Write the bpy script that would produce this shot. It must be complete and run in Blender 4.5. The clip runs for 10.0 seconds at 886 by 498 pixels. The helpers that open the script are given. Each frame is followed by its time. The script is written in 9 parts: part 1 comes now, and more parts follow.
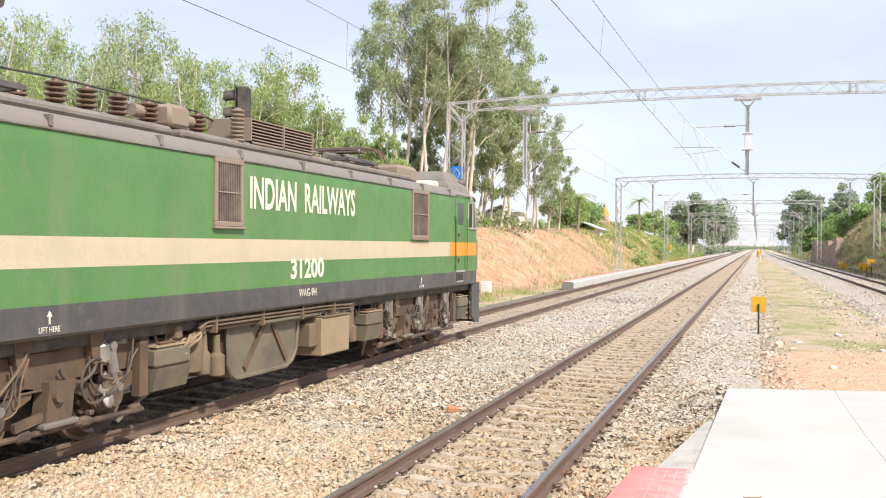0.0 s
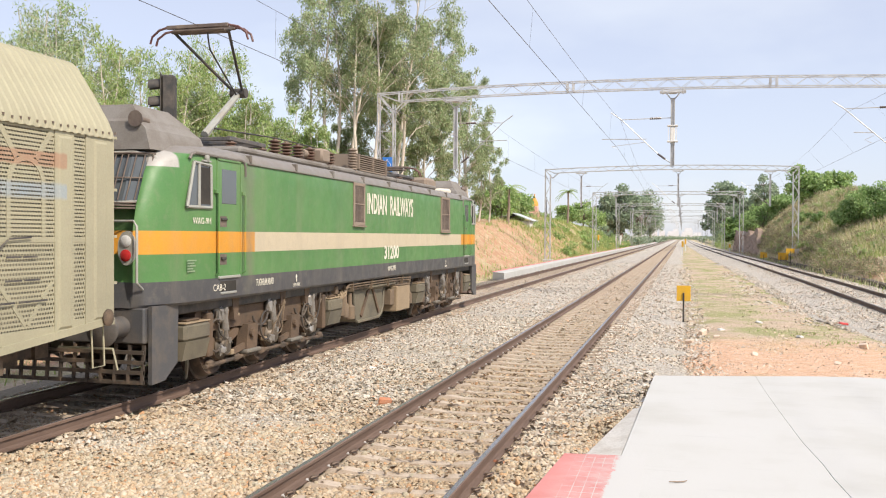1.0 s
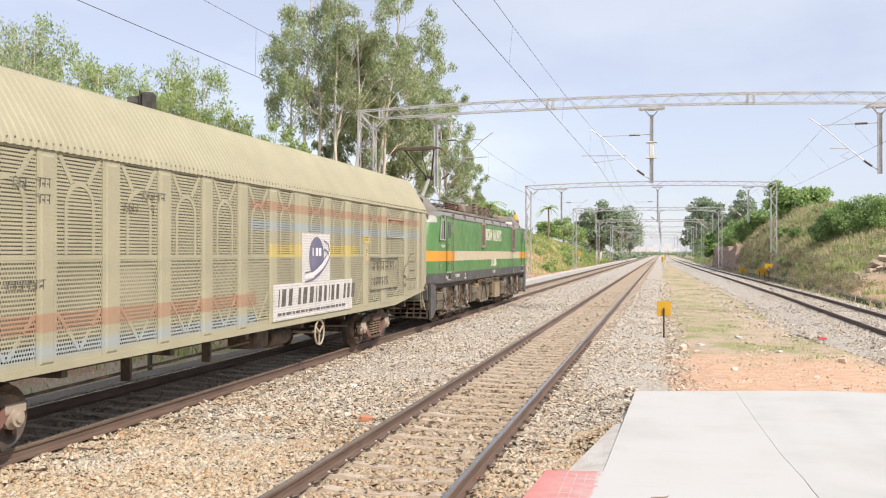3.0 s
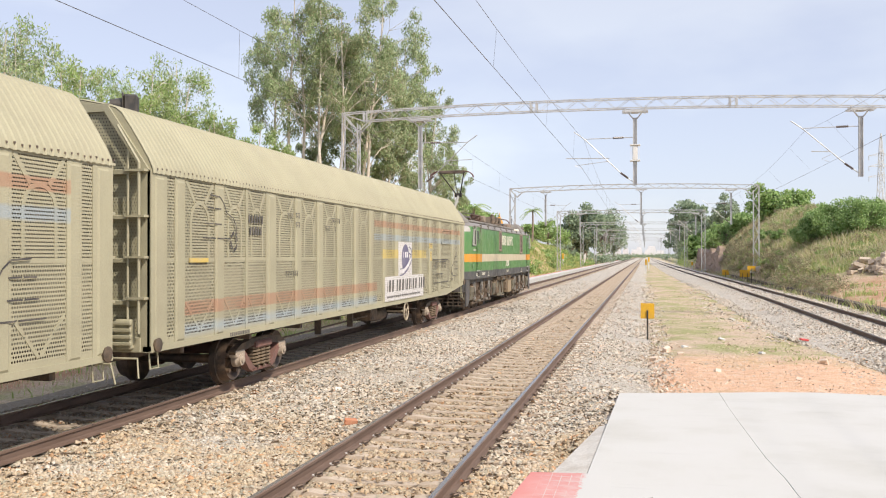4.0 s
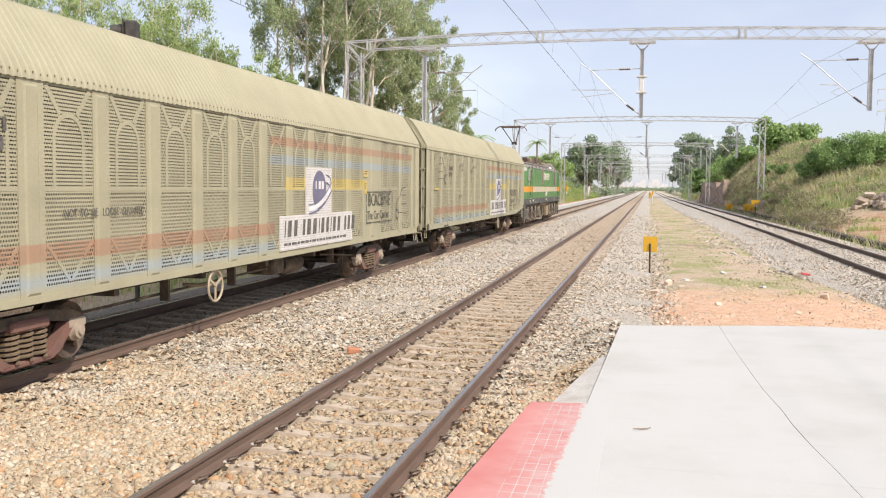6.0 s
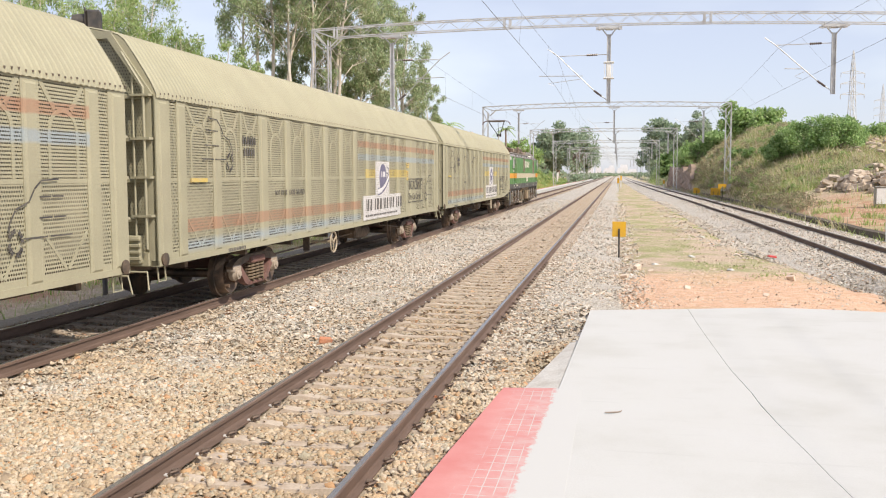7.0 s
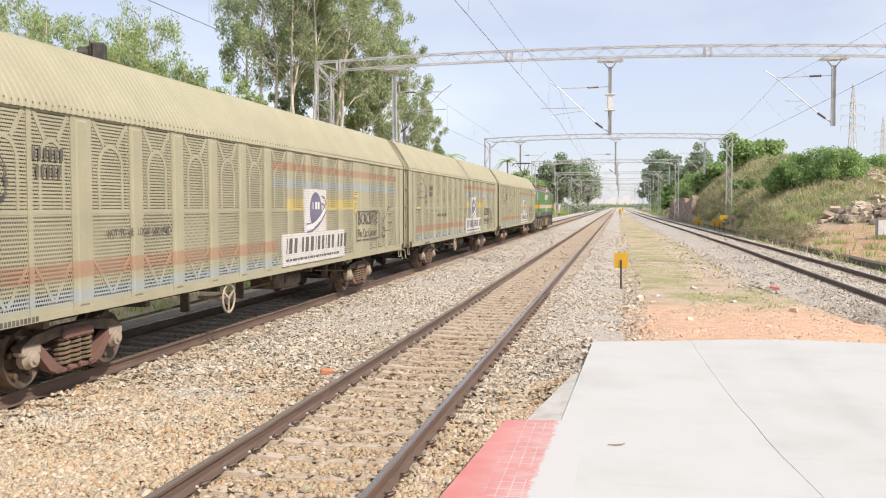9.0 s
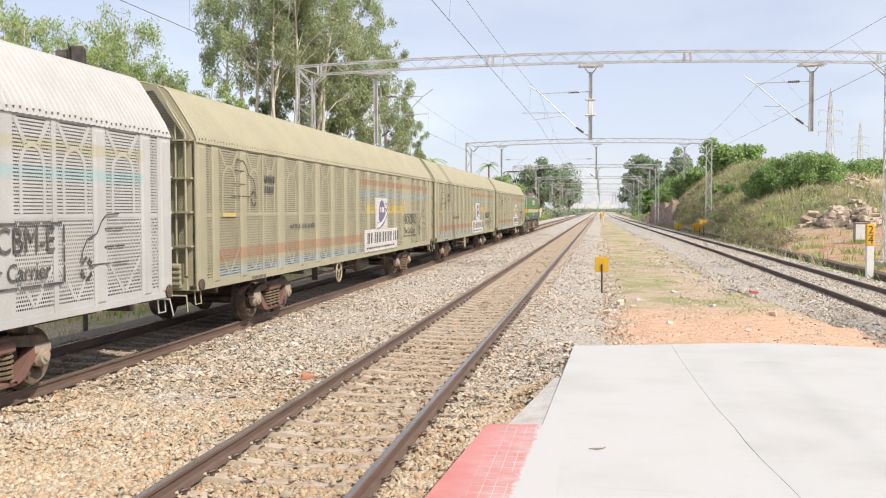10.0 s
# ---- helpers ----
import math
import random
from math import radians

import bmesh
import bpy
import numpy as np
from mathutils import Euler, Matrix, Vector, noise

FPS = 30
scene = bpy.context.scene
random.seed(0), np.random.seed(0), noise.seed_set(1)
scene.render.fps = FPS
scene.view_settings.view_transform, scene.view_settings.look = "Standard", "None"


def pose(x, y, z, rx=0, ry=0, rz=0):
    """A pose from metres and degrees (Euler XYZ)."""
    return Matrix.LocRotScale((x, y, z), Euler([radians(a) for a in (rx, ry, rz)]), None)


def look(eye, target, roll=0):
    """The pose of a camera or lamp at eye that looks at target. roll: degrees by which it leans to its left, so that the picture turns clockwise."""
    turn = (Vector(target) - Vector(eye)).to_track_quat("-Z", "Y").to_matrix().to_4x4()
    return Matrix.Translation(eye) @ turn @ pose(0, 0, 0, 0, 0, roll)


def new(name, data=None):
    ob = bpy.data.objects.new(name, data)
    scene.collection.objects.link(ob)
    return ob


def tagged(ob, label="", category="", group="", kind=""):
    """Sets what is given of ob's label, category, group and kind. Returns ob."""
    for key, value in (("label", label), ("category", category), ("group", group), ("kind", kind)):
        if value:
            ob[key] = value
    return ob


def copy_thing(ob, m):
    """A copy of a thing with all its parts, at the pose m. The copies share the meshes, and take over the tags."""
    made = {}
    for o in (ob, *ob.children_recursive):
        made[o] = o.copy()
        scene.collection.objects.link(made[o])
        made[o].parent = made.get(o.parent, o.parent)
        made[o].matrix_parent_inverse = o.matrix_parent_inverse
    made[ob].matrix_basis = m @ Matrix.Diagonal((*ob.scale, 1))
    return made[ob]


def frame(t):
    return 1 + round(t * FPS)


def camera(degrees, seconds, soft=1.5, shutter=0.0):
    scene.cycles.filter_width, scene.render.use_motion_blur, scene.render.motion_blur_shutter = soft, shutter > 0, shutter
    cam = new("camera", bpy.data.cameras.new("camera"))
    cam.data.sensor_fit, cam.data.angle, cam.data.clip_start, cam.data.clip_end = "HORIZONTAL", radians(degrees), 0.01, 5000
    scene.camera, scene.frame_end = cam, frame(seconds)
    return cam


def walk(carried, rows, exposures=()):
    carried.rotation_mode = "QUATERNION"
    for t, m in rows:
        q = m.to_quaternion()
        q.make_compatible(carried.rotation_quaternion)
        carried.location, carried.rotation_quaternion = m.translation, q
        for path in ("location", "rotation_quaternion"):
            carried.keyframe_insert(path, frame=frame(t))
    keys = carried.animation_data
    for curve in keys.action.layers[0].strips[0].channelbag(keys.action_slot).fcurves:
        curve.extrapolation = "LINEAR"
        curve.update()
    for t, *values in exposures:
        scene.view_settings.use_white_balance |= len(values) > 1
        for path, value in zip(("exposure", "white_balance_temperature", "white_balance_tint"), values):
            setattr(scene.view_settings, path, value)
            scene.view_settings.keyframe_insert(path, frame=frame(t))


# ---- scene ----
cam = camera(51.1, 10.0, soft=1.08)
EYE = (0.0, 0.0, 2.4)
TURNS = [  # seconds, yaw to the left of the track, pitch, roll
    (0.0, 18.75, -0.30, -0.51), (0.5, 15.43, -0.59, -0.25), (1.0, 14.49, -0.82, -0.32), (1.5, 14.72, -0.12, -0.31),
    (2.0, 14.38, 0.42, -0.28), (2.5, 13.91, 0.44, -0.24), (3.0, 13.31, 0.21, -0.09), (3.2, 12.79, 0.33, -0.05),
    (4.5, 12.13, 0.34, -0.20), (5.0, 11.55, -0.46, -1.43), (5.2, 11.34, -1.32, -1.61), (5.5, 12.10, -2.45, -1.47),
    (5.7, 12.72, -3.03, -0.75), (6.8, 11.05, -4.90, 0.26), (7.0, 10.67, -4.61, 0.21), (7.5, 11.24, -4.11, 0.21),
    (8.0, 11.34, -3.65, 0.23), (8.5, 11.17, -2.88, 0.16), (9.0, 10.79, -2.69, 0.17), (9.5, 10.09, -2.46, 0.12),
    (10.0, 9.64, -2.42, 0.15)]
walk(cam, [(t, pose(*EYE, 90 + p, r, y)) for t, y, p, r in TURNS], exposures=[(0.0, 0.74), (0.5, 0.64), (1.0, 0.58), (2.0, 0.55), (10.0, 0.53)])

# ---- light: a hazy sun from the right and a little behind, and the sky ----
SUN_TO = Vector((0.85, -0.50, 1.02)).normalized()
SUN_EL = math.asin(SUN_TO.z)
SUN_AZ = math.atan2(SUN_TO.x, SUN_TO.y)
world = bpy.data.worlds.new("world")
scene.world = world
world.use_nodes = True
wn, wl = world.node_tree.nodes, world.node_tree.links
sky = wn.new("ShaderNodeTexSky")
sky.sky_type, sky.sun_disc = "NISHITA", False
sky.sun_elevation, sky.sun_rotation = SUN_EL, SUN_AZ
sky.air_density, sky.dust_density, sky.ozone_density, sky.altitude = 1.0, 1.6, 1.0, 800
wn["Background"].inputs["Strength"].default_value = 0.15
pale = wn.new("ShaderNodeHueSaturation")
pale.inputs["Saturation"].default_value = 0.75
wl.new(sky.outputs["Color"], pale.inputs["Color"])
# a thin high haze evens the sky out
haze = wn.new("ShaderNodeMix")
haze.data_type = "RGBA"
haze.inputs[0].default_value = 0.66
haze.inputs[7].default_value = (3.08, 3.21, 3.78, 1)
wl.new(pale.outputs["Color"], haze.inputs[6])
cloud_at = wn.new("ShaderNodeTexCoord")
cloud_map = wn.new("ShaderNodeMapping")
cloud_map.inputs["Scale"].default_value = (1.0, 1.0, 2.6)
cloud = wn.new("ShaderNodeTexNoise")
cloud.inputs["Scale"].default_value, cloud.inputs["Detail"].default_value, cloud.inputs["Roughness"].default_value = 2.4, 5, 0.5
thin = wn.new("ShaderNodeValToRGB")
thin.color_ramp.elements[0].position, thin.color_ramp.elements[0].color = 0.46, (0.97, 0.97, 1.0, 1)
thin.color_ramp.elements[1].position, thin.color_ramp.elements[1].color = 0.62, (1.15, 1.12, 1.07, 1)
veil = wn.new("ShaderNodeMix")
veil.data_type, veil.blend_type = "RGBA", "MULTIPLY"
veil.inputs[0].default_value = 1.0
wl.new(cloud_at.outputs["Generated"], cloud_map.inputs["Vector"])
wl.new(cloud_map.outputs["Vector"], cloud.inputs["Vector"])
wl.new(cloud.outputs["Fac"], thin.inputs["Fac"])
wl.new(haze.outputs[2], veil.inputs[6])
wl.new(thin.outputs["Color"], veil.inputs[7])
wl.new(veil.outputs[2], wn["Background"].inputs["Color"])
sun_data = bpy.data.lights.new("sun", "SUN")
sun_data.energy, sun_data.angle, sun_data.color = 3.2, radians(1.5), (1.0, 0.90, 0.775)
sun = new("sun", sun_data)
sun.matrix_world = look((0, 0, 60), Vector((0, 0, 60)) - SUN_TO)

# ---- mesh tools ----
class Build:
    """Collects vertices and faces; every shape is added in the thing's own space."""

    def __init__(self):
        self.v, self.f = [], []

    def add(self, verts, faces):
        n = len(self.v)
        self.v += [tuple(p) for p in verts]
        self.f += [tuple(i + n for i in q) for q in faces]
        return self

    def box(self, x0, x1, y0, y1, z0, z1, c=0.0, m=None):
        """A box with all its edges chamfered by c."""
        if c <= 0:
            v = [(x, y, z) for x in (x0, x1) for y in (y0, y1) for z in (z0, z1)]
            f = [(0, 1, 3, 2), (4, 6, 7, 5), (0, 4, 5, 1), (2, 3, 7, 6), (0, 2, 6, 4), (1, 5, 7, 3)]
        else:
            c = min(c, 0.49 * min(x1 - x0, y1 - y0, z1 - z0))
            v, idx = [], {}
            for sx in (0, 1):
                for sy in (0, 1):
                    for sz in (0, 1):
                        for k in range(3):
                            p = [(x0, x1)[sx], (y0, y1)[sy], (z0, z1)[sz]]
                            for a, s in ((0, sx), (1, sy), (2, sz)):
                                if a != k:
                                    p[a] += c if s == 0 else -c
                            idx[sx, sy, sz, k] = len(v)
                            v.append(tuple(p))
            f = []
            for k in range(3):
                a, b = [j for j in range(3) if j != k]
                for s in (0, 1):
                    def key(sa, sb, kk=k):
                        q = [0, 0, 0]
                        q[k], q[a], q[b] = s, sa, sb
                        return (*q, kk)
                    quad = [idx[key(0, 0)], idx[key(1, 0)], idx[key(1, 1)], idx[key(0, 1)]]
                    f.append(tuple(quad if (s == 1) != (k == 1) else quad[::-1]))
                for sa in (0, 1):
                    for sb in (0, 1):
                        def key2(sk, kk):
                            q = [0, 0, 0]
                            q[k], q[a], q[b] = sk, sa, sb
                            return (*q, kk)
                        f.append((idx[key2(0, a)], idx[key2(1, a)], idx[key2(1, b)], idx[key2(0, b)]))
            for sx in (0, 1):
                for sy in (0, 1):
                    for sz in (0, 1):
                        f.append(tuple(idx[sx, sy, sz, k] for k in range(3)))
        if m is not None:
            v = [tuple(m @ Vector(p)) for p in v]
        return self.add(v, f)

    def tube(self, points, r, n=8, caps=True):
        """A round bar along points; r is a number or one radius for each point."""
        pts = [Vector(p) for p in points]
        rs = r if isinstance(r, (list, tuple)) else [r] * len(pts)
        v, f = [], []
        for i, p in enumerate(pts):
            d = (pts[min(i + 1, len(pts) - 1)] - pts[max(i - 1, 0)]).normalized()
            a = d.orthogonal().normalized() if i == 0 else (a - d * a.dot(d)).normalized()
            b = d.cross(a)
            for k in range(n):
                w = 2 * math.pi * k / n
                v.append(p + (a * math.cos(w) + b * math.sin(w)) * rs[i])
        for i in range(len(pts) - 1):
            for k in range(n):
                f.append((i * n + k, i * n + (k + 1) % n, (i + 1) * n + (k + 1) % n, (i + 1) * n + k))
        if caps:
            f += [tuple(range(n))[::-1], tuple((len(pts) - 1) * n + k for k in range(n))]
        return self.add(v, f)

    def bar(self, p, q, w, h=None):
        """A square bar from p to q."""
        p, q = Vector(p), Vector(q)
        h = h or w
        d = (q - p).normalized()
        up = Vector((0, 0, 1)) if abs(d.z) < 0.95 else Vector((0, 1, 0))
        a = d.cross(up).normalized() * w / 2
        b = a.cross(d).normalized() * h / 2
        v = [e + i * a + j * b for e in (p, q) for i, j in ((-1, -1), (1, -1), (1, 1), (-1, 1))]
        return self.add(v, [(3, 2, 1, 0), (4, 5, 6, 7), (0, 1, 5, 4), (1, 2, 6, 5), (2, 3, 7, 6), (3, 0, 4, 7)])

    def loft(self, rings, closed=True, caps=True):
        """Skins between rings of equal length."""
        n = len(rings[0])
        v = [p for ring in rings for p in ring]
        f = []
        for i in range(len(rings) - 1):
            for k in range(n if closed else n - 1):
                f.append((i * n + k, i * n + (k + 1) % n, (i + 1) * n + (k + 1) % n, (i + 1) * n + k))
        if caps and closed:
            f += [tuple(range(n))[::-1], tuple((len(rings) - 1) * n + k for k in range(n))]
        return self.add(v, f)

    def lathe(self, profile, base, axis="z", n=16):
        """Turns (radius, height) pairs round an axis through base."""
        rings = []
        for r, h in profile:
            ring = []
            for k in range(n):
                w = 2 * math.pi * k / n
                a, b = r * math.cos(w), r * math.sin(w)
                p = {"z": (a, b, h), "x": (h, a, b), "y": (b, h, a)}[axis]
                ring.append((base[0] + p[0], base[1] + p[1], base[2] + p[2]))
            rings.append(ring)
        return self.loft(rings)

    def mesh(self, name):
        me = bpy.data.meshes.new(name)
        me.from_pydata(self.v, [], self.f)
        bm = bmesh.new()
        bm.from_mesh(me)
        bmesh.ops.recalc_face_normals(bm, faces=bm.faces)
        bm.to_mesh(me)
        bm.free()
        return me


def part(name, shape, material, parent=None, label="", smooth=0):
    """Links a shape as one mesh object under a thing or a part. smooth: the angle up to which edges are shaded round."""
    me = shape.mesh(name) if isinstance(shape, Build) else shape
    if not me.materials:
        me.materials.append(material)
    if smooth:
        me.shade_smooth()
        me.set_sharp_from_angle(angle=radians(smooth))
    ob = new(name, me)
    ob.parent = parent
    if label:
        ob["label"] = label
    return ob


def thing(name, label, category, at=None, group="", kind=""):
    ob = new(name)
    if at is not None:
        ob.matrix_basis = at
    return tagged(ob, label, category, group, kind)


def raw_mesh(name, verts, quads, material, tris=None):
    """A mesh from arrays, for what is too many to build one by one."""
    me = bpy.data.meshes.new(name)
    polys = quads if tris is None else tris
    k = polys.shape[1]
    me.vertices.add(len(verts))
    me.vertices.foreach_set("co", np.asarray(verts, dtype=np.float32).ravel())
    me.loops.add(polys.size)
    me.loops.foreach_set("vertex_index", polys.astype(np.int32).ravel())
    me.polygons.add(len(polys))
    me.polygons.foreach_set("loop_start", np.arange(0, polys.size, k, dtype=np.int32))
    me.update(calc_edges=True)
    me.materials.append(material)
    return me


def words(text, size, depth, material, name, parent, m, squeeze=1.0, label="", bold=0.0):
    """Raised letters in the built-in font, in the plane that m gives (x along the line, y up), as one mesh part."""
    cu = bpy.data.curves.new(name, "FONT")
    cu.body, cu.size, cu.extrude, cu.align_x, cu.align_y = text, size, depth, "CENTER", "CENTER"
    cu.resolution_u, cu.offset = 3, bold
    tmp = bpy.data.objects.new(name, cu)
    scene.collection.objects.link(tmp)
    me = bpy.data.meshes.new_from_object(tmp.evaluated_get(bpy.context.evaluated_depsgraph_get()))
    bpy.data.objects.remove(tmp)
    bpy.data.curves.remove(cu)
    me.transform(m @ Matrix.Diagonal((squeeze, 1, 1, 1)))
    me.materials.clear()
    me.materials.append(material)
    return part(name, me, material, parent, label)


# ---- material tools ----
class Mat:
    """A small wrapper round a node material."""

    def __init__(self, name, rough=0.7, metal=0.0, spec=0.5):
        self.m = bpy.data.materials.new(name)
        self.m.use_nodes = True
        self.n, self.l = self.m.node_tree.nodes, self.m.node_tree.links
        self.b = self.n["Principled BSDF"]
        self.b.inputs["Roughness"].default_value = rough
        self.b.inputs["Metallic"].default_value = metal
        self.b.inputs["Specular IOR Level"].default_value = spec
        self.tc = self.n.new("ShaderNodeTexCoord")
        self.geo = self.n.new("ShaderNodeNewGeometry")
        self.where = self.tc.outputs["Object"]

    def put(self, socket, value):
        if hasattr(value, "default_value"):
            self.l.new(value, socket)
        else:
            socket.default_value = value

    def noise(self, scale, detail=4.0, rough=0.6, stretch=None):
        t = self.n.new("ShaderNodeTexNoise")
        t.inputs["Scale"].default_value, t.inputs["Detail"].default_value, t.inputs["Roughness"].default_value = scale, detail, rough
        src = self.where
        if stretch:
            mp = self.n.new("ShaderNodeMapping")
            mp.inputs["Scale"].default_value = stretch
            self.l.new(src, mp.inputs["Vector"])
            src = mp.outputs["Vector"]
        self.l.new(src, t.inputs["Vector"])
        return t.outputs["Fac"]

    def voronoi(self, scale, feature="F1", out="Distance"):
        t = self.n.new("ShaderNodeTexVoronoi")
        t.feature = feature
        t.inputs["Scale"].default_value = scale
        self.l.new(self.where, t.inputs["Vector"])
        return t.outputs[out]

    def math(self, op, a, b=0.0, clamp=False):
        t = self.n.new("ShaderNodeMath")
        t.operation, t.use_clamp = op, clamp
        self.put(t.inputs[0], a)
        self.put(t.inputs[1], b)
        return t.outputs[0]

    def ramp(self, fac, *stops):
        t = self.n.new("ShaderNodeValToRGB")
        self.l.new(fac, t.inputs["Fac"])
        e = t.color_ramp.elements
        while len(e) < len(stops):
            e.new(0.5)
        for k, (p, c) in enumerate(stops):
            e[k].position = p
            e[k].color = (*c, 1) if hasattr(c, "__len__") else (c, c, c, 1)
        return t.outputs["Color"]

    def mix(self, fac, a, b, kind="MIX"):
        t = self.n.new("ShaderNodeMix")
        t.data_type, t.blend_type = "RGBA", kind
        for socket, value in ((t.inputs[0], fac), (t.inputs[6], a), (t.inputs[7], b)):
            if isinstance(value, tuple) and len(value) == 3:
                value = (*value, 1)
            self.put(socket, value)
        return t.outputs[2]

    def span(self, value, lo, hi, soft=0.004):
        """1 where value lies between lo and hi."""
        up = self.math("MULTIPLY", self.math("SUBTRACT", value, lo), 1 / soft, True)
        dn = self.math("MULTIPLY", self.math("SUBTRACT", hi, value), 1 / soft, True)
        return self.math("MULTIPLY", up, dn)

    def axes(self):
        t = self.n.new("ShaderNodeSeparateXYZ")
        self.l.new(self.where, t.inputs[0])
        return t.outputs

    def color(self, value):
        if isinstance(value, tuple) and len(value) == 3:
            value = (*value, 1)
        self.put(self.b.inputs["Base Color"], value)
        return self

    def rough(self, value):
        self.put(self.b.inputs["Roughness"], value)
        return self

    def bump(self, height, dist=0.01, strength=0.6):
        t = self.n.new("ShaderNodeBump")
        t.inputs["Distance"].default_value, t.inputs["Strength"].default_value = dist, strength
        self.l.new(height, t.inputs["Height"])
        self.l.new(t.outputs["Normal"], self.b.inputs["Normal"])
        return self


def plain(name, col, rough=0.7, metal=0.0, dirt=(0.3, 0.24, 0.18), amount=0.35, scale=3.0, fine=60.0, relief=0.002):
    """Paint, metal or stone with stains and grain at two scales."""
    a = Mat(name, rough, metal)
    big = a.ramp(a.noise(scale, 5), (0.42, 0.0), (0.72, amount))
    small = a.ramp(a.noise(fine, 3), (0.3, 0.82), (0.7, 1.08))
    a.color(a.mix(1.0, a.mix(big, col, dirt), small, "MULTIPLY"))
    a.bump(a.noise(fine, 3), relief, 0.5)
    return a.m

# ---- materials ----
def ballast_material(name):
    a = Mat(name, 0.9, 0, 0.25)
    cell = a.voronoi(24, "F1", "Color")
    sep = a.n.new("ShaderNodeSeparateColor")
    a.l.new(cell, sep.inputs[0])
    stone = a.ramp(sep.outputs[0], (0.0, (0.42, 0.38, 0.33)), (0.35, (0.56, 0.51, 0.44)), (0.6, (0.57, 0.55, 0.52)),
                   (0.85, (0.66, 0.63, 0.58)), (1.0, (0.55, 0.45, 0.35)))
    gap = a.ramp(a.voronoi(24, "DISTANCE_TO_EDGE"), (0.0, 0.66), (0.10, 1.0))
    dusty = a.math("ADD", a.noise(0.55, 5), a.math("DIVIDE", a.math("SUBTRACT", 13.0, a.axes()[1]), 32.0))
    broad = a.ramp(dusty, (0.10, (1.0, 0.99, 0.97)), (0.40, (0.96, 0.94, 0.90)), (0.64, (0.96, 0.85, 0.70)))
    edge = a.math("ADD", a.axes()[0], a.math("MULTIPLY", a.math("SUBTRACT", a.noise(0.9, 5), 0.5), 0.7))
    # oily dust plus the train's shade, in the colour under and behind it
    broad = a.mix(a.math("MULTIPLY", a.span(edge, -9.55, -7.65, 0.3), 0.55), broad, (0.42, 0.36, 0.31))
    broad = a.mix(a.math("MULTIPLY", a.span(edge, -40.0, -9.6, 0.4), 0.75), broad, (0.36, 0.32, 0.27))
    broad = a.mix(a.math("MULTIPLY", a.span(edge, -3.95, -1.95, 0.25), 0.75), broad, (0.81, 0.70, 0.56))
    a.color(a.mix(1.0, a.mix(1.0, stone, gap, "MULTIPLY"), broad, "MULTIPLY"))
    return a.bump(a.math("ADD", a.ramp(a.voronoi(24, "DISTANCE_TO_EDGE"), (0.0, 0.0), (0.25, 1.0)), sep.outputs[1]), 0.02, 0.7).m


def stone_material(name):
    a = Mat(name, 0.88, 0, 0.3)
    isl = a.geo.outputs["Random Per Island"]
    base = a.ramp(isl, (0.0, (0.40, 0.34, 0.28)), (0.14, (0.50, 0.43, 0.34)), (0.28, (0.60, 0.52, 0.42)), (0.40, (0.50, 0.51, 0.46)), (0.54, (0.62, 0.55, 0.45)),
                  (0.68, (0.70, 0.67, 0.62)), (0.80, (0.63, 0.54, 0.42)), (0.90, (0.57, 0.47, 0.36)), (0.96, (0.62, 0.44, 0.29)), (1.0, (0.57, 0.35, 0.22)))
    # brown brake dust lies thickest where trains stop, beside the platform
    dusty = a.math("ADD", a.noise(0.55, 5), a.math("DIVIDE", a.math("SUBTRACT", 13.0, a.axes()[1]), 32.0))
    broad = a.ramp(dusty, (0.10, (1.10, 1.10, 1.11)), (0.40, (1.0, 0.98, 0.95)), (0.64, (0.93, 0.835, 0.70)))
    # train's shade painted in with oil and brake dust: running line and far shoulder
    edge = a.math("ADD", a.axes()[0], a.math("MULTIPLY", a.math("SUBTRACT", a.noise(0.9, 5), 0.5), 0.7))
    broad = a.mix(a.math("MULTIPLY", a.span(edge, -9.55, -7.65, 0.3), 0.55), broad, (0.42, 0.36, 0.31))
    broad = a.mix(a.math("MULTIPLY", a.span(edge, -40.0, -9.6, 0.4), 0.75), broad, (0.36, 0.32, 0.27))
    broad = a.mix(a.math("MULTIPLY", a.span(edge, -3.95, -1.95, 0.25), 0.75), broad, (0.81, 0.70, 0.56))
    grain = a.ramp(a.noise(70, 4), (0.3, 0.72), (0.7, 1.1))
    a.color(a.mix(1.0, a.mix(1.0, base, broad, "MULTIPLY"), grain, "MULTIPLY"))
    return a.bump(a.noise(90, 4), 0.006, 0.6).m


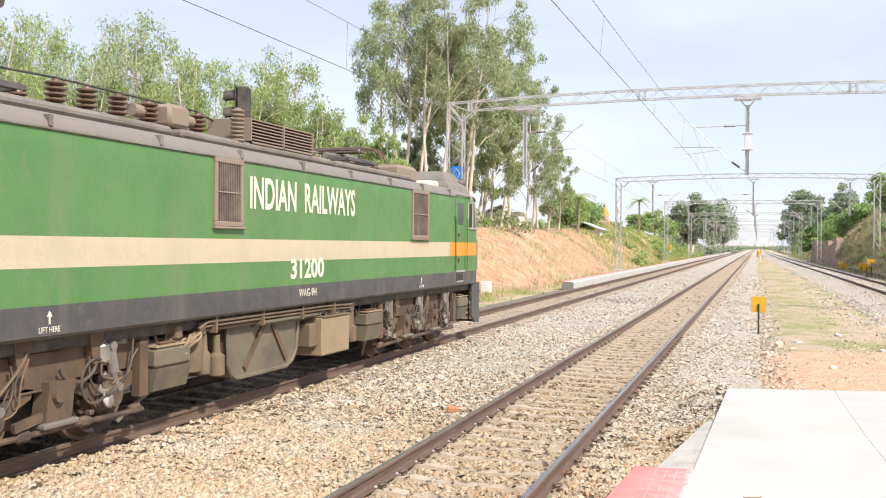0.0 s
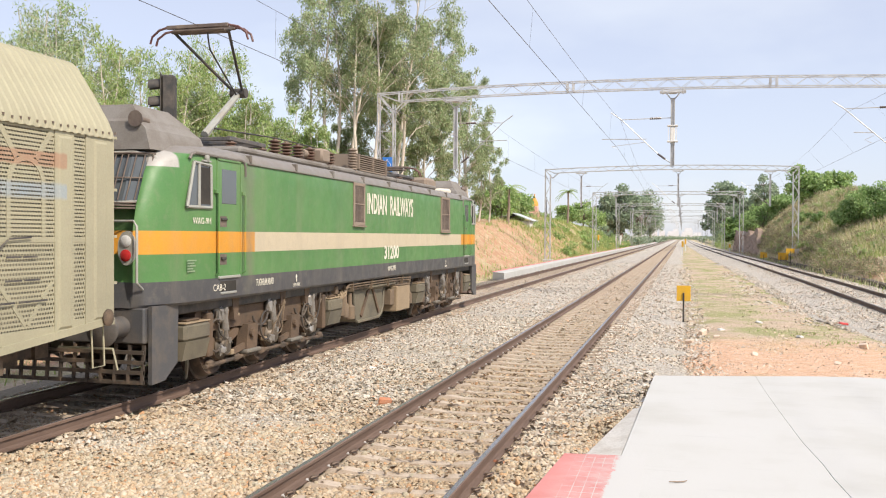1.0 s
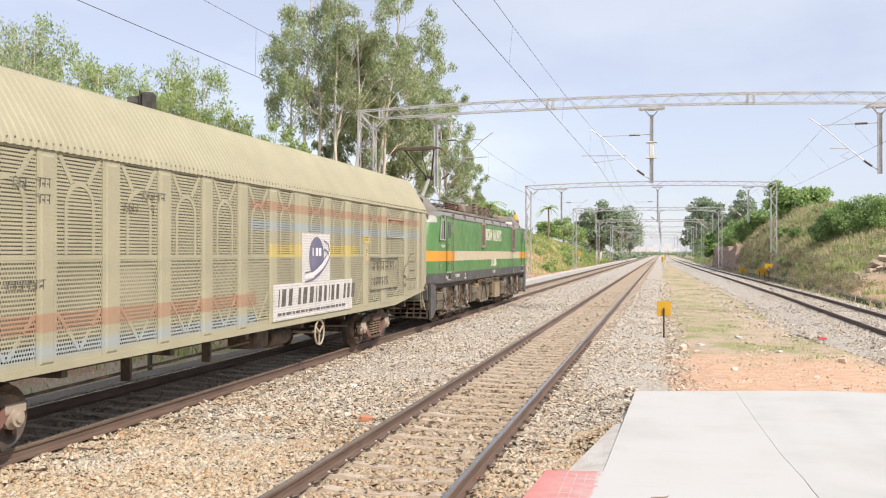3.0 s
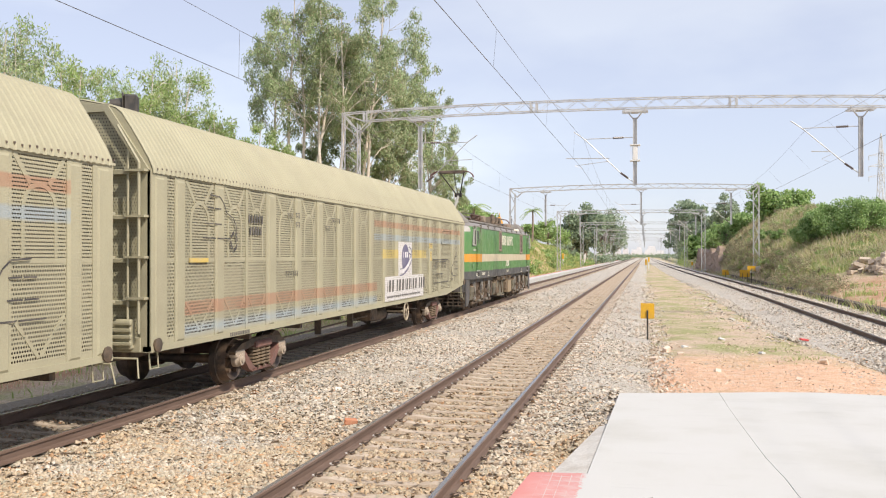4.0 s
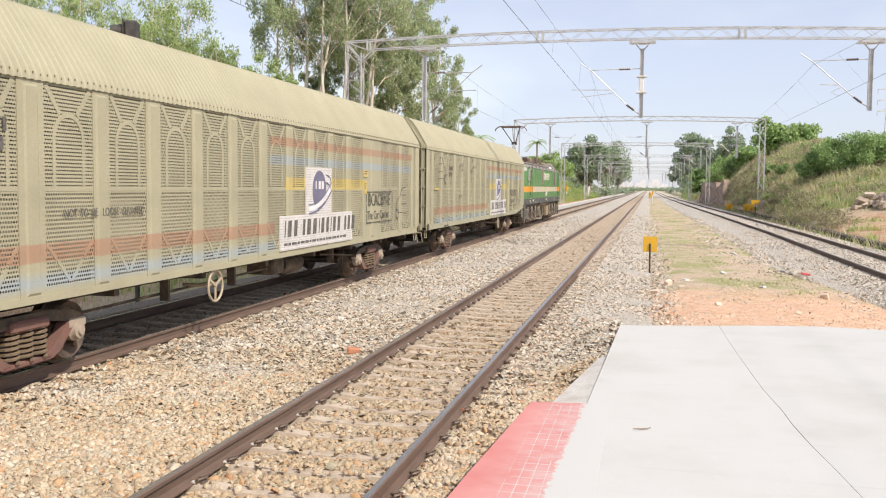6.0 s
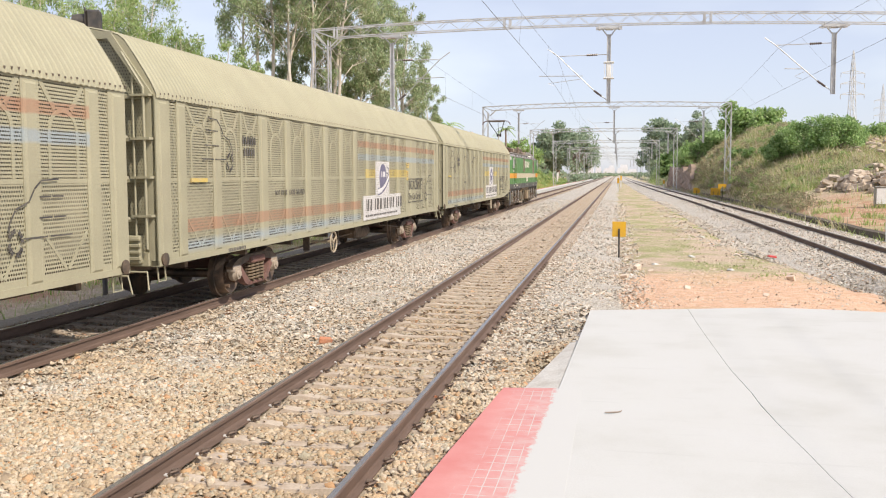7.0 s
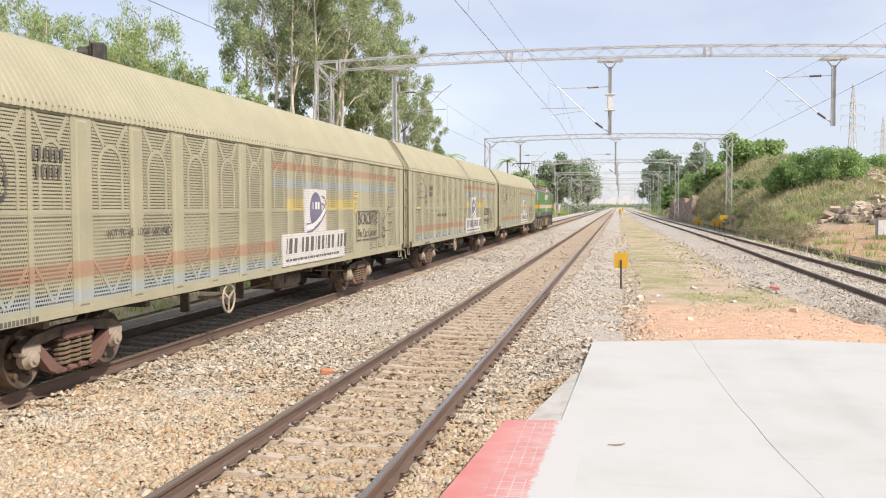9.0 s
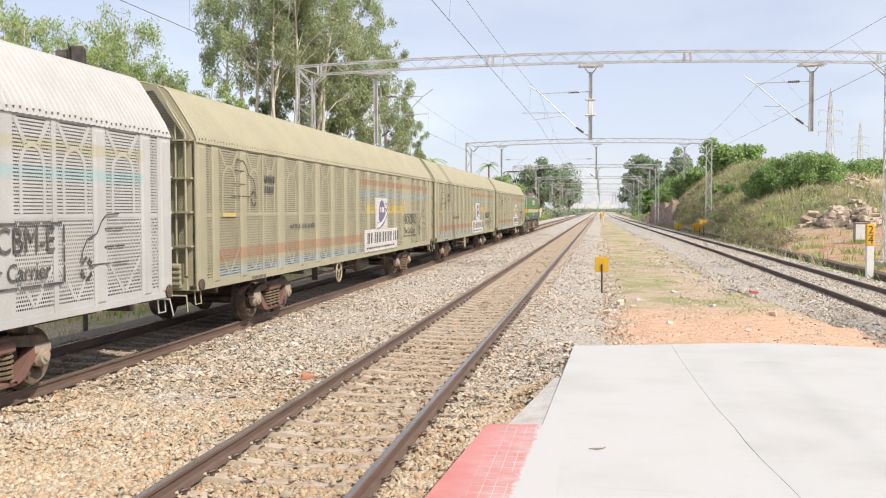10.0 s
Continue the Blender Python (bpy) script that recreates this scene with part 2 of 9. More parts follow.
def ground_material():
    """Red earth, dry grass and gravelly soil in broad patches."""
    a = Mat("ground_soil", 0.95, 0, 0.15)
    ax = a.axes()
    red = a.ramp(a.noise(5, 6), (0.3, (0.68, 0.42, 0.27)), (0.55, (0.82, 0.55, 0.38)), (0.75, (0.82, 0.65, 0.50)))
    straw = a.ramp(a.noise(9, 6), (0.3, (0.50, 0.39, 0.28)), (0.5, (0.62, 0.49, 0.365)), (0.75, (0.70, 0.58, 0.455)))
    green = a.ramp(a.noise(14, 5), (0.3, (0.34, 0.34, 0.15)), (0.7, (0.48, 0.46, 0.25)))
    earth = a.ramp(a.noise(1.3, 6, 0.65), (0.3, (0.42, 0.25, 0.155)), (0.46, (0.53, 0.32, 0.20)), (0.58, (0.57, 0.42, 0.28)), (0.72, (0.52, 0.46, 0.29)))
    patch = a.ramp(a.noise(0.42, 6, 0.7), (0.45, 0.0), (0.58, 1.0))
    turf = a.mix(patch, straw, green)
    wob = a.math("MULTIPLY", a.math("SUBTRACT", a.noise(0.5, 5), 0.5), 6.0)
    y = a.math("ADD", ax[1], wob)
    bare = a.span(y, 16.0, 26.5, 3.0)
    inner = a.span(ax[0], -12.0, 9.0, 1.0)
    soil = a.mix(a.math("MULTIPLY", bare, inner), turf, red)
    # the cutting on the left and the dump on the right are bare red earth in places
    left = a.math("MULTIPLY", a.span(ax[0], -40.0, -12.6, 0.8), a.ramp(a.noise(0.16, 5), (0.52, 1.0), (0.68, 0.0)))
    soil = a.mix(left, soil, earth)
    dump = a.math("MULTIPLY", a.span(ax[0], 10.2, 24.0, 0.5), a.span(y, 30.0, 66.0, 6.0))
    soil = a.mix(a.math("MULTIPLY", dump, a.ramp(a.noise(0.3, 5), (0.52, 1.0), (0.68, 0.2))), soil, earth)
    pebble = a.mix(1.0, a.ramp(a.voronoi(22), (0.0, 1.22), (0.5, 0.88)), a.ramp(a.noise(28, 6, 0.75), (0.35, 0.84), (0.65, 1.18)), "MULTIPLY")
    a.color(a.mix(1.0, soil, pebble, "MULTIPLY"))
    return a.bump(a.math("ADD", a.noise(12, 6), a.noise(60, 3)), 0.05, 0.7).m


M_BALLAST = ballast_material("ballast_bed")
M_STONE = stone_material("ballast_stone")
M_GROUND = ground_material()
M_CLOD = plain("dry_clod", (0.74, 0.57, 0.44), 0.95, dirt=(0.60, 0.56, 0.50), amount=0.6, scale=2.0)


def rail_material():
    """Rust brown steel; the running surface is worn bright."""
    a = Mat("rail_steel", 0.55, 0.0, 0.4)
    up = a.n.new("ShaderNodeSeparateXYZ")
    a.l.new(a.geo.outputs["Normal"], up.inputs[0])
    rust = a.ramp(a.noise(7, 6, 0.7, (1, 0.12, 1)), (0.3, (0.10, 0.066, 0.050)), (0.6, (0.16, 0.108, 0.082)), (0.8, (0.22, 0.16, 0.12)))
    worn = a.math("MULTIPLY", a.span(up.outputs[2], 0.9, 2.0, 0.05), a.span(a.axes()[2], -0.012, 1.0, 0.003))
    a.color(a.mix(worn, rust, (0.34, 0.32, 0.32)))
    a.rough(a.math("SUBTRACT", 0.72, a.math("MULTIPLY", worn, 0.46)))
    a.put(a.b.inputs["Metallic"], a.math("MULTIPLY", worn, 0.75))
    return a.bump(a.noise(60, 4), 0.003, 0.5).m


M_RAIL = rail_material()
M_SLEEPER = plain("sleeper_concrete", (0.53, 0.44, 0.345), 0.9, dirt=(0.33, 0.235, 0.16), amount=0.6, scale=4, fine=45, relief=0.004)
M_CLIP = plain("clip_steel", (0.15, 0.105, 0.08), 0.6, 0.4, amount=0.5)
M_CLIP_PAD = plain("clip_pad", (0.62, 0.60, 0.57), 0.7)


def galvanised():
    a = Mat("galvanised_steel", 0.5, 0.35, 0.5)
    a.color(a.ramp(a.noise(2.2, 6), (0.3, (0.40, 0.39, 0.385)), (0.6, (0.58, 0.58, 0.575)), (0.8, (0.68, 0.675, 0.67))))
    return a.bump(a.noise(40, 3), 0.002, 0.4).m


M_GALV = galvanised()
M_WIRE = plain("contact_wire_copper", (0.16, 0.15, 0.15), 0.5, 0.6, amount=0.2)
M_INSUL = plain("insulator_porcelain", (0.10, 0.075, 0.07), 0.3, amount=0.2)
M_DARK = plain("blackened_steel", (0.05, 0.048, 0.046), 0.6, 0.2)
M_YELLOW = plain("signal_yellow_paint", (0.78, 0.44, 0.02), 0.5, amount=0.25, scale=6)
M_YLABEL = plain("faded_label_yellow", (0.60, 0.44, 0.12), 0.6, dirt=(0.45, 0.42, 0.31), amount=0.6, scale=5)
M_WHITE = plain("white_paint", (0.78, 0.77, 0.74), 0.6, amount=0.2, scale=4)
M_BLACKTEXT = plain("black_paint", (0.03, 0.03, 0.035), 0.6, amount=0.1)


def concrete():
    """Pale, trowelled platform concrete with broad faint stains."""
    a = Mat("platform_concrete", 0.85, 0, 0.3)
    base = a.ramp(a.noise(0.7, 6, 0.6), (0.30, (0.485, 0.48, 0.45)), (0.50, (0.535, 0.532, 0.51)), (0.75, (0.55, 0.548, 0.532)))
    streak = a.ramp(a.noise(3.0, 6, 0.7, (0.3, 2.2, 1)), (0.28, 0.92), (0.42, 1.0))
    speck = a.ramp(a.noise(90, 3), (0.25, 0.93), (0.6, 1.02))
    a.color(a.mix(1.0, a.mix(1.0, base, streak, "MULTIPLY"), speck, "MULTIPLY"))
    return a.bump(a.noise(25, 5), 0.003, 0.4).m


M_CONCRETE = concrete()
M_GREYCONC = plain("grey_concrete", (0.58, 0.56, 0.52), 0.9, amount=0.4, fine=35)


INNER_AT, INNER_TURN = -0.625, 0.033  # the inner end of the red paint at the far end, and its slant


def red_paint():
    """Faded red edge paint, worn through to the concrete."""
    a = Mat("worn_red_paint", 0.75, 0, 0.3)
    ax = a.axes()
    # the paint stops raggedly short of the inner side, with pale grid scratches across it
    wob = a.math("MULTIPLY", a.math("SUBTRACT", a.noise(9, 7, 0.75), 0.5), 0.22)
    line = a.math("ADD", INNER_AT, a.math("MULTIPLY", a.math("SUBTRACT", ax[1], 9.7), INNER_TURN))
    inner = a.math("ADD", a.math("SUBTRACT", ax[0], line), wob)
    bare = a.ramp(a.math("ADD", a.math("MULTIPLY", inner, 4.0), 0.5), (0.42, 0.0), (0.58, 1.0))
    faded = a.math("MULTIPLY", a.ramp(a.math("ADD", a.math("MULTIPLY", inner, 1.2), 1.0), (0.35, 0.0), (0.95, 0.45)), a.ramp(a.noise(6, 5), (0.35, 0.2), (0.65, 1.0)))
    rows = a.span(a.math("ABSOLUTE", a.math("SUBTRACT", a.math("FRACT", a.math("DIVIDE", ax[1], 0.19)), 0.5)), -1, 0.045, 0.02)
    cols = a.span(a.math("ABSOLUTE", a.math("SUBTRACT", a.math("FRACT", a.math("DIVIDE", ax[0], 0.10)), 0.5)), -1, 0.05, 0.02)
    near = a.ramp(a.math("ADD", a.math("MULTIPLY", inner, 2.0), 1.0), (0.10, 0.0), (0.45, 1.0))
    grid = a.math("MULTIPLY", a.math("MULTIPLY", a.math("MAXIMUM", rows, cols), near), a.ramp(a.noise(2.6, 4), (0.36, 0.0), (0.54, 0.85)))
    wear = a.math("MAXIMUM", a.math("MAXIMUM", bare, faded), grid)
    red = a.ramp(a.noise(1.5, 4), (0.3, (0.55, 0.20, 0.185)), (0.7, (0.60, 0.27, 0.25)))
    a.color(a.mix(wear, red, (0.54, 0.535, 0.515)))
    return a.bump(a.noise(30, 4), 0.003, 0.4).m


M_REDPAINT = red_paint()

def grime(a, col, amount=0.5, low=1.0, high=2.2):
    """Road dust: streaks and patches over the paint."""
    streak = a.ramp(a.noise(1.6, 6, 0.65, (1, 1, 0.22)), (0.48, 0.0), (0.80, amount * 0.7))
    spot = a.ramp(a.noise(7, 5), (0.52, 0.0), (0.85, amount * 0.6))
    col = a.mix(a.math("MAXIMUM", streak, spot), col, (0.30, 0.25, 0.19))
    return a.mix(1.0, col, a.ramp(a.noise(45, 3), (0.3, 0.92), (0.7, 1.05)), "MULTIPLY")


def loco_paint():
    """Green with a cream band, orange at the cabs, and a grey sill."""
    a = Mat("locomotive_paint", 0.42, 0, 0.5)
    ax = a.axes()
    green = a.ramp(a.noise(0.8, 4), (0.3, (0.080, 0.205, 0.062)), (0.7, (0.108, 0.245, 0.076)))
    band = a.span(ax[2], 2.11, 2.45)
    middle = a.span(ax[1], -17.06, -1.90)
    col = a.mix(band, green, a.mix(middle, (0.66, 0.30, 0.03), (0.56, 0.48, 0.34)))
    col = a.mix(a.span(ax[2], 0.0, 1.72), col, (0.075, 0.075, 0.078))
    col = a.mix(a.span(ax[2], 3.585, 9.0, 0.02), col, (0.22, 0.20, 0.18))
    cabs = a.math("MULTIPLY", a.span(ax[2], 3.37, 9.0, 0.012), a.math("SUBTRACT", 1.0, a.span(ax[1], -19.40, 0.30, 0.03)))
    col = a.mix(cabs, col, (0.42, 0.40, 0.37))
    # soot smeared down behind the cab door, and dust thrown up along the sill
    smear = a.math("MULTIPLY", a.span(a.math("ADD", ax[1], a.math("MULTIPLY", a.math("SUBTRACT", a.noise(3, 5), 0.5), 0.7)), -17.5, -17.05, 0.25), a.ramp(ax[2], (0.0, 0.0), (1.0, 1.0)))
    col = a.mix(a.math("MULTIPLY", smear, 0.55), col, (0.14, 0.135, 0.105))
    a.color(grime(a, col, 0.55))
    a.rough(a.ramp(a.noise(3, 5), (0.3, 0.34), (0.7, 0.62)))
    return a.bump(a.noise(2.5, 3), 0.006, 0.25).m


def pierce(a, kind):
    """Cuts the pressed sheet's rows of holes clean through a surface."""
    ax = a.axes()

    def cell(value, pitch, shift=0.0):
        t = a.math("ADD", a.math("DIVIDE", value, pitch), shift)
        return a.math("ABSOLUTE", a.math("SUBTRACT", a.math("FRACT", t), 0.5))
    pz, py = {"slots": (0.046, 0.046), "dots": (0.052, 0.046), "mesh": (0.050, 0.046), "board": (0.052, 0.046)}[kind]
    row = a.math("FRACT", a.math("MULTIPLY", a.math("FLOOR", a.math("DIVIDE", ax[2], pz)), 0.5))
    u, v = cell(a.math("ADD", ax[0], ax[1]), py, row), cell(ax[2], pz)
    along = a.math("POWER", a.math("MULTIPLY", u, 2.0), 2.0)
    up = a.math("POWER", a.math("MULTIPLY", v, 2.0), 2.0)
    hole = a.span(a.math("ADD", a.math("MULTIPLY", along, {"slots": 1.05, "dots": 2.1, "mesh": 4.4, "board": 4.2}[kind]), a.math("MULTIPLY", up, {"slots": 3.6, "dots": 2.1, "mesh": 4.4, "board": 4.2}[kind])), -1.0, 0.80, 0.10)
    clear = a.n.new("ShaderNodeBsdfTransparent")
    mixer = a.n.new("ShaderNodeMixShader")
    a.l.new(hole, mixer.inputs[0])
    a.l.new(a.b.outputs[0], mixer.inputs[1])
    a.l.new(clear.outputs[0], mixer.inputs[2])
    a.l.new(mixer.outputs[0], a.n["Material Output"].inputs["Surface"])


def wagon_paint(name, base, red, blue, yellow, kind, length):
    """Wagon paint with faded bands; kind 'slots' and 'dots' are the perforated sheets."""
    a = Mat(name, 0.6, 0, 0.4)
    ax = a.axes()
    wob = a.math("MULTIPLY", a.math("SUBTRACT", a.noise(6, 4), 0.5), 0.05)
    z = a.math("ADD", ax[2], wob)
    y = a.math("ADD", ax[1], wob)
    fade = a.ramp(a.noise(2.5, 6, 0.7), (0.25, 0.95), (0.75, 0.5))
    col = a.mix(1.0, base, a.ramp(a.noise(0.9, 5), (0.3, 0.90), (0.7, 1.06)), "MULTIPLY")
    upper = a.span(y, 11.4, length - 0.95, 0.02)
    lower = a.span(y, 1.0, 11.7, 0.02)
    for tint, lo, hi, where, soft in ((red, 3.15, 3.35, upper, 0.03), (blue, 2.78, 3.00, upper, 0.05), (red, 1.44, 1.68, lower, 0.02), (blue, 1.08, 1.36, lower, 0.12),
                                      (yellow, 2.30, 2.56, a.span(y, 12.2, 17.4, 0.02), 0.01)):
        m = a.math("MULTIPLY", a.math("MULTIPLY", a.span(z, lo, hi, soft), where), fade)
        col = a.mix(m, col, tint)
    a.color(grime(a, col, 0.32))
    if kind != "sheet":
        pierce(a, kind)
    else:
        a.bump(a.noise(3, 4), 0.004, 0.3)
    return a.m


BEIGE = dict(base=(0.378, 0.353, 0.242), red=(0.375, 0.205, 0.13), blue=(0.31, 0.37, 0.41), yellow=(0.55, 0.42, 0.12))
PALE = dict(base=(0.47, 0.47, 0.455), red=(0.44, 0.415, 0.29), blue=(0.33, 0.47, 0.47), yellow=(0.72, 0.55, 0.15))
M_LOCO = loco_paint()
M_LOCO_ROOF = plain("locomotive_roof_paint", (0.225, 0.208, 0.185), 0.78, dirt=(0.12, 0.092, 0.068), amount=0.85, scale=1.6)
M_ROOFDK = plain("sooty_roof_paint", (0.24, 0.222, 0.20), 0.8, dirt=(0.14, 0.11, 0.085), amount=0.6, scale=3.0)
M_GREY_SILL = plain("dark_grey_paint", (0.085, 0.085, 0.088), 0.55, dirt=(0.22, 0.17, 0.12), amount=0.5)
M_BOGIE = plain("dusty_bogie_steel", (0.075, 0.058, 0.044), 0.8, 0.1, dirt=(0.23, 0.158, 0.102), amount=0.85, scale=3.5, relief=0.006)
M_FRAME = plain("dusty_frame_brown", (0.155, 0.102, 0.064), 0.85, dirt=(0.060, 0.046, 0.036), amount=0.75, scale=2.6, relief=0.005)
M_BOX = plain("dusty_equipment_box", (0.20, 0.145, 0.093), 0.8, dirt=(0.10, 0.077, 0.057), amount=0.6, scale=3.0)
M_TANK = plain("grey_tank_paint", (0.17, 0.16, 0.135), 0.75, dirt=(0.24, 0.18, 0.125), amount=0.6)
M_OLIVE = plain("dusty_olive_tank", (0.175, 0.152, 0.105), 0.75, dirt=(0.085, 0.078, 0.062), amount=0.85, scale=1.8, relief=0.004)
M_TANBOX = plain("tan_dust_on_box", (0.33, 0.25, 0.16), 0.85, dirt=(0.22, 0.165, 0.105), amount=0.5, scale=3.0)
M_GREASE = plain("greasy_axle_metal", (0.085, 0.072, 0.056), 0.45, 0.2, dirt=(0.24, 0.18, 0.12), amount=0.8, scale=7.0, relief=0.008)
M_SILVER = plain("bright_cylinder_metal", (0.42, 0.40, 0.37), 0.42, 0.7, dirt=(0.20, 0.15, 0.10), amount=0.6)
M_WHEEL = plain("wheel_steel", (0.07, 0.055, 0.045), 0.6, 0.4, dirt=(0.26, 0.17, 0.11), amount=0.8)
M_RED_BOGIE = plain("red_oxide_bogie", (0.20, 0.10, 0.08), 0.8, dirt=(0.12, 0.09, 0.075), amount=0.6, scale=6)
M_CAP = plain("axle_cap_paint", (0.40, 0.33, 0.26), 0.7, amount=0.6)
M_CREAM = plain("cream_lettering", (0.78, 0.74, 0.62), 0.6, amount=0.2)
M_FRAME_LT = plain("light_window_frame", (0.36, 0.365, 0.33), 0.5, amount=0.45, scale=5)
M_GRILLE = plain("brown_louvre_grille", (0.13, 0.10, 0.085), 0.8, amount=0.6)
M_GRILLE_FRAME = plain("dusty_grille_frame", (0.28, 0.22, 0.17), 0.8, amount=0.5)
# tone of the dim wagon interior, as a plain colour
M_LINING = plain("dim_interior_lining", (0.27, 0.245, 0.185), 0.9, amount=0.3)
M_FAINT = plain("faint_green_print", (0.26, 0.38, 0.22), 0.6, amount=0.4)
# near-black colour that carries the shade of interiors and recesses
M_INNER_SHADE = plain("interior_shade", (0.035, 0.031, 0.026), 0.9, amount=0.1)
M_BROWN_INS = plain("brown_insulator", (0.15, 0.085, 0.06), 0.35, amount=0.4)
M_HORN_RED = plain("pantograph_horn_red", (0.13, 0.055, 0.05), 0.6, amount=0.3)
M_LAMP_RED = plain("red_tail_lens", (0.45, 0.03, 0.03), 0.2, amount=0.05)
M_LAMP_CLEAR = plain("clear_lamp_lens", (0.60, 0.60, 0.58), 0.15, amount=0.1)
M_STENCIL = plain("stencil_black", (0.065, 0.06, 0.058), 0.7, dirt=(0.28, 0.25, 0.19), amount=0.55, scale=5)
M_FADED = plain("faded_black_print", (0.09, 0.083, 0.076), 0.7, dirt=(0.36, 0.33, 0.28), amount=0.45, scale=9)
M_HANDWHEEL = plain("tan_wheel_paint", (0.46, 0.38, 0.27), 0.6, amount=0.4)
M_BOARD = plain("white_sign_board", (0.76, 0.74, 0.745), 0.55, dirt=(0.50, 0.44, 0.38), amount=0.35, scale=3)


def pierced_board():
    """White paint over the pierced sheet: the holes show through."""
    a = Mat("pierced_white_board", 0.6, 0, 0.4)
    col = a.mix(a.ramp(a.noise(2.5, 6, 0.7), (0.45, 0.0), (0.8, 0.6)), (0.68, 0.655, 0.64), (0.46, 0.42, 0.34))
    a.color(col)
    pierce(a, "board")
    return a.m


M_PIERCED = pierced_board()
M_LOGO = plain("faded_blue_print", (0.145, 0.137, 0.22), 0.55, dirt=(0.30, 0.28, 0.34), amount=0.3)


M_HOSE = plain("rubber_hose", (0.06, 0.052, 0.046), 0.7, dirt=(0.22, 0.17, 0.12), amount=0.6)


def glass_material():
    a = Mat("cab_glass", 0.12, 0, 0.7)
    a.color((0.10, 0.115, 0.125))
    return a.bump(a.noise(1.2, 2), 0.004, 0.2).m


M_GLASS = glass_material()

# ---- the plan: track centres, in metres to the right of the eye ----
X_LEFT, X_MID = -8.60, -2.955
GAUGE = 1.743  # between the middles of the rail heads
SPEED, FRONT = 8.5, 23.2  # the train's speed, and its datum at the start
GAIN = ((0.0, 0.0), (0.5, 0.0), (1.0, -0.17), (1.5, 0.0), (2.0, -0.04), (3.0, -0.03), (4.5, 0.0), (5.0, -0.15), (5.5, 0.03), (6.8, -0.24), (7.0, -0.22),
        (7.5, 0.04), (8.0, 0.03), (8.5, 0.22), (9.0, 0.22), (9.5, 0.33), (10.0, 0.32))  # how far it runs ahead of that even speed


def run(t):
    """How far the train has come since the start."""
    return SPEED * t + float(np.interp(t, *zip(*GAIN)))


def x_right(y):
    """The line on the right swings in towards the others."""
    return float(np.interp(y, (-50, 55, 90, 135, 190, 260, 400, 800), (7.55, 7.55, 7.15, 6.45, 5.75, 5.05, 4.3, 3.6)))


def smooth(e0, e1, v):
    t = np.clip((v - e0) / (e1 - e0), 0, 1)
    return t * t * (3 - 2 * t)


def bumps(x, y, seed=0.0):
    return (np.sin(x * 0.55 + seed) * np.cos(y * 0.21 + 1.3 * seed) + 0.6 * np.sin(x * 0.19 - y * 0.37 + seed)
            + 0.4 * np.sin(x * 1.3 + y * 0.9 + 2 * seed)) / 2


def ground_z(x, y):
    x, y = np.asarray(x, float), np.asarray(y, float)
    z = np.full(np.broadcast(x, y).shape, -0.42) + 0.0 * x
    z = z + 0.15 * smooth(-0.2, 0.7, x) * (1 - smooth(4.4, 5.6, x))  # the verge between the lines
    # bank on the left
    crest = np.interp(y, (34, 62, 100, 150, 205, 300, 400), (0.6, 4.1, 4.4, 5.7, 4.7, 2.4, 0.8))
    foot = -15.4 + 2.9 * smooth(50, 64, y)
    z = z + (crest + 0.35 * bumps(x, y, 1.0)) * smooth(foot, foot - 9.0, x)
    # retained ground and bank on the right
    z = z + 0.42 * smooth(10.36, 10.40, x)
    rise = np.interp(y, (46, 60, 75, 90, 102, 150, 190, 260, 400), (0, 1.0, 3.2, 5.6, 7.3, 7.3, 5.0, 3.5, 1.5))
    z = z + rise * np.interp(x, (10.3, 11.5, 13.5, 16.5, 20, 24), (0, 0.40, 0.68, 1.0, 0.9, 0.75))
    z = z + 0.35 * bumps(x, y, 2.0) * smooth(50, 75, y) * smooth(11.2, 15, x)
    fade = 1 - smooth(500, 900, np.hypot(x, y))
    return z * fade - 0.3 * (1 - fade)


def ground_sheet():
    xs = np.concatenate([[-1500, -800, -400, -220, -130, -90, -60, -48, -40], np.arange(-35, -12, 1.0), np.arange(-12, 10.2, 0.8),
                         [10.34, 10.41, 10.8], np.arange(11.4, 32, 1.0), [34, 38, 44, 52, 65, 90, 130, 220, 400, 800, 1500]])
    ys = np.concatenate([[-300, -120, -60, -40, -25], np.arange(-15, 90, 1.2), np.arange(90, 200, 3), np.arange(200, 420, 12),
                         [450, 500, 600, 750, 1000, 1400, 2000, 3000, 4500]])
    X, Y = np.meshgrid(xs, ys)
    Z = ground_z(X, Y) + 0.02 * np.random.RandomState(3).randn(*X.shape) * (np.abs(X - 1) < 40)
    nx, ny = len(xs), len(ys)
    i = (np.arange(ny - 1)[:, None] * nx + np.arange(nx - 1)[None]).ravel()
    me = raw_mesh("ground", np.stack([X, Y, Z], -1).reshape(-1, 3), np.stack([i, i + 1, i + nx + 1, i + nx], 1), M_GROUND)
    me.shade_smooth()
    tagged(new("ground", me), "red earth and dry grass beside the railway", "ground", kind="structure")


ground_sheet()


def right_edge(y):
    """How far the side line's ballast spreads towards the verge."""
    return np.interp(y, (16, 19.5, 22.9, 26, 30.8, 40, 70), (1.65, 1.7, 1.9, 2.4, 3.35, 3.55, 3.65))


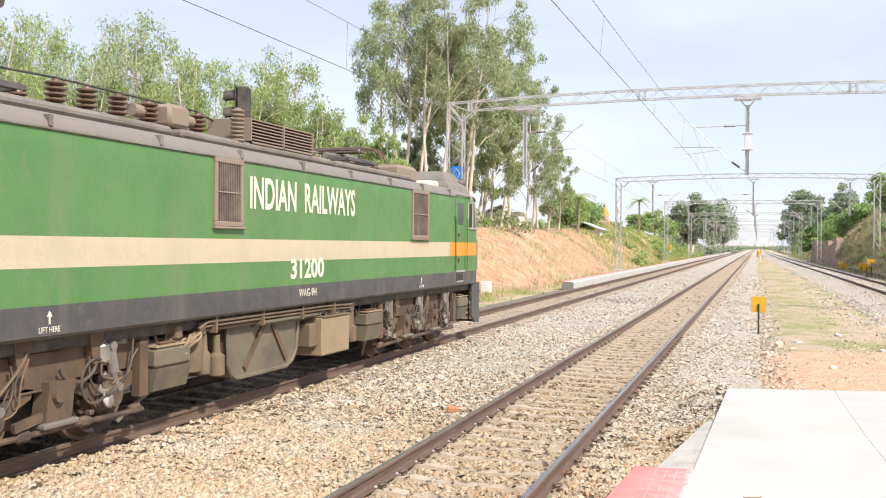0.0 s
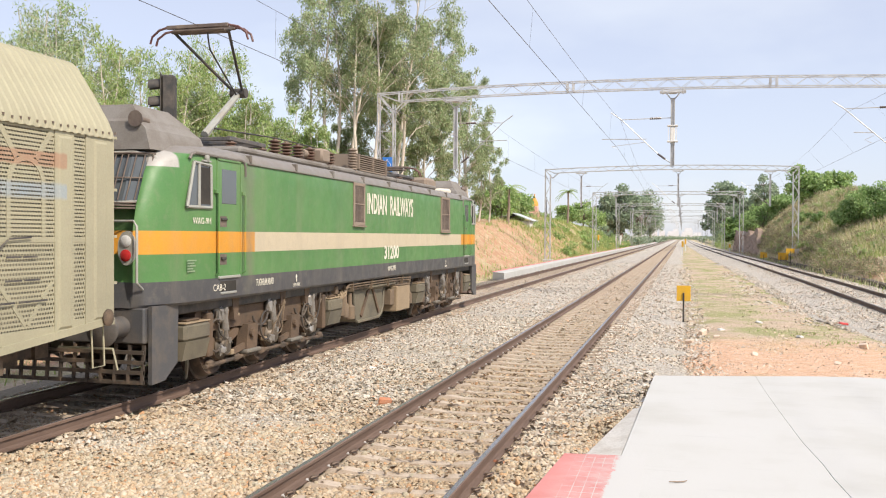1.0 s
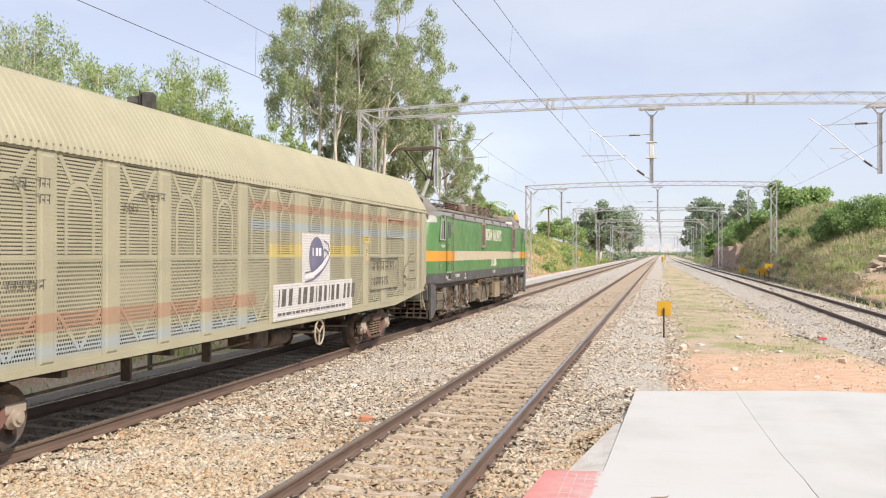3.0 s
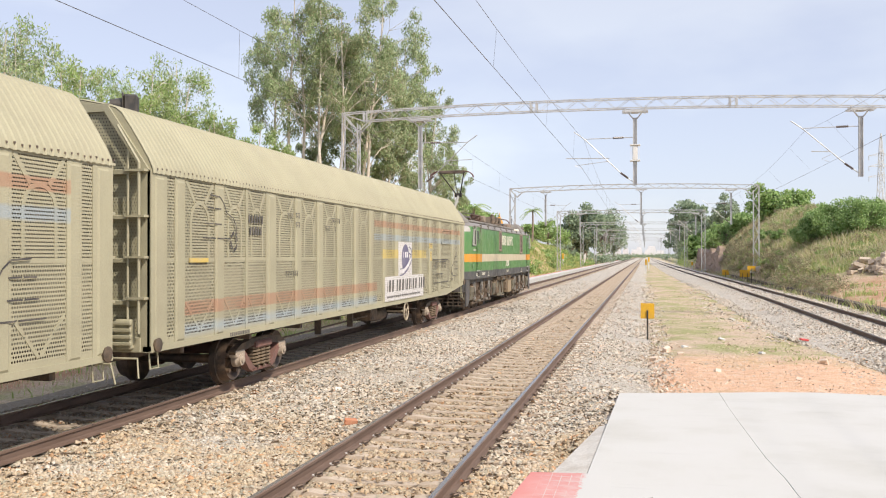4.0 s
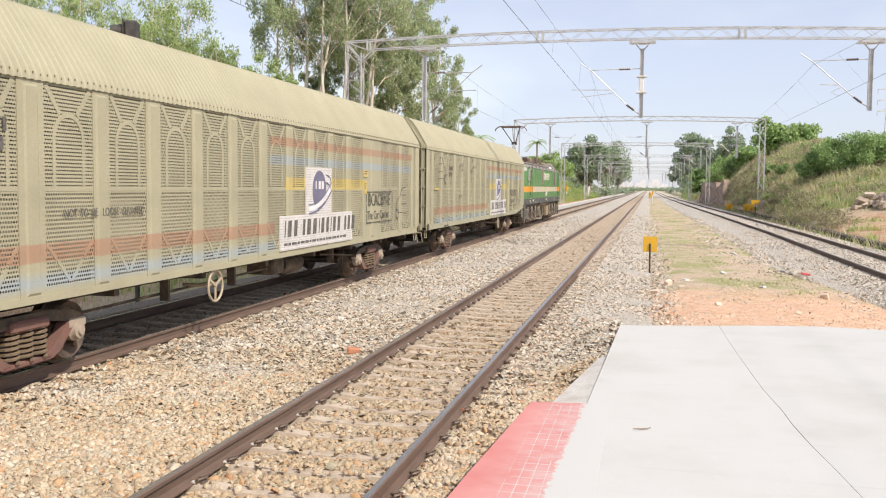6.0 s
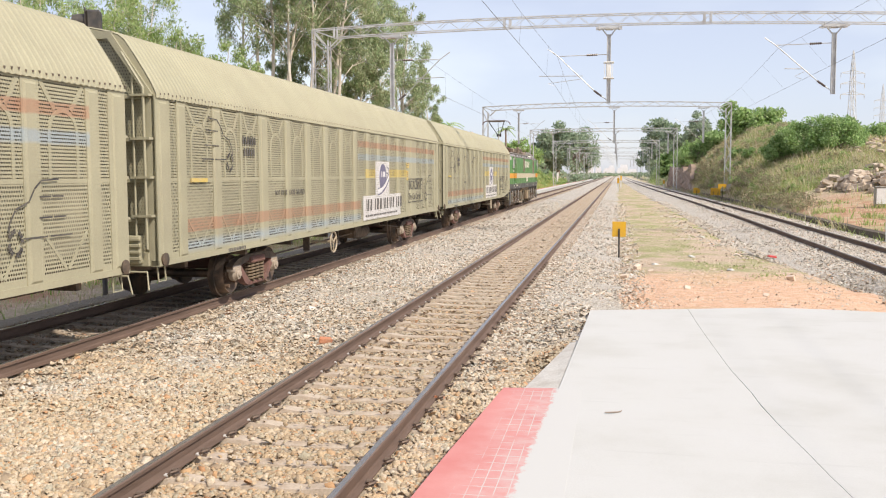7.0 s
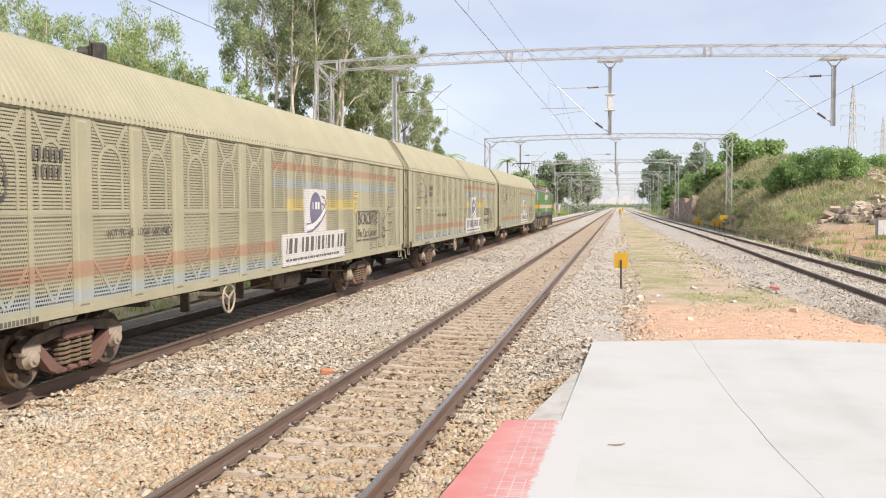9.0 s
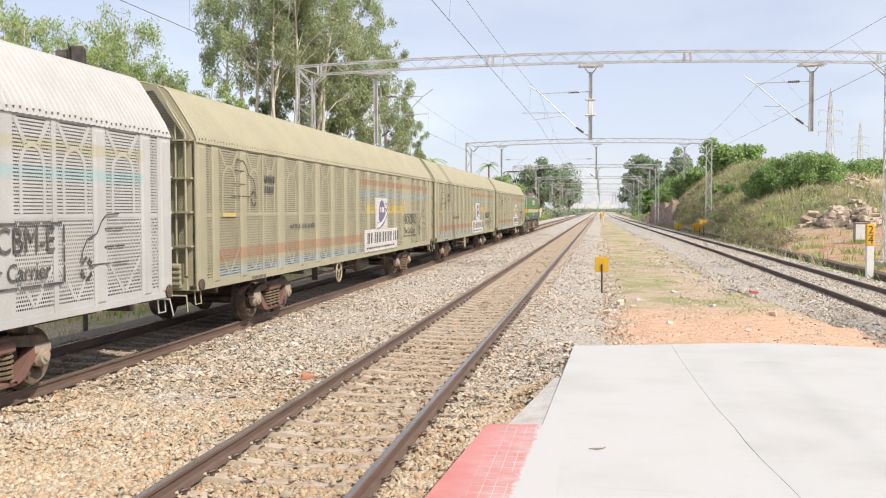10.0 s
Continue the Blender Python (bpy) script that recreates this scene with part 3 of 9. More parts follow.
def bed(name, edges, label, y0=-25.0, y1=900.0):
    """A ballast bed: edges are (x, z) pairs, or a function of y that gives them."""
    ys = np.concatenate([np.arange(y0, 60, 1.0), np.arange(60, 200, 5.0), np.arange(200, y1 + 1, 50.0)])
    rows = []
    for y in ys:
        ring = edges(y)
        wob = 0.025 * math.sin(y * 1.7) + 0.02 * math.sin(y * 0.63 + 1)
        rows.append([(x + (wob * 11 + 0.12 * math.sin(y * 3.1) if k in (0, len(ring) - 1) else 0), y, z + (0.25 * wob if 0 < k < len(ring) - 1 else 0)) for k, (x, z) in enumerate(ring)])
    b = Build().loft(rows, closed=False)
    tagged(part(name, b, M_BALLAST, smooth=60), label, "ballast", kind="structure")


BED_TOP = -0.225
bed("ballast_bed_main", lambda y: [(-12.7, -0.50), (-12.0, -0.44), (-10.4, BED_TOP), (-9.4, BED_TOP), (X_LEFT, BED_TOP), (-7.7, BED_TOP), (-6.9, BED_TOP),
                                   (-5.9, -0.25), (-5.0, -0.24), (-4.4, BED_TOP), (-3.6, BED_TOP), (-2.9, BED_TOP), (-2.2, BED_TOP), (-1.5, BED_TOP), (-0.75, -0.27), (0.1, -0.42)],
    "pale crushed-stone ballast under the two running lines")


SIDE_TOP = -0.155  # the side line's stone lies level with the rails' webs


def side_bed(y):
    c, e = x_right(y), float(right_edge(y))
    k = min(1.40, e - 0.62)
    m = k + 0.58 * (e - k)
    return [(c - e, float(ground_z(c - e, y)) - 0.03), (c - e + 0.15, float(ground_z(c - e + 0.15, y)) + 0.02), (c - m, max(-0.29, float(ground_z(c - m, y)) + 0.04)), (c - k, SIDE_TOP), (c - 0.7, SIDE_TOP), (c, SIDE_TOP),
            (c + 0.8, SIDE_TOP), (c + 1.7, SIDE_TOP), (c + 2.4, -0.23), (c + 2.9, -0.33)]


bed("ballast_bed_right", side_bed,
    "grey crushed-stone ballast under the side line")

# ---- rails ----
RAIL = [(-0.068, -0.172), (0.068, -0.172), (0.068, -0.160), (0.022, -0.146), (0.010, -0.125), (0.010, -0.052), (0.036, -0.038), (0.0365, -0.010),
        (0.026, 0.0), (-0.026, 0.0), (-0.0365, -0.010), (-0.036, -0.038), (-0.010, -0.052), (-0.010, -0.125), (-0.022, -0.146), (-0.068, -0.160)]


def track(name, label, centre, rail_ys):
    ob = thing(name, label, "railway track", kind="structure")
    for side in (-1, 1):
        rings = [[(centre(y) + side * GAUGE / 2 + x, y, z) for x, z in RAIL] for y in rail_ys]
        part("rail", Build().loft(rings), M_RAIL, ob, "rust-brown steel rail with a worn bright top")
    return ob


straight = [-25, 20, 60, 120, 200, 300, 500, 900]
T_LEFT = track("track_left", "main line with steel rails on concrete sleepers", lambda y: X_LEFT, straight)
T_MID = track("track_middle", "empty line with steel rails on concrete sleepers", lambda y: X_MID, straight)
T_RIGHT = track("track_right", "side line with steel rails on concrete sleepers", x_right, list(range(-25, 130, 10)) + list(range(130, 420, 20)) + [500, 650, 900])

# ---- platform ----
PLAT = 0.12
EDGE_X = -1.22


def slab(name, poly, z0, z1, material, parent, label=""):
    """A flat slab from an outline, with its top edge eased."""
    ins = 0.004
    c = (sum(p[0] for p in poly) / len(poly), sum(p[1] for p in poly) / len(poly))
    top = []
    for x, y in poly:
        d = math.hypot(x - c[0], y - c[1])
        top.append((x + (c[0] - x) / d * ins, y + (c[1] - y) / d * ins, z1))
    b = Build().loft([[(x, y, z0) for x, y in poly], [(x, y, z1 - ins) for x, y in poly], top])
    return part(name, b, material, parent, label)

def platform():
    p = thing("platform", "low pale concrete island platform with a worn red edge", "platform", kind="structure")
    rnd = random.Random(5)
    crack = [(1.18, 16.0), (1.20, 14.6), (1.235, 13.2), (1.27, 12.0), (1.31, 11.0), (1.38, 9.95), (1.42, 9.4), (1.46, 8.7), (1.53, 7.9), (1.60, 7.2), (1.75, 5.8), (1.9, 3.0), (2.0, -4.0)]
    crack = [(x + rnd.uniform(-0.012, 0.012), y) for x, y in crack]
    g = 0.002
    far_l = [(-0.43, 15.6), (0.1, 15.72), (0.6, 15.86)]
    left = far_l + [(x - g, y) for x, y in crack] + [(-0.62, -4.0), (-0.60, 9.79)]
    far_r = [(2.0, 16.25), (2.8, 16.38), (3.6, 16.3), (4.6, 16.05), (5.8, 15.7)]
    right = [(x + g, y) for x, y in crack[::-1]] + far_r + [(5.85, -4.0)]
    slab("slab", left, -0.5, PLAT, M_CONCRETE, p)
    slab("slab", right, -0.5, PLAT, M_CONCRETE, p)
    edge = [(-1.18, 9.72), (-0.60, 9.785), (-0.35, 9.70), (-0.35, -4.0), (-1.75, -4.0), (-1.55, 4.0), (-1.36, 7.2)]
    slab("edge_coping", edge, -0.5, PLAT + 0.003, M_REDPAINT, p, "worn red painted platform edge")
    ramp = Build()
    ramp.loft([[(-0.606, 9.80, PLAT - 0.01), (-1.02, 9.80, 0.05), (-1.06, 9.80, -0.45), (-0.606, 9.80, -0.45)],
               [(-0.54, 12.0, PLAT - 0.02), (-0.74, 12.0, 0.055), (-0.76, 12.0, -0.45), (-0.54, 12.0, -0.45)],
               [(-0.49, 13.6, PLAT - 0.03), (-0.53, 13.6, 0.06), (-0.54, 13.6, -0.45), (-0.49, 13.6, -0.45)]])
    part("side_ramp", ramp, M_GREYCONC, p, "rough grey concrete haunch")
    side = Build()
    side.loft([[(x, y0 if x < -11 else y0 - 1.2, z) for x, z in ((-11.5, -0.5), (-10.55, -0.5), (-10.55, 0.12), (-10.59, 0.14), (-11.46, 0.14), (-11.5, 0.12))] for y0 in (57.0, 420)])
    q = thing("platform_far", "narrow white platform across the main line", "platform", kind="structure")
    part("slab", side, M_CONCRETE, q)
    part("edge_line", Build().box(-11.62, -11.4, 57.2, 420, 0.12, 0.17, 0.01), M_REDPAINT, q, "thin red edge")
    part("white_block", Build().box(-15.5, -14.95, 52.6, 53.2, -0.6, 0.22, 0.04), M_WHITE, q)


platform()


def far_things():
    # low wall of the drain on the right
    w = Build()
    w.loft([[(10.20, y, -0.5), (10.20, y, 0.0 + 0.02 * math.sin(y)), (10.42, y, 0.05 + 0.02 * math.sin(y)), (10.42, y, -0.5)] for y in list(range(18, 120, 3)) + [150, 200]])
    tagged(part("retaining_wall", w, M_DARKWALL), "low drain wall with its shade in the dark stone colour", "wall", kind="structure")


# stone darkened to carry the shade along the wall's track side
M_DARKWALL = plain("shaded_drain_stone", (0.15, 0.12, 0.09), 0.95, dirt=(0.09, 0.075, 0.055), amount=0.7, scale=3, relief=0.01)
far_things()

# ---- overhead line ----
PORTALS = [(41.0, -13.70, 12.35, 8.95), (95.0, -13.70, 10.80, 9.25), (146.0, -13.6, 8.8, 9.25), (197.0, -13.4, 8.3, 9.2), (248.0, -13.3, 7.9, 9.2), (302.0, -13.2, 7.5, 9.2), (360.0, -13.2, 7.2, 9.2), (425.0, -13.2, 7.0, 9.2)]

BOARD_X, BOARD_Z = -13.19, 5.64


def mast(parent, x0, x1, y, z0, z1, far):
    """A lattice mast of four angle legs."""
    legs = Build()
    w = 0.055 if not far else 0.08
    hy = 0.19
    for x in (x0, x1):
        for d in (-hy, hy):
            legs.bar((x, y + d, z0), (x, y + d, z1), w)
    zig, ties = [], []
    n = int((z1 - z0) / (0.62 if not far else 1.0))
    for k in range(n):
        a, b = z0 + (z1 - z0) * k / n, z0 + (z1 - z0) * (k + 1) / n
        xa, xb = (x0, x1) if k % 2 == 0 else (x1, x0)
        zig.append((xa, a))
        if not far and k % 4 == 3:
            ties.append(b)
    m = part("mast", legs, M_GALV, parent, "galvanised lattice mast")
    zig.append((x1 if zig[-1][0] == x0 else x0, z1))
    for d in (-hy, hy):
        part("lacing", Build().tube([(x, y + d, z) for x, z in zig], w * 0.36, 4), M_GALV, m)
    for z in ties:
        part("tie", Build().bar((x0, y - hy, z), (x1, y - hy, z), w * 0.7), M_GALV, m)
    if not far:
        for x in (x0, x1):
            part("lacing", Build().tube([(x, y + (hy if k % 2 else -hy), z0 + (z1 - z0) * k / n) for k in range(n + 1)], w * 0.3, 4), M_GALV, m)
    part("mast_base", Build().box(x0 - 0.25, x1 + 0.25, y - 0.45, y + 0.45, z0 - 0.5, z0 + 0.12, 0.03), M_GREYCONC, m, "concrete footing")


def insul_bar(parent, p, q, r=0.055):
    p, q = Vector(p), Vector(q)
    pts, rs = [], []
    for k in range(13):
        pts.append(p + (q - p) * k / 12)
        rs.append(r if k % 2 else r * 0.62)
    part("insulator", Build().tube(pts, rs, 8), M_INSUL, parent, "dark ribbed insulator", 40)


def drop_arm(parent, x, y, z_top, tip, contact_x, cz, far, lift=0.0):
    """A hanging post with its cantilever: tip is the end of the bracket over the line."""
    z_bot = 5.42 + lift
    post = Build()
    r = 1 if not far else 1.5
    # two flanges and a web, under a pair of clamped channels
    for d in (-0.075, 0.075):
        post.box(x + d - 0.012 * r, x + d + 0.012 * r, y - 0.075, y + 0.075, z_bot, z_top - 0.35, 0.003)
    post.box(x - 0.063, x + 0.063, y - 0.006 * r, y + 0.006 * r, z_bot, z_top - 0.35)
    for d in (-0.20, 0.20):
        post.box(x - 0.55, x + 0.55, y + d - 0.03, y + d + 0.03, z_top - 0.13, z_top - 0.05, 0.008)
        for e in (-0.42, 0.42):
            post.box(x + e - 0.03, x + e + 0.03, y + d - 0.04, y + d + 0.04, z_top - 0.15, z_top + 0.05, 0.006)
    post.box(x - 0.16, x + 0.16, y - 0.24, y + 0.24, z_top - 0.15, z_top - 0.11, 0.006)
    for s in (-1, 1):
        post.bar((x + s * 0.08, y, z_top - 0.40), (x + s * 0.30, y, z_top - 0.12), 0.05 * r)
    p = part("drop_post", post, M_GALV, parent, "hanging post under the beam")
    s = 1 if tip > x else -1
    tz = 7.48 + lift
    arm = Build()
    arm.tube([(x + s * 0.95, y, tz + 0.02), (tip, y, tz)], 0.018 * r, 6)
    arm.tube([(x + s * 0.62, y, 5.98 + lift), (tip, y, tz), (tip + s * 0.45, y, tz + 0.32)], 0.021 * r, 6)
    mid = x + (tip - x) * 0.55
    zm = 5.75 + (tz - 5.75) * 0.55
    arm.tube([(mid - s * 0.1, y, cz + 0.42), (contact_x + s * 0.7, y, cz + 0.45)], 0.018 * r, 6)
    arm.tube([(mid - s * 0.1, y, cz + 0.30), (contact_x + s * 0.3, y, cz + 0.12), (contact_x, y, cz)], 0.012 * r, 6)
    part("cantilever", arm, M_GALV, p, "tubular bracket arm", 40)
    insul_bar(p, (x + s * 0.48, y, tz + 0.03), (x + s * 0.95, y, tz + 0.02)) if not far else None
    part("tie_rod", Build().tube([(x + s * 0.08, y, tz + 0.03), (x + s * 0.48, y, tz + 0.03)], 0.018 * r, 6), M_GALV, p)
    insul_bar(p, (x + s * 0.30, y, 5.74 + lift), (x + s * 0.62, y, 5.98 + lift)) if not far else None
    part("tie_rod", Build().tube([(x + s * 0.08, y, 5.58 + lift), (x + s * 0.30, y, 5.74 + lift)], 0.022 * r, 6), M_GALV, p)


def portal(k, y, xl, xr, top):
    far = k > 0
    very = k > 1
    ob = thing("overhead_line_portal", "galvanised lattice portal spanning the tracks with hanging wire brackets", "gantry", group="overhead line portals")
    camber, fall = (0.32, 0.17) if k == 0 else ((0.28, 0.0) if k == 1 else (0.1, 0.0))
    n = 46 if not far else (30 if not very else 16)
    depth = 0.42

    def h(x):
        t = (x - xl) / (xr - xl)
        return top - fall * t + camber * 4 * t * (1 - t)
    xs = [xl + (xr - xl) * i / n for i in range(n + 1)]
    r = 0.052 if not far else (0.075 if not very else 0.10)
    for d in (-0.22, 0.22):
        for o, nm in ((0.0, "top_chord"), (-depth, "bottom_chord")):
            b = Build()
            xx = [x for x in xs if o == 0 or xl + 0.7 <= x <= xr - 0.7]
            b.tube([(a, y + d, h(a) + o) for a in xx], r * 0.62, 4)
            part(nm, b, M_GALV, ob)
    span = [i for i in range(n + 1) if xl + 0.6 <= xs[i] <= xr - 0.6]
    for d in (-0.22, 0.22):
        zig = [(xs[i], y + d, h(xs[i]) - (0 if i % 2 else depth)) for i in span]
        part("lacing", Build().tube(zig, r * 0.27, 4), M_GALV, ob, "diagonal lacing of the beam")
    if not far:
        part("lacing", Build().tube([(xs[i], y + (0.22 if i % 2 else -0.22), h(xs[i])) for i in span], r * 0.22, 4), M_GALV, ob)
        for t in (0.04, 0.335, 0.345, 0.66, 0.67, 0.96):
            x = xl + (xr - xl) * t
            for d in (-0.22, 0.22):
                part("batten", Build().bar((x, y + d, h(x)), (x, y + d, h(x) - depth), 0.07), M_GALV, ob)
    for s, x in ((1, xl), (-1, xr)):
        gz = float(ground_z(x, y)) + 0.1
        wide = 0.74 if not far else 0.52
        mast(ob, min(x, x + s * wide), max(x, x + s * wide), y, gz, h(x) - 0.5, far)
        for d in (-0.2, 0.2):
            tz = h(x)
            for a, c in (((x, tz - 0.55), (x, tz)), ((x, tz), (x + s * 1.0, h(x + s) - depth)), ((x + s * 0.74, tz - 0.9), (x + s * 1.35, h(x + s * 1.35) - depth + 0.02)), ((x + s * 0.74, tz - 0.9), (x, tz - 0.05))):
                part("knee_brace", Build().bar((a[0], y + d, a[1]), (c[0], y + d, c[1]), r * 0.85), M_GALV, ob)
    xr_ = x_right(y)
    zc = h(0) - depth - 0.05
    drop_arm(ob, -10.03, y, h(-10) - depth - 0.04, -7.85, X_LEFT + 0.25, 6.25, very)
    drop_arm(ob, -0.45, y, zc, -2.62, X_MID + 0.22, 6.20, very)
    drop_arm(ob, xr_ + 1.12, y, h(xr_ + 1.1) - depth - 0.04, xr_ - 1.17, xr_ - 0.10, 6.28, very, 0.22 if k == 0 else 0.0)
    if k == 0:
        tag = part("equipment_case", Build().box(-0.56, -0.34, y - 0.16, y + 0.16, 6.52, 7.14, 0.03).box(-0.67, -0.23, y - 0.2, y + 0.2, 7.14, 7.19, 0.01).box(-0.67, -0.23, y - 0.2, y + 0.2, 6.47, 6.52, 0.01).box(-0.63, -0.61, y - 0.17, y - 0.14, 6.5, 7.15).box(-0.29, -0.27, y - 0.17, y - 0.14, 6.5, 7.15), M_WHITE, ob, "pale case clamped to the hanging post")
        part("blue_board", Build().box(BOARD_X - 0.23, BOARD_X + 0.23, y - 0.30, y - 0.26, BOARD_Z - 0.36, BOARD_Z + 0.36, 0.01), M_BLUE, ob, "blue board with a white diamond")
        dm = Build()
        c = (BOARD_X, BOARD_Z)
        pts = [(c[0], c[1] + 0.26), (c[0] + 0.17, c[1]), (c[0], c[1] - 0.26), (c[0] - 0.17, c[1])]
        for (a, b_), (e, f) in zip(pts, pts[1:] + pts[:1]):
            dm.bar((a, y - 0.305, b_), (e, y - 0.305, f), 0.045, 0.01)
        part("white_diamond", dm, M_WHITE, ob)
    return ob


M_BLUE = plain("sign_blue", (0.03, 0.20, 0.62), 0.5, amount=0.1)
for k, row in enumerate(PORTALS):
    portal(k, *row)


def wires():
    """Each line: its contact wire's height, the messenger's lift at a support and its sag, and where both pass the first supports."""
    ys = [-13.0] + [p[0] for p in PORTALS[:6]]
    for line, cz, lift, sag, con_at, mess_at in ((lambda y: X_LEFT, 6.20, 1.28, 0.26, (-0.15, 0.2), (-0.1, 0.2)), (lambda y: X_MID, 6.20, 1.26, 0.50, (-0.46, 0.235), (-0.40, 0.31)),
                                                 (x_right, 6.28, 1.26, 0.50, (0.2, -0.03), (0.3, -1.1))):
        ob = thing("overhead_wire", "thin dark contact wire hung from a sagging messenger", "wire", group="overhead wires")
        con, cat = [], []
        for i in range(len(ys) - 1):
            a, b = ys[i], ys[i + 1]
            zig = [0.2 * (-1) ** (i + e) for e in (1, 0)]
            sc = [con_at[i + e] if i + e < 2 else zig[e] for e in (0, 1)]
            sm = [mess_at[i + e] if i + e < 2 else zig[e] for e in (0, 1)]
            pc, pm = [], []
            for t in np.linspace(0, 1, 13):
                y = a + (b - a) * t
                pc.append((line(y) + sc[0] + (sc[1] - sc[0]) * t, y, cz))
                pm.append((line(y) + sm[0] + (sm[1] - sm[0]) * t, y, cz + lift - sag * 4 * t * (1 - t)))
            con += pc[1 if con else 0:]
            cat += pm[1 if cat else 0:]
            for k in (1, 3, 5, 7, 9, 11):
                part("dropper", Build().tube([pc[k], pm[k]], 0.003, 4), M_WIRE, ob)
        part("contact_wire", Build().tube(con, 0.0068, 5), M_WIRE, ob)
        part("messenger_wire", Build().tube(cat, 0.0052, 5), M_WIRE, ob)


wires()

# ---- the locomotive: x to the right, y ahead with 0 at its front, z up from the rail ----
L_LOCO, L_FRONT = 20.10, 1.15  # how far its rear lies behind the datum, and its front ahead of it


def side_text(text, size, y, z, parent, name, material, x=1.556, squeeze=1.0, label="", bold=0.0):
    """Letters on the right-hand side, reading towards the front."""
    m = Matrix.Translation((x, y, z)) @ Matrix(((0, 0, 1, 0), (1, 0, 0, 0), (0, 1, 0, 0), (0, 0, 0, 1)))
    return words(text, size, 0.002, material, name, parent, m, squeeze, label, bold)


def loco_body():
    """One shell: rounded corners in plan, raked screens, a cambered roof."""
    half = [(1.50, 1.36), (1.55, 1.40), (1.55, 1.70), (1.55, 2.10), (1.55, 2.46), (1.55, 2.80), (1.55, 3.30), (1.55, 3.56), (1.525, 3.66), (1.45, 3.74),
            (1.25, 3.80), (0.80, 3.87), (0.30, 3.90)]
    ring = half + [(-x, z) for x, z in half[::-1]]
    stations = [(0.0, 0.76), (0.04, 0.80), (0.12, 0.845), (0.25, 0.885), (0.45, 0.93), (0.70, 0.97), (0.92, 0.993), (1.12, 1.0), (2.2, 1.0)]

    def place(y, w, end):
        pts = []
        d = y
        for x, z in ring:
            rake = max(0.0, z - 2.62) * 0.42 * max(0.0, 1 - d / 0.95)
            drop = max(0.0, z - 3.3) * 0.45 * max(0.0, 1 - d / 1.6)
            yy = d + rake
            pts.append((x * w, L_FRONT - yy if end == 1 else -L_LOCO + yy, z - drop))
        return pts
    rings = [place(y, w, 0) for y, w in stations] + [place(y, w, 1) for y, w in stations[::-1]]
    return Build().loft(rings)


def wheelset(parent, y, r, mat, z=None):
    b = Build().tube([(-0.95, 0, 0), (0.95, 0, 0)], 0.085, 10)
    for s in (-1, 1):
        b.lathe([(r * 0.30, s * 0.80), (r * 0.82, s * 0.815), (r * 0.92, s * 0.81), (r, s * 0.82), (r * 0.985, s * 0.935), (r * 0.90, s * 0.94), (r * 0.82, s * 1.105), (r * 0.34, s * 0.95), (r * 0.22, s * 0.99)], (0, 0, 0), "x", 28)
        for k in range(5):
            w = 2 * math.pi * k / 5
            b.tube([(s * 1.105, 0.55 * r * math.cos(w), 0.55 * r * math.sin(w)), (s * 0.944, 0.55 * r * math.cos(w), 0.55 * r * math.sin(w))], r * 0.09, 8)
    ob = part("wheelset", b, mat, parent, "worn steel wheels on one axle", 40)
    ob.matrix_basis = pose(0, y, r)
    return ob


def rolling(axles, r, phase):
    """Turns each axle as its train runs; less than a quarter turn a row."""
    step = 1 / 15
    for k, ob in enumerate(axles):
        at = ob.matrix_basis.translation.copy()
        walk(ob, [(i * step, pose(*at, -math.degrees(run(i * step) / r) + phase * k)) for i in range(151)])


def coil(b, x, y, z0, z1, r, turns=5, wire=0.018):
    pts = [(x + r * math.cos(2 * math.pi * t * turns / 60), y + r * math.sin(2 * math.pi * t * turns / 60), z0 + (z1 - z0) * t / 60) for t in range(61)]
    b.tube(pts, wire, 5)


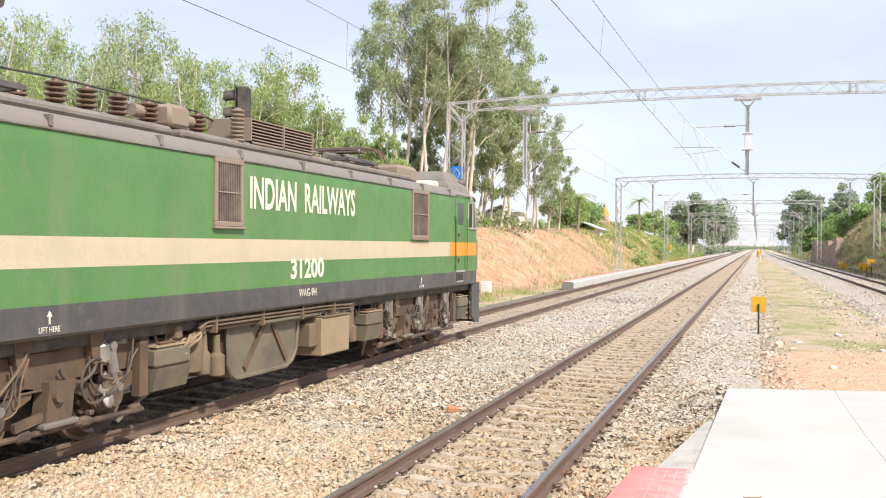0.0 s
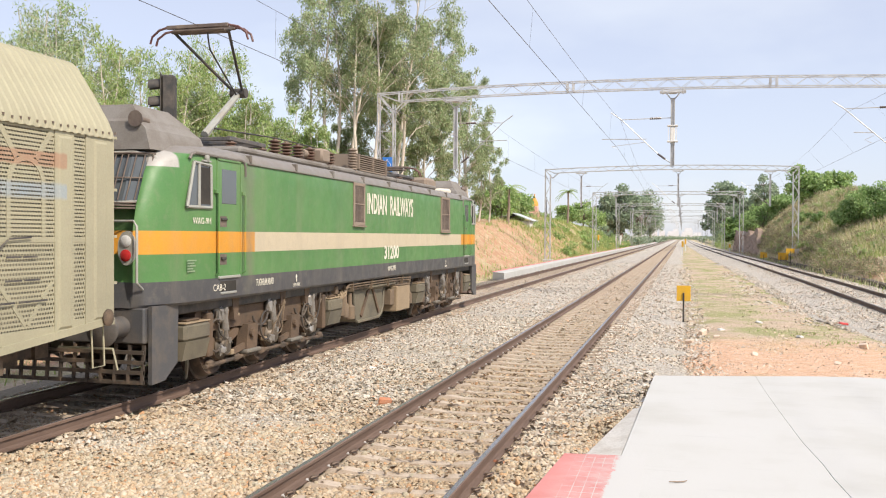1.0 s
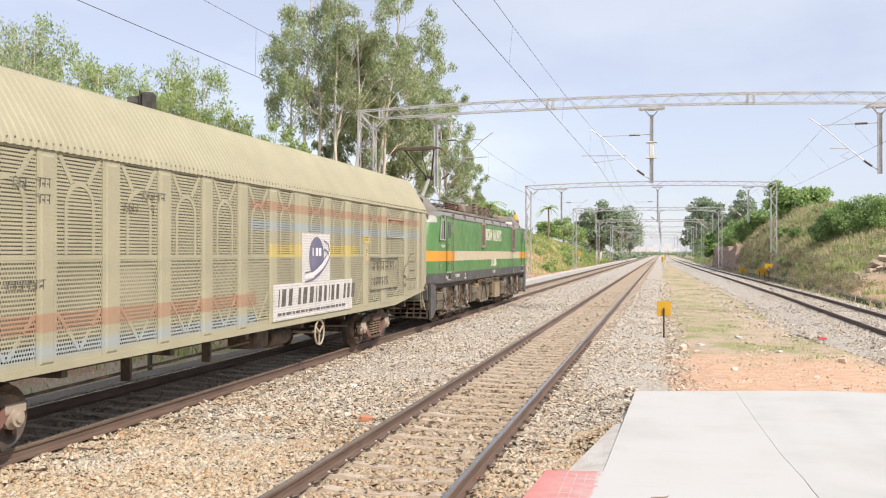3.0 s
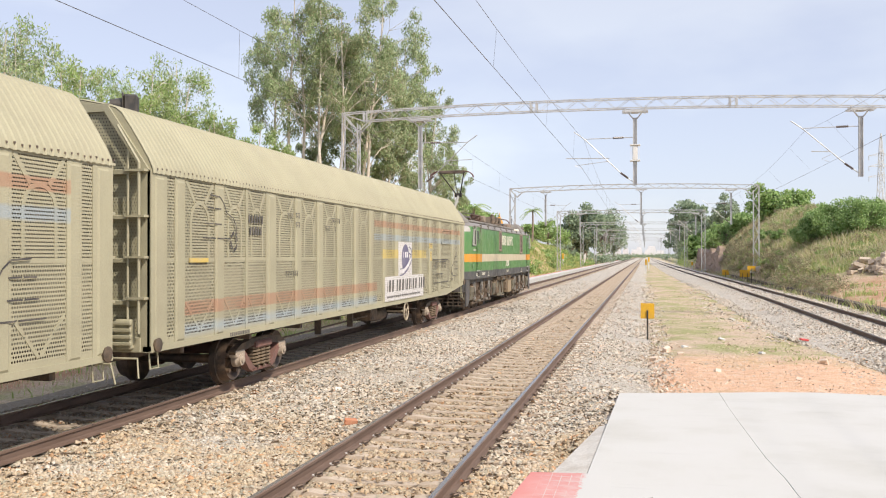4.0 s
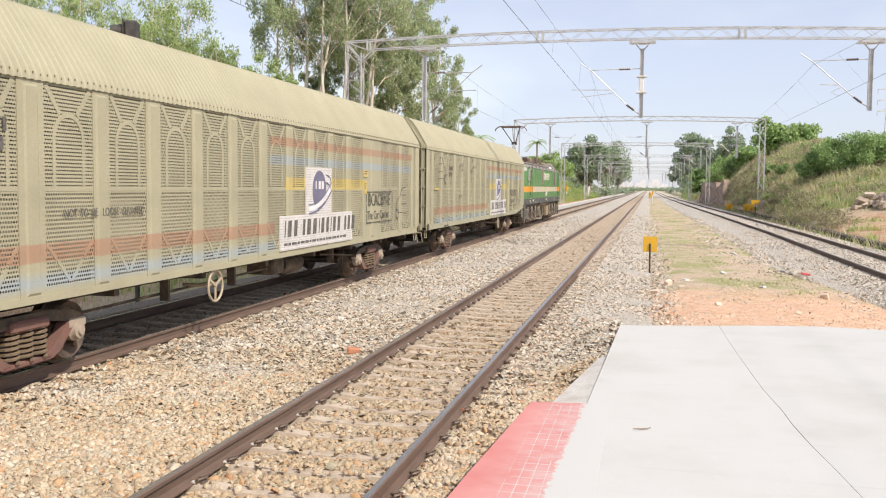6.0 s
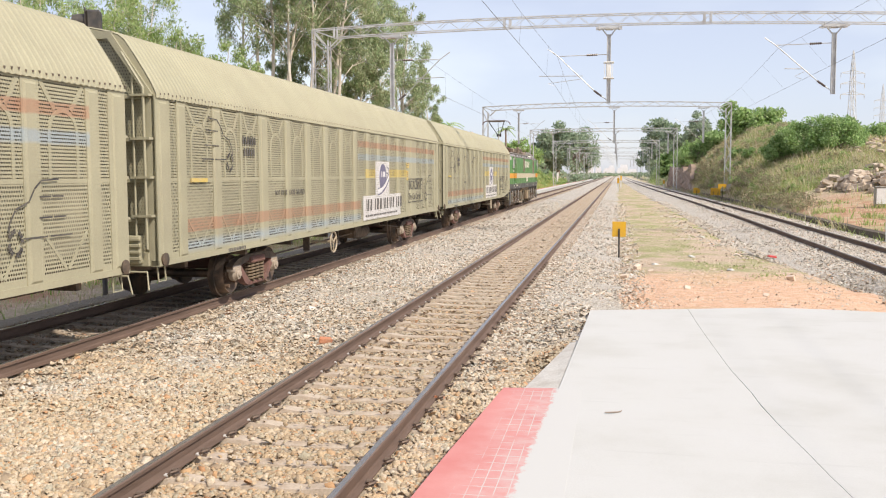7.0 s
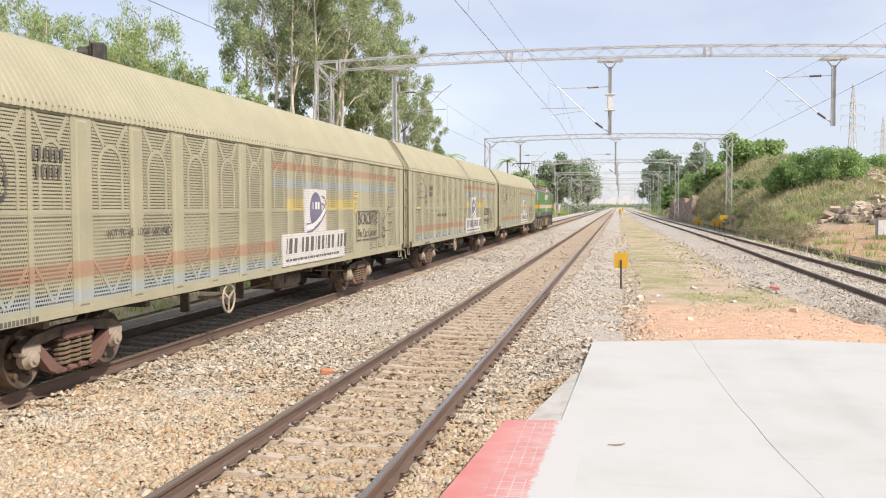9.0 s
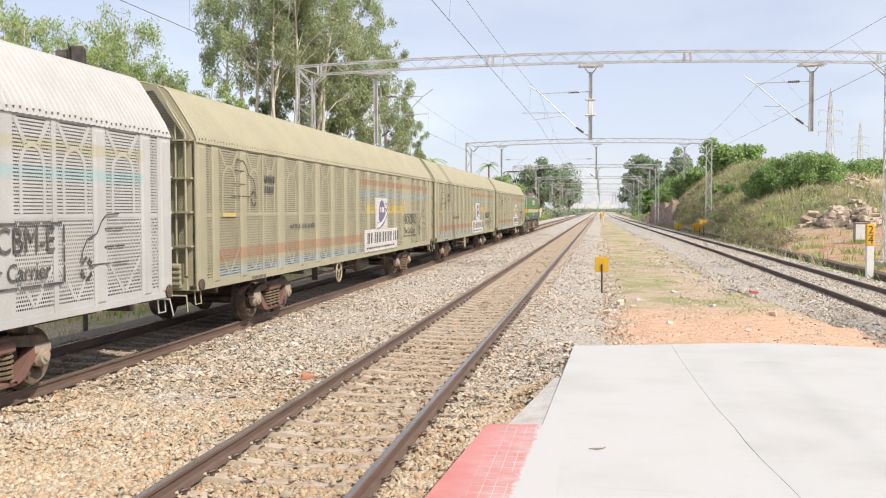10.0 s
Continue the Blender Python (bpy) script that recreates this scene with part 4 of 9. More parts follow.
def loco_bogie(loco, centre):
    frame_bars = Build()
    for s in (-1, 1):
        x = s * 1.15
        pts = [(-2.80, 0.90), (-2.62, 1.22), (-1.30, 1.24), (-1.05, 1.18), (1.05, 1.18), (1.30, 1.24), (2.62, 1.22), (2.80, 0.90), (2.60, 0.84), (1.15, 0.84), (0.95, 0.78), (-0.95, 0.78), (-1.15, 0.84), (-2.60, 0.84)]
        frame_bars.loft([[(x - 0.10, y, z) for y, z in pts], [(x + 0.10, y, z) for y, z in pts]])
        frame_bars.box(x - 0.13, x + 0.13, -2.60, 2.60, 1.20, 1.235, 0.006).box(x - 0.125, x + 0.125, -0.95, 0.95, 0.76, 0.785, 0.006)
    for y in (-2.6, -0.95, 0.95, 2.6):
        frame_bars.box(-1.1, 1.1, y - 0.12, y + 0.12, 0.82, 1.05, 0.02)
    bogie = part("bogie", frame_bars, M_FRAME, loco, "dusty brown three-axle bogie frame")
    bogie.matrix_basis = pose(0, centre, 0)
    axles = []
    rnd = random.Random(8)
    for y in (-1.85, 0.0, 1.85):
        axles.append(wheelset(bogie, y, 0.545, M_WHEEL))
        part("traction_motor", Build().tube([(-0.6, y + (0.62 if y < 1 else -0.62), 0.55), (0.6, y + (0.62 if y < 1 else -0.62), 0.55)], 0.40, 14), M_DARK, bogie, smooth=40)
        for s in (-1, 1):
            # swept wing plates and the axle unit between them
            wing = Build()
            for d in (-1, 1):
                pts = [(y + d * 0.14, 0.70), (y + d * 0.52, 0.82), (y + d * 0.66, 0.80), (y + d * 0.62, 0.70), (y + d * 0.30, 0.56), (y + d * 0.16, 0.40), (y + d * 0.04, 0.34), (y + d * 0.04, 0.60)]
                wing.loft([[(s * 1.19, a, b) for a, b in pts], [(s * 1.25, a, b) for a, b in pts]])
            part("axle_arm", wing, M_FRAME, bogie, "swept brown axle arm plates")
            unit = Build().lathe([(0.05, 0), (0.19, 0.0), (0.215, s * 0.04), (0.215, s * 0.15), (0.15, s * 0.20), (0.13, s * 0.26), (0.05, s * 0.27)], (s * 1.12, y, 0.56), "x", 16)
            unit.box(min(s * 1.16, s * 1.34), max(s * 1.16, s * 1.34), y - 0.14, y + 0.10, 0.62, 0.86, 0.04)
            part("axle_box", unit, M_GREASE, bogie, "greasy dark axle unit", 35)
            for k in range(6):
                w = 2 * math.pi * k / 6
                part("bolt", Build().tube([(s * 1.27, y + 0.15 * math.cos(w), 0.56 + 0.15 * math.sin(w)), (s * 1.325, y + 0.15 * math.cos(w), 0.56 + 0.15 * math.sin(w))], 0.02, 6), M_TANK, bogie)
            lean = -0.12
            d = Build().tube([(s * 1.33, y + 0.06, 0.66), (s * 1.33, y + 0.06 + lean * 0.5, 0.88)], 0.045, 10).tube([(s * 1.33, y + 0.06 + lean * 0.4, 0.84), (s * 1.33, y + 0.06 + lean, 1.16)], 0.07, 10)
            d.tube([(s * 1.24, y + 0.06, 0.66), (s * 1.40, y + 0.06, 0.66)], 0.055, 8).tube([(s * 1.24, y + 0.06 + lean, 1.16), (s * 1.40, y + 0.06 + lean, 1.16)], 0.06, 8)
            part("damper", d, M_SILVER, bogie, "dusty bright shock absorber", 40)
            wrap = Build().box(s * 1.33 - 0.07, s * 1.33 + 0.07, y - 0.26, y - 0.10, 0.96, 1.22, 0.05).box(s * 1.35 - 0.05, s * 1.35 + 0.05, y - 0.20, y - 0.04, 0.44, 0.60, 0.04)
            wrap.v = [(p[0], p[1] + rnd.uniform(-0.025, 0.025), p[2] + rnd.uniform(-0.025, 0.025)) for p in wrap.v]
            part("sensor_unit", wrap, M_SILVER, bogie, "bright crumpled metal-wrapped sensor")
            hose = Build().tube([(s * 1.36, y - 0.34 + 0.24 * math.cos(a), 0.78 + 0.26 * math.sin(a)) for a in np.linspace(1.2, 5.4, 11)], 0.018, 6)
            part("air_hose", hose, M_HOSE, bogie, "looped brake hose", 40)
            for k in range(5):
                # cables that sag from the frame to the axle unit
                ya, yb, dip = y + rnd.uniform(-0.5, 0.6), y + rnd.uniform(-0.25, 0.3), rnd.uniform(0.05, 0.22)
                za, zb, xo = rnd.uniform(0.95, 1.25), rnd.uniform(0.42, 0.75), s * rnd.uniform(1.30, 1.40)
                sag = Build().tube([(xo, ya + (yb - ya) * t + 0.06 * math.sin(6 * t + k), za + (zb - za) * t - dip * math.sin(math.pi * t)) for t in np.linspace(0, 1, 9)], rnd.uniform(0.010, 0.018), 5)
                part("sagging_cable", sag, (M_HOSE, M_BOX, M_HOSE)[k % 3], bogie, smooth=40)
            for k in range(4):
                yc, zc, h = y + rnd.uniform(-0.45, 0.45), rnd.uniform(0.40, 1.10), rnd.uniform(0.03, 0.06)
                part("clamp", Build().box(s * 1.31 - 0.05, s * 1.31 + 0.05, yc - h, yc + h, zc - h * 0.8, zc + h * 0.8, 0.012), (M_TANBOX, M_GREASE)[k % 2], bogie)
    for s in (-1, 1):
        x0, x1 = s * 1.16, s * 1.36
        for y in (-0.92, 0.92):
            # tread brake block: a tapered casting on a bright foot
            b = Build().loft([[(x, y - 0.20, 0.42), (x, y + 0.20, 0.42), (x, y + 0.26, 0.86), (x, y - 0.14, 0.86)] for x in (x0, x1)])
            b.tube([(s * 1.37, y - 0.04, 0.70), (s * 1.42, y - 0.04, 0.70)], 0.07, 10)
            u = part("brake_unit", b, M_FRAME, bogie, "tan tapered brake cylinder housing", 30)
            part("brake_foot", Build().box(min(x0, s * 1.42), max(x0, s * 1.42), y - 0.27, y + 0.27, 0.36, 0.43, 0.02), M_TANK, u, "worn bright foot")
            part("brake_lever", Build().bar((s * 1.32, y - 0.62, 0.44), (s * 1.32, y - 0.22, 0.50), 0.05, 0.10), M_FRAME, u)
            part("brake_shoe", Build().box(s * 0.90 - 0.07, s * 0.90 + 0.07, y - 0.36, y - 0.26, 0.34, 0.72, 0.02), M_BOGIE, u)
        part("brake_rod", Build().tube([(s * 1.30, -2.45, 0.30), (s * 1.30, -0.9, 0.33), (s * 1.30, 0.9, 0.33), (s * 1.30, 2.45, 0.30)], 0.035, 8), M_BOGIE, bogie, "long low brake rod", 40)
        for y in (-2.3, -1.4, -0.45, 0.45, 1.4, 2.3):
            part("rod_lug", Build().box(s * 1.30 - 0.05, s * 1.30 + 0.05, y - 0.10, y + 0.10, 0.27, 0.39, 0.03), M_BOGIE, bogie)
        for y in (-1.55, 0.35, 1.5):
            part("frame_bracket", Build().loft([[(x, y - 0.10, 1.36), (x, y + 0.16, 1.36), (x, y + 0.10, 0.98), (x, y - 0.02, 0.98)] for x in (s * 1.24, s * 1.36)]), M_FRAME, bogie, "tan tapered hanger")
        for y in (-0.55, 1.25):
            part("cable_loop", Build().tube([(s * 1.34, y + 0.30 * math.cos(a), 1.02 + 0.22 * math.sin(a)) for a in np.linspace(3.3, 6.1, 9)], 0.022, 7), M_HOSE, bogie, "drooping dusty cable", 40)
        for y in (-2.05, 2.05):
            c = Build().tube([(s * 1.22, y, 1.16), (s * 1.22, y, 1.40)], 0.13, 12)
            part("air_spring", c, M_TANK, bogie, "round grey side bearer", 40)
        for e in (-1, 1):
            y0 = 2.92 * e
            sb = Build().box(s * 1.22 - 0.24, s * 1.22 + 0.24, y0 - 0.38, y0 + 0.38, 0.78, 1.06, 0.05)
            sb.loft([[(x, y0 - 0.36 + t, z) for x, z in ((s * 1.0, 0.79), (s * 1.45, 0.79), (s * 1.38, 0.50), (s * 1.04, 0.50))] for t in (0.0, 0.72)])
            box = part("sand_box", sb, M_OLIVE, bogie, "dusty grey sand box with a sloping foot", 30)
            part("lid", Build().box(s * 1.22 - 0.15, s * 1.22 + 0.15, y0 - 0.20, y0 + 0.20, 1.075, 1.11, 0.015), M_FRAME, box)
            part("box_top", Build().box(s * 1.22 - 0.235, s * 1.22 + 0.235, y0 - 0.375, y0 + 0.375, 1.05, 1.075, 0.01), M_TANBOX, box, "tan dust on the top")
            part("sand_pipe", Build().tube([(s * 1.20, y0 - 0.1 * e, 0.50), (s * 1.05, y0 - 0.35 * e, 0.30), (s * 0.95, y0 - 0.5 * e, 0.12)], 0.03, 6), M_TANK, box, "", 40)
            post = Build().box(s * 1.30 - 0.08, s * 1.30 + 0.08, y0 - e * 0.52 - 0.08, y0 - e * 0.52 + 0.08, 0.46, 1.16, 0.02)
            part("end_post", post, M_FRAME, bogie)
    return axles


def grille(loco, y0, y1, z0, z1):
    f = Build()
    w = 0.07
    for a, b, c, d in ((y0, y1, z1 - w, z1), (y0, y1, z0, z0 + w), (y0, y0 + w, z0 + w, z1 - w), (y1 - w, y1, z0 + w, z1 - w), (y0 + w, y1 - w, (z0 + z1) / 2 - 0.012, (z0 + z1) / 2 + 0.012)):
        f.box(1.54, 1.585, a, b, c, d, 0.008)
    f.box(1.545, 1.62, y0 - 0.03, y1 + 0.03, z0 - 0.035, z0 - 0.002, 0.01)
    fr = part("grille_frame", f, M_GRILLE_FRAME, loco, "dusty brown ventilation grille")
    n = int((y1 - y0 - 2 * w) / 0.045)
    s = Build().box(1.548, 1.554, y0 + w, y1 - w, z0 + w, z1 - w)
    for k in range(n):
        y = y0 + w + (k + 0.5) * (y1 - y0 - 2 * w) / n
        s.box(1.554, 1.572, y - 0.012, y + 0.012, z0 + w, z1 - w)
    part("louvres", s, M_GRILLE, fr)


def insulator(b, x, y, z, h, r=0.11, n=5):
    prof = [(0.05, 0)]
    for k in range(n):
        a = h * (k + 0.15) / n
        prof += [(r, a), (r, a + h * 0.28 / n), (0.055, a + h * 0.55 / n)]
    b.lathe(prof + [(0.05, h)], (x, y, z), "z", 12)
    return b


def pantograph(loco, y, raised):
    base = Build()
    for s in (-1, 1):
        base.box(s * 0.55 - 0.04, s * 0.55 + 0.04, y - 0.75, y + 0.75, 4.12, 4.20, 0.01)
    for d in (-0.7, 0.0, 0.7):
        base.box(-0.6, 0.6, y + d - 0.04, y + d + 0.04, 4.12, 4.19, 0.01)
    top = part("pantograph_base", base, M_GREY_SILL, loco)
    for sx in (-0.55, 0.55):
        for sy in (-0.65, 0.65):
            part("support_insulator", insulator(Build(), sx, y + sy, 3.84, 0.28), M_BROWN_INS, loco, "brown ribbed roof insulator", 40)
    arm, head, horn = Build(), Build(), Build()
    if raised:
        kx, kz, hz = y + 0.75, 5.22, 6.18
        arm.tube([(0, y - 0.62, 4.25), (0, kx, kz)], [0.075, 0.06], 8)
        part("lower_arm", arm, M_FRAME_LT, top, "pale grey lower arm", 40)
        up = Build()
        for s in (-1, 1):
            up.tube([(s * 0.08, kx, kz), (s * 0.55, y - 0.75, hz - 0.05)], 0.028, 8)
        up.tube([(0.02, kx - 0.12, kz - 0.08), (0.1, y - 0.62, hz - 0.35), (0.1, y - 0.7, hz - 0.06)], 0.016, 6)
        up.tube([(-0.16, kx, kz), (0.16, kx, kz)], 0.10, 10).tube([(-0.6, y - 0.75, hz - 0.05), (0.6, y - 0.75, hz - 0.05)], 0.025, 6)
        part("upper_arm", up, M_DARK, top, "black upper arm frame", 40)
        yc = y - 0.75
    else:
        hz, yc = 4.42, y + 0.1
        arm.tube([(0, y - 0.7, 4.25), (0, y + 0.85, 4.30)], 0.06, 8)
        for s in (-1, 1):
            arm.tube([(s * 0.1, y + 0.85, 4.30), (s * 0.55, y - 0.2, 4.38)], 0.026, 6)
        part("folded_arm", arm, M_SILVER, top, "bright folded pantograph arm", 40)
    for d in (-0.14, 0.14):
        head.box(-0.62, 0.62, yc + d - 0.03, yc + d + 0.03, hz - 0.02, hz + 0.05, 0.01)
        for s in (-1, 1):
            horn.tube([(s * 0.60, yc + d, hz + 0.02), (s * 0.80, yc + d * 0.8, hz - 0.02), (s * 0.95, yc + d * 0.7, hz - 0.13), (s * 0.99, yc + d * 0.7, hz - 0.26)], 0.022, 6)
    head.box(-0.5, 0.5, yc - 0.16, yc + 0.16, hz - 0.07, hz - 0.03, 0.01)
    part("contact_head", head, M_GRILLE, top, "brown carbon contact strips")
    part("head_horns", horn, M_HORN_RED, top, "dull red curved horns", 40)


def cab_end(loco, rear):
    """The screen, lamps, rails, buffers and guard of one end."""
    def q(x, d, z):
        return (x, -L_LOCO + d if rear else L_FRONT - d, z)
    sg = 1 if rear else -1
    win = Build()
    for s in (-1, 1):
        pts = [(s * 0.10, 2.86, 0.0), (s * 0.96, 2.86, 0.0), (s * 1.20, 2.88, 0.13), (s * 1.24, 2.94, 0.16), (s * 1.22, 3.46, 0.17), (s * 1.17, 3.53, 0.14), (s * 0.94, 3.55, 0.0), (s * 0.10, 3.55, 0.0)]
        win.loft([[q(x, 0.03 + e + (z - 2.62) * 0.42, z) for x, z, e in pts], [q(x, -0.03 + e + (z - 2.62) * 0.42, z) for x, z, e in pts]])
        edge = pts + pts[:1]
        part("screen_frame", Build().tube([q(x * 1.02, -0.04 + e + (z - 2.62) * 0.42, z + (0.02 if z > 3.2 else -0.02)) for x, z, e in edge], 0.028, 6), M_FRAME_LT, loco, "pale rounded windscreen frame", 40)
    part("windscreen", win, M_GLASS, loco, "dark windscreen behind a wire guard")
    bars = Build()
    for k in range(25):
        x = -1.22 + k * 2.44 / 24
        e = max(0.0, abs(x) - 0.95) * 0.58
        bars.tube([q(x, -0.08 + e + 0.26 * 0.42, 2.88), q(x, -0.08 + e + 0.92 * 0.42, 3.54)], 0.011, 5)
    for z in (2.76, 2.80, 2.84, 3.20, 3.56):
        bars.tube([q(a, -0.08 + max(0.0, abs(a) - 0.95) * 0.58 + (z - 2.62) * 0.42, z) for a in (-1.24, -0.95, 0.95, 1.24)], 0.014, 5)
    part("window_guard", bars, M_GRILLE, loco, "rusty wire mesh guard")
    for s in (-1, 1):
        lamp = Build()
        ring = [(s * 1.10 + 0.13 * math.cos(w), 2.20 + 0.24 * math.sin(w) * (1 if abs(math.sin(w)) < 0.8 else 1.0)) for w in np.linspace(0, 2 * math.pi, 17)[:-1]]
        lamp.loft([[q(x, 0.05, z) for x, z in ring], [q(x, -0.05, z) for x, z in ring]])
        hl = part("headlamp", lamp, M_FRAME_LT, loco, "oval lamp cluster", 40)
        for z, m, nm in ((2.30, M_LAMP_CLEAR, "clear_lens"), (2.10, M_LAMP_RED, "red_lens")):
            part(nm, Build().lathe([(0.085, 0.0), (0.085, -0.062 * sg), (0.06, -0.078 * sg), (0.02, -0.082 * sg)], q(s * 1.10, 0, z), "y", 14), m, hl, smooth=40)
        rail = Build().tube([q(s * 1.30, 0.06, 1.62), q(s * 1.30, -0.09, 1.72), q(s * 1.30, -0.09, 2.50), q(s * 1.25, -0.09, 2.58), q(s * 0.45, -0.09, 2.58), q(s * 0.45, 0.05, 2.58)], 0.018, 6)
        part("hand_rail", rail, M_FRAME_LT, loco, "pale green bent hand rail", 40)
        buf = Build().lathe([(0.15, 0.05 * sg), (0.14, -0.30 * sg), (0.10, -0.31 * sg), (0.10, -0.42 * sg), (0.24, -0.44 * sg), (0.25, -0.47 * sg), (0.22, -0.50 * sg), (0.02, -0.52 * sg)], q(s * 0.98, 0.05, 1.10), "y", 20)
        part("buffer", buf, M_GREY_SILL, loco, "round steel side buffer", 40)
        cheek = Build()
        ya, yb, yc = q(0, 0.10, 0)[1], q(0, 0.80, 0)[1], q(0, 0.78, 0)[1]
        cheek.loft([[(s * 1.36, ya, 1.38), (s * 1.36, ya, 0.28), (s * 1.36, (ya + yc) / 2, 0.30), (s * 1.36, yc, 0.52), (s * 1.36, yb, 1.38)],
                    [(s * 1.42, ya, 1.38), (s * 1.42, ya, 0.28), (s * 1.42, (ya + yc) / 2, 0.30), (s * 1.42, yc, 0.52), (s * 1.42, yb, 1.38)]])
        part("end_plate", cheek, M_GREY_SILL, loco, "dusty grey apron plate")
    beam = Build()
    beam.box(-1.34, 1.34, *sorted((q(0, 0.02, 0)[1], q(0, 0.30, 0)[1])), 0.86, 1.36, 0.02)
    part("buffer_beam", beam, M_GREY_SILL, loco)
    cow = Build()
    for k in range(13):
        x = -1.32 + 2.64 * k / 12
        cow.bar(q(x, 0.06, 0.84), q(x, 0.0, 0.30), 0.04)
    for z in (0.32, 0.46, 0.60, 0.74):
        cow.bar(q(-1.34, 0.02, z), q(1.34, 0.02, z), 0.05)
    part("rail_guard", cow, M_BOGIE, loco, "dusty brown cattle guard bars")
    hook = Build().bar(q(0, 0.1, 1.08), q(0, -0.45, 1.08), 0.22, 0.26).bar(q(0, -0.4, 1.08), q(0, -0.72, 1.08), 0.34, 0.30)
    part("coupler", hook, M_BOGIE, loco, "heavy knuckle coupler")
    cap = Build()
    cap.loft([[q(-w, d0, z), q(w, d0, z), q(w, d1, z), q(-w, d1, z)] for w, d0, d1, z in ((1.22, 0.36, 2.05, 3.62), (1.12, 0.40, 1.98, 3.92), (1.0, 0.42, 1.88, 4.04), (0.98, 0.46, 1.86, 4.08), (0.80, 0.58, 1.55, 4.30))])
    part("roof_housing", cap, M_ROOFDK, loco, "grey lamp and fan housing on the roof")
    horn = Build().lathe([(0.04, 0.25 * sg), (0.05, 0.05 * sg), (0.12, -0.08 * sg)], q(0.98, 0.44, 4.06), "y", 12).lathe([(0.10, 0.0), (0.12, -0.06 * sg), (0.05, -0.08 * sg)], q(0.30, 0.42, 4.06), "y", 12)
    part("air_horn", horn, M_GRILLE, loco, smooth=40)


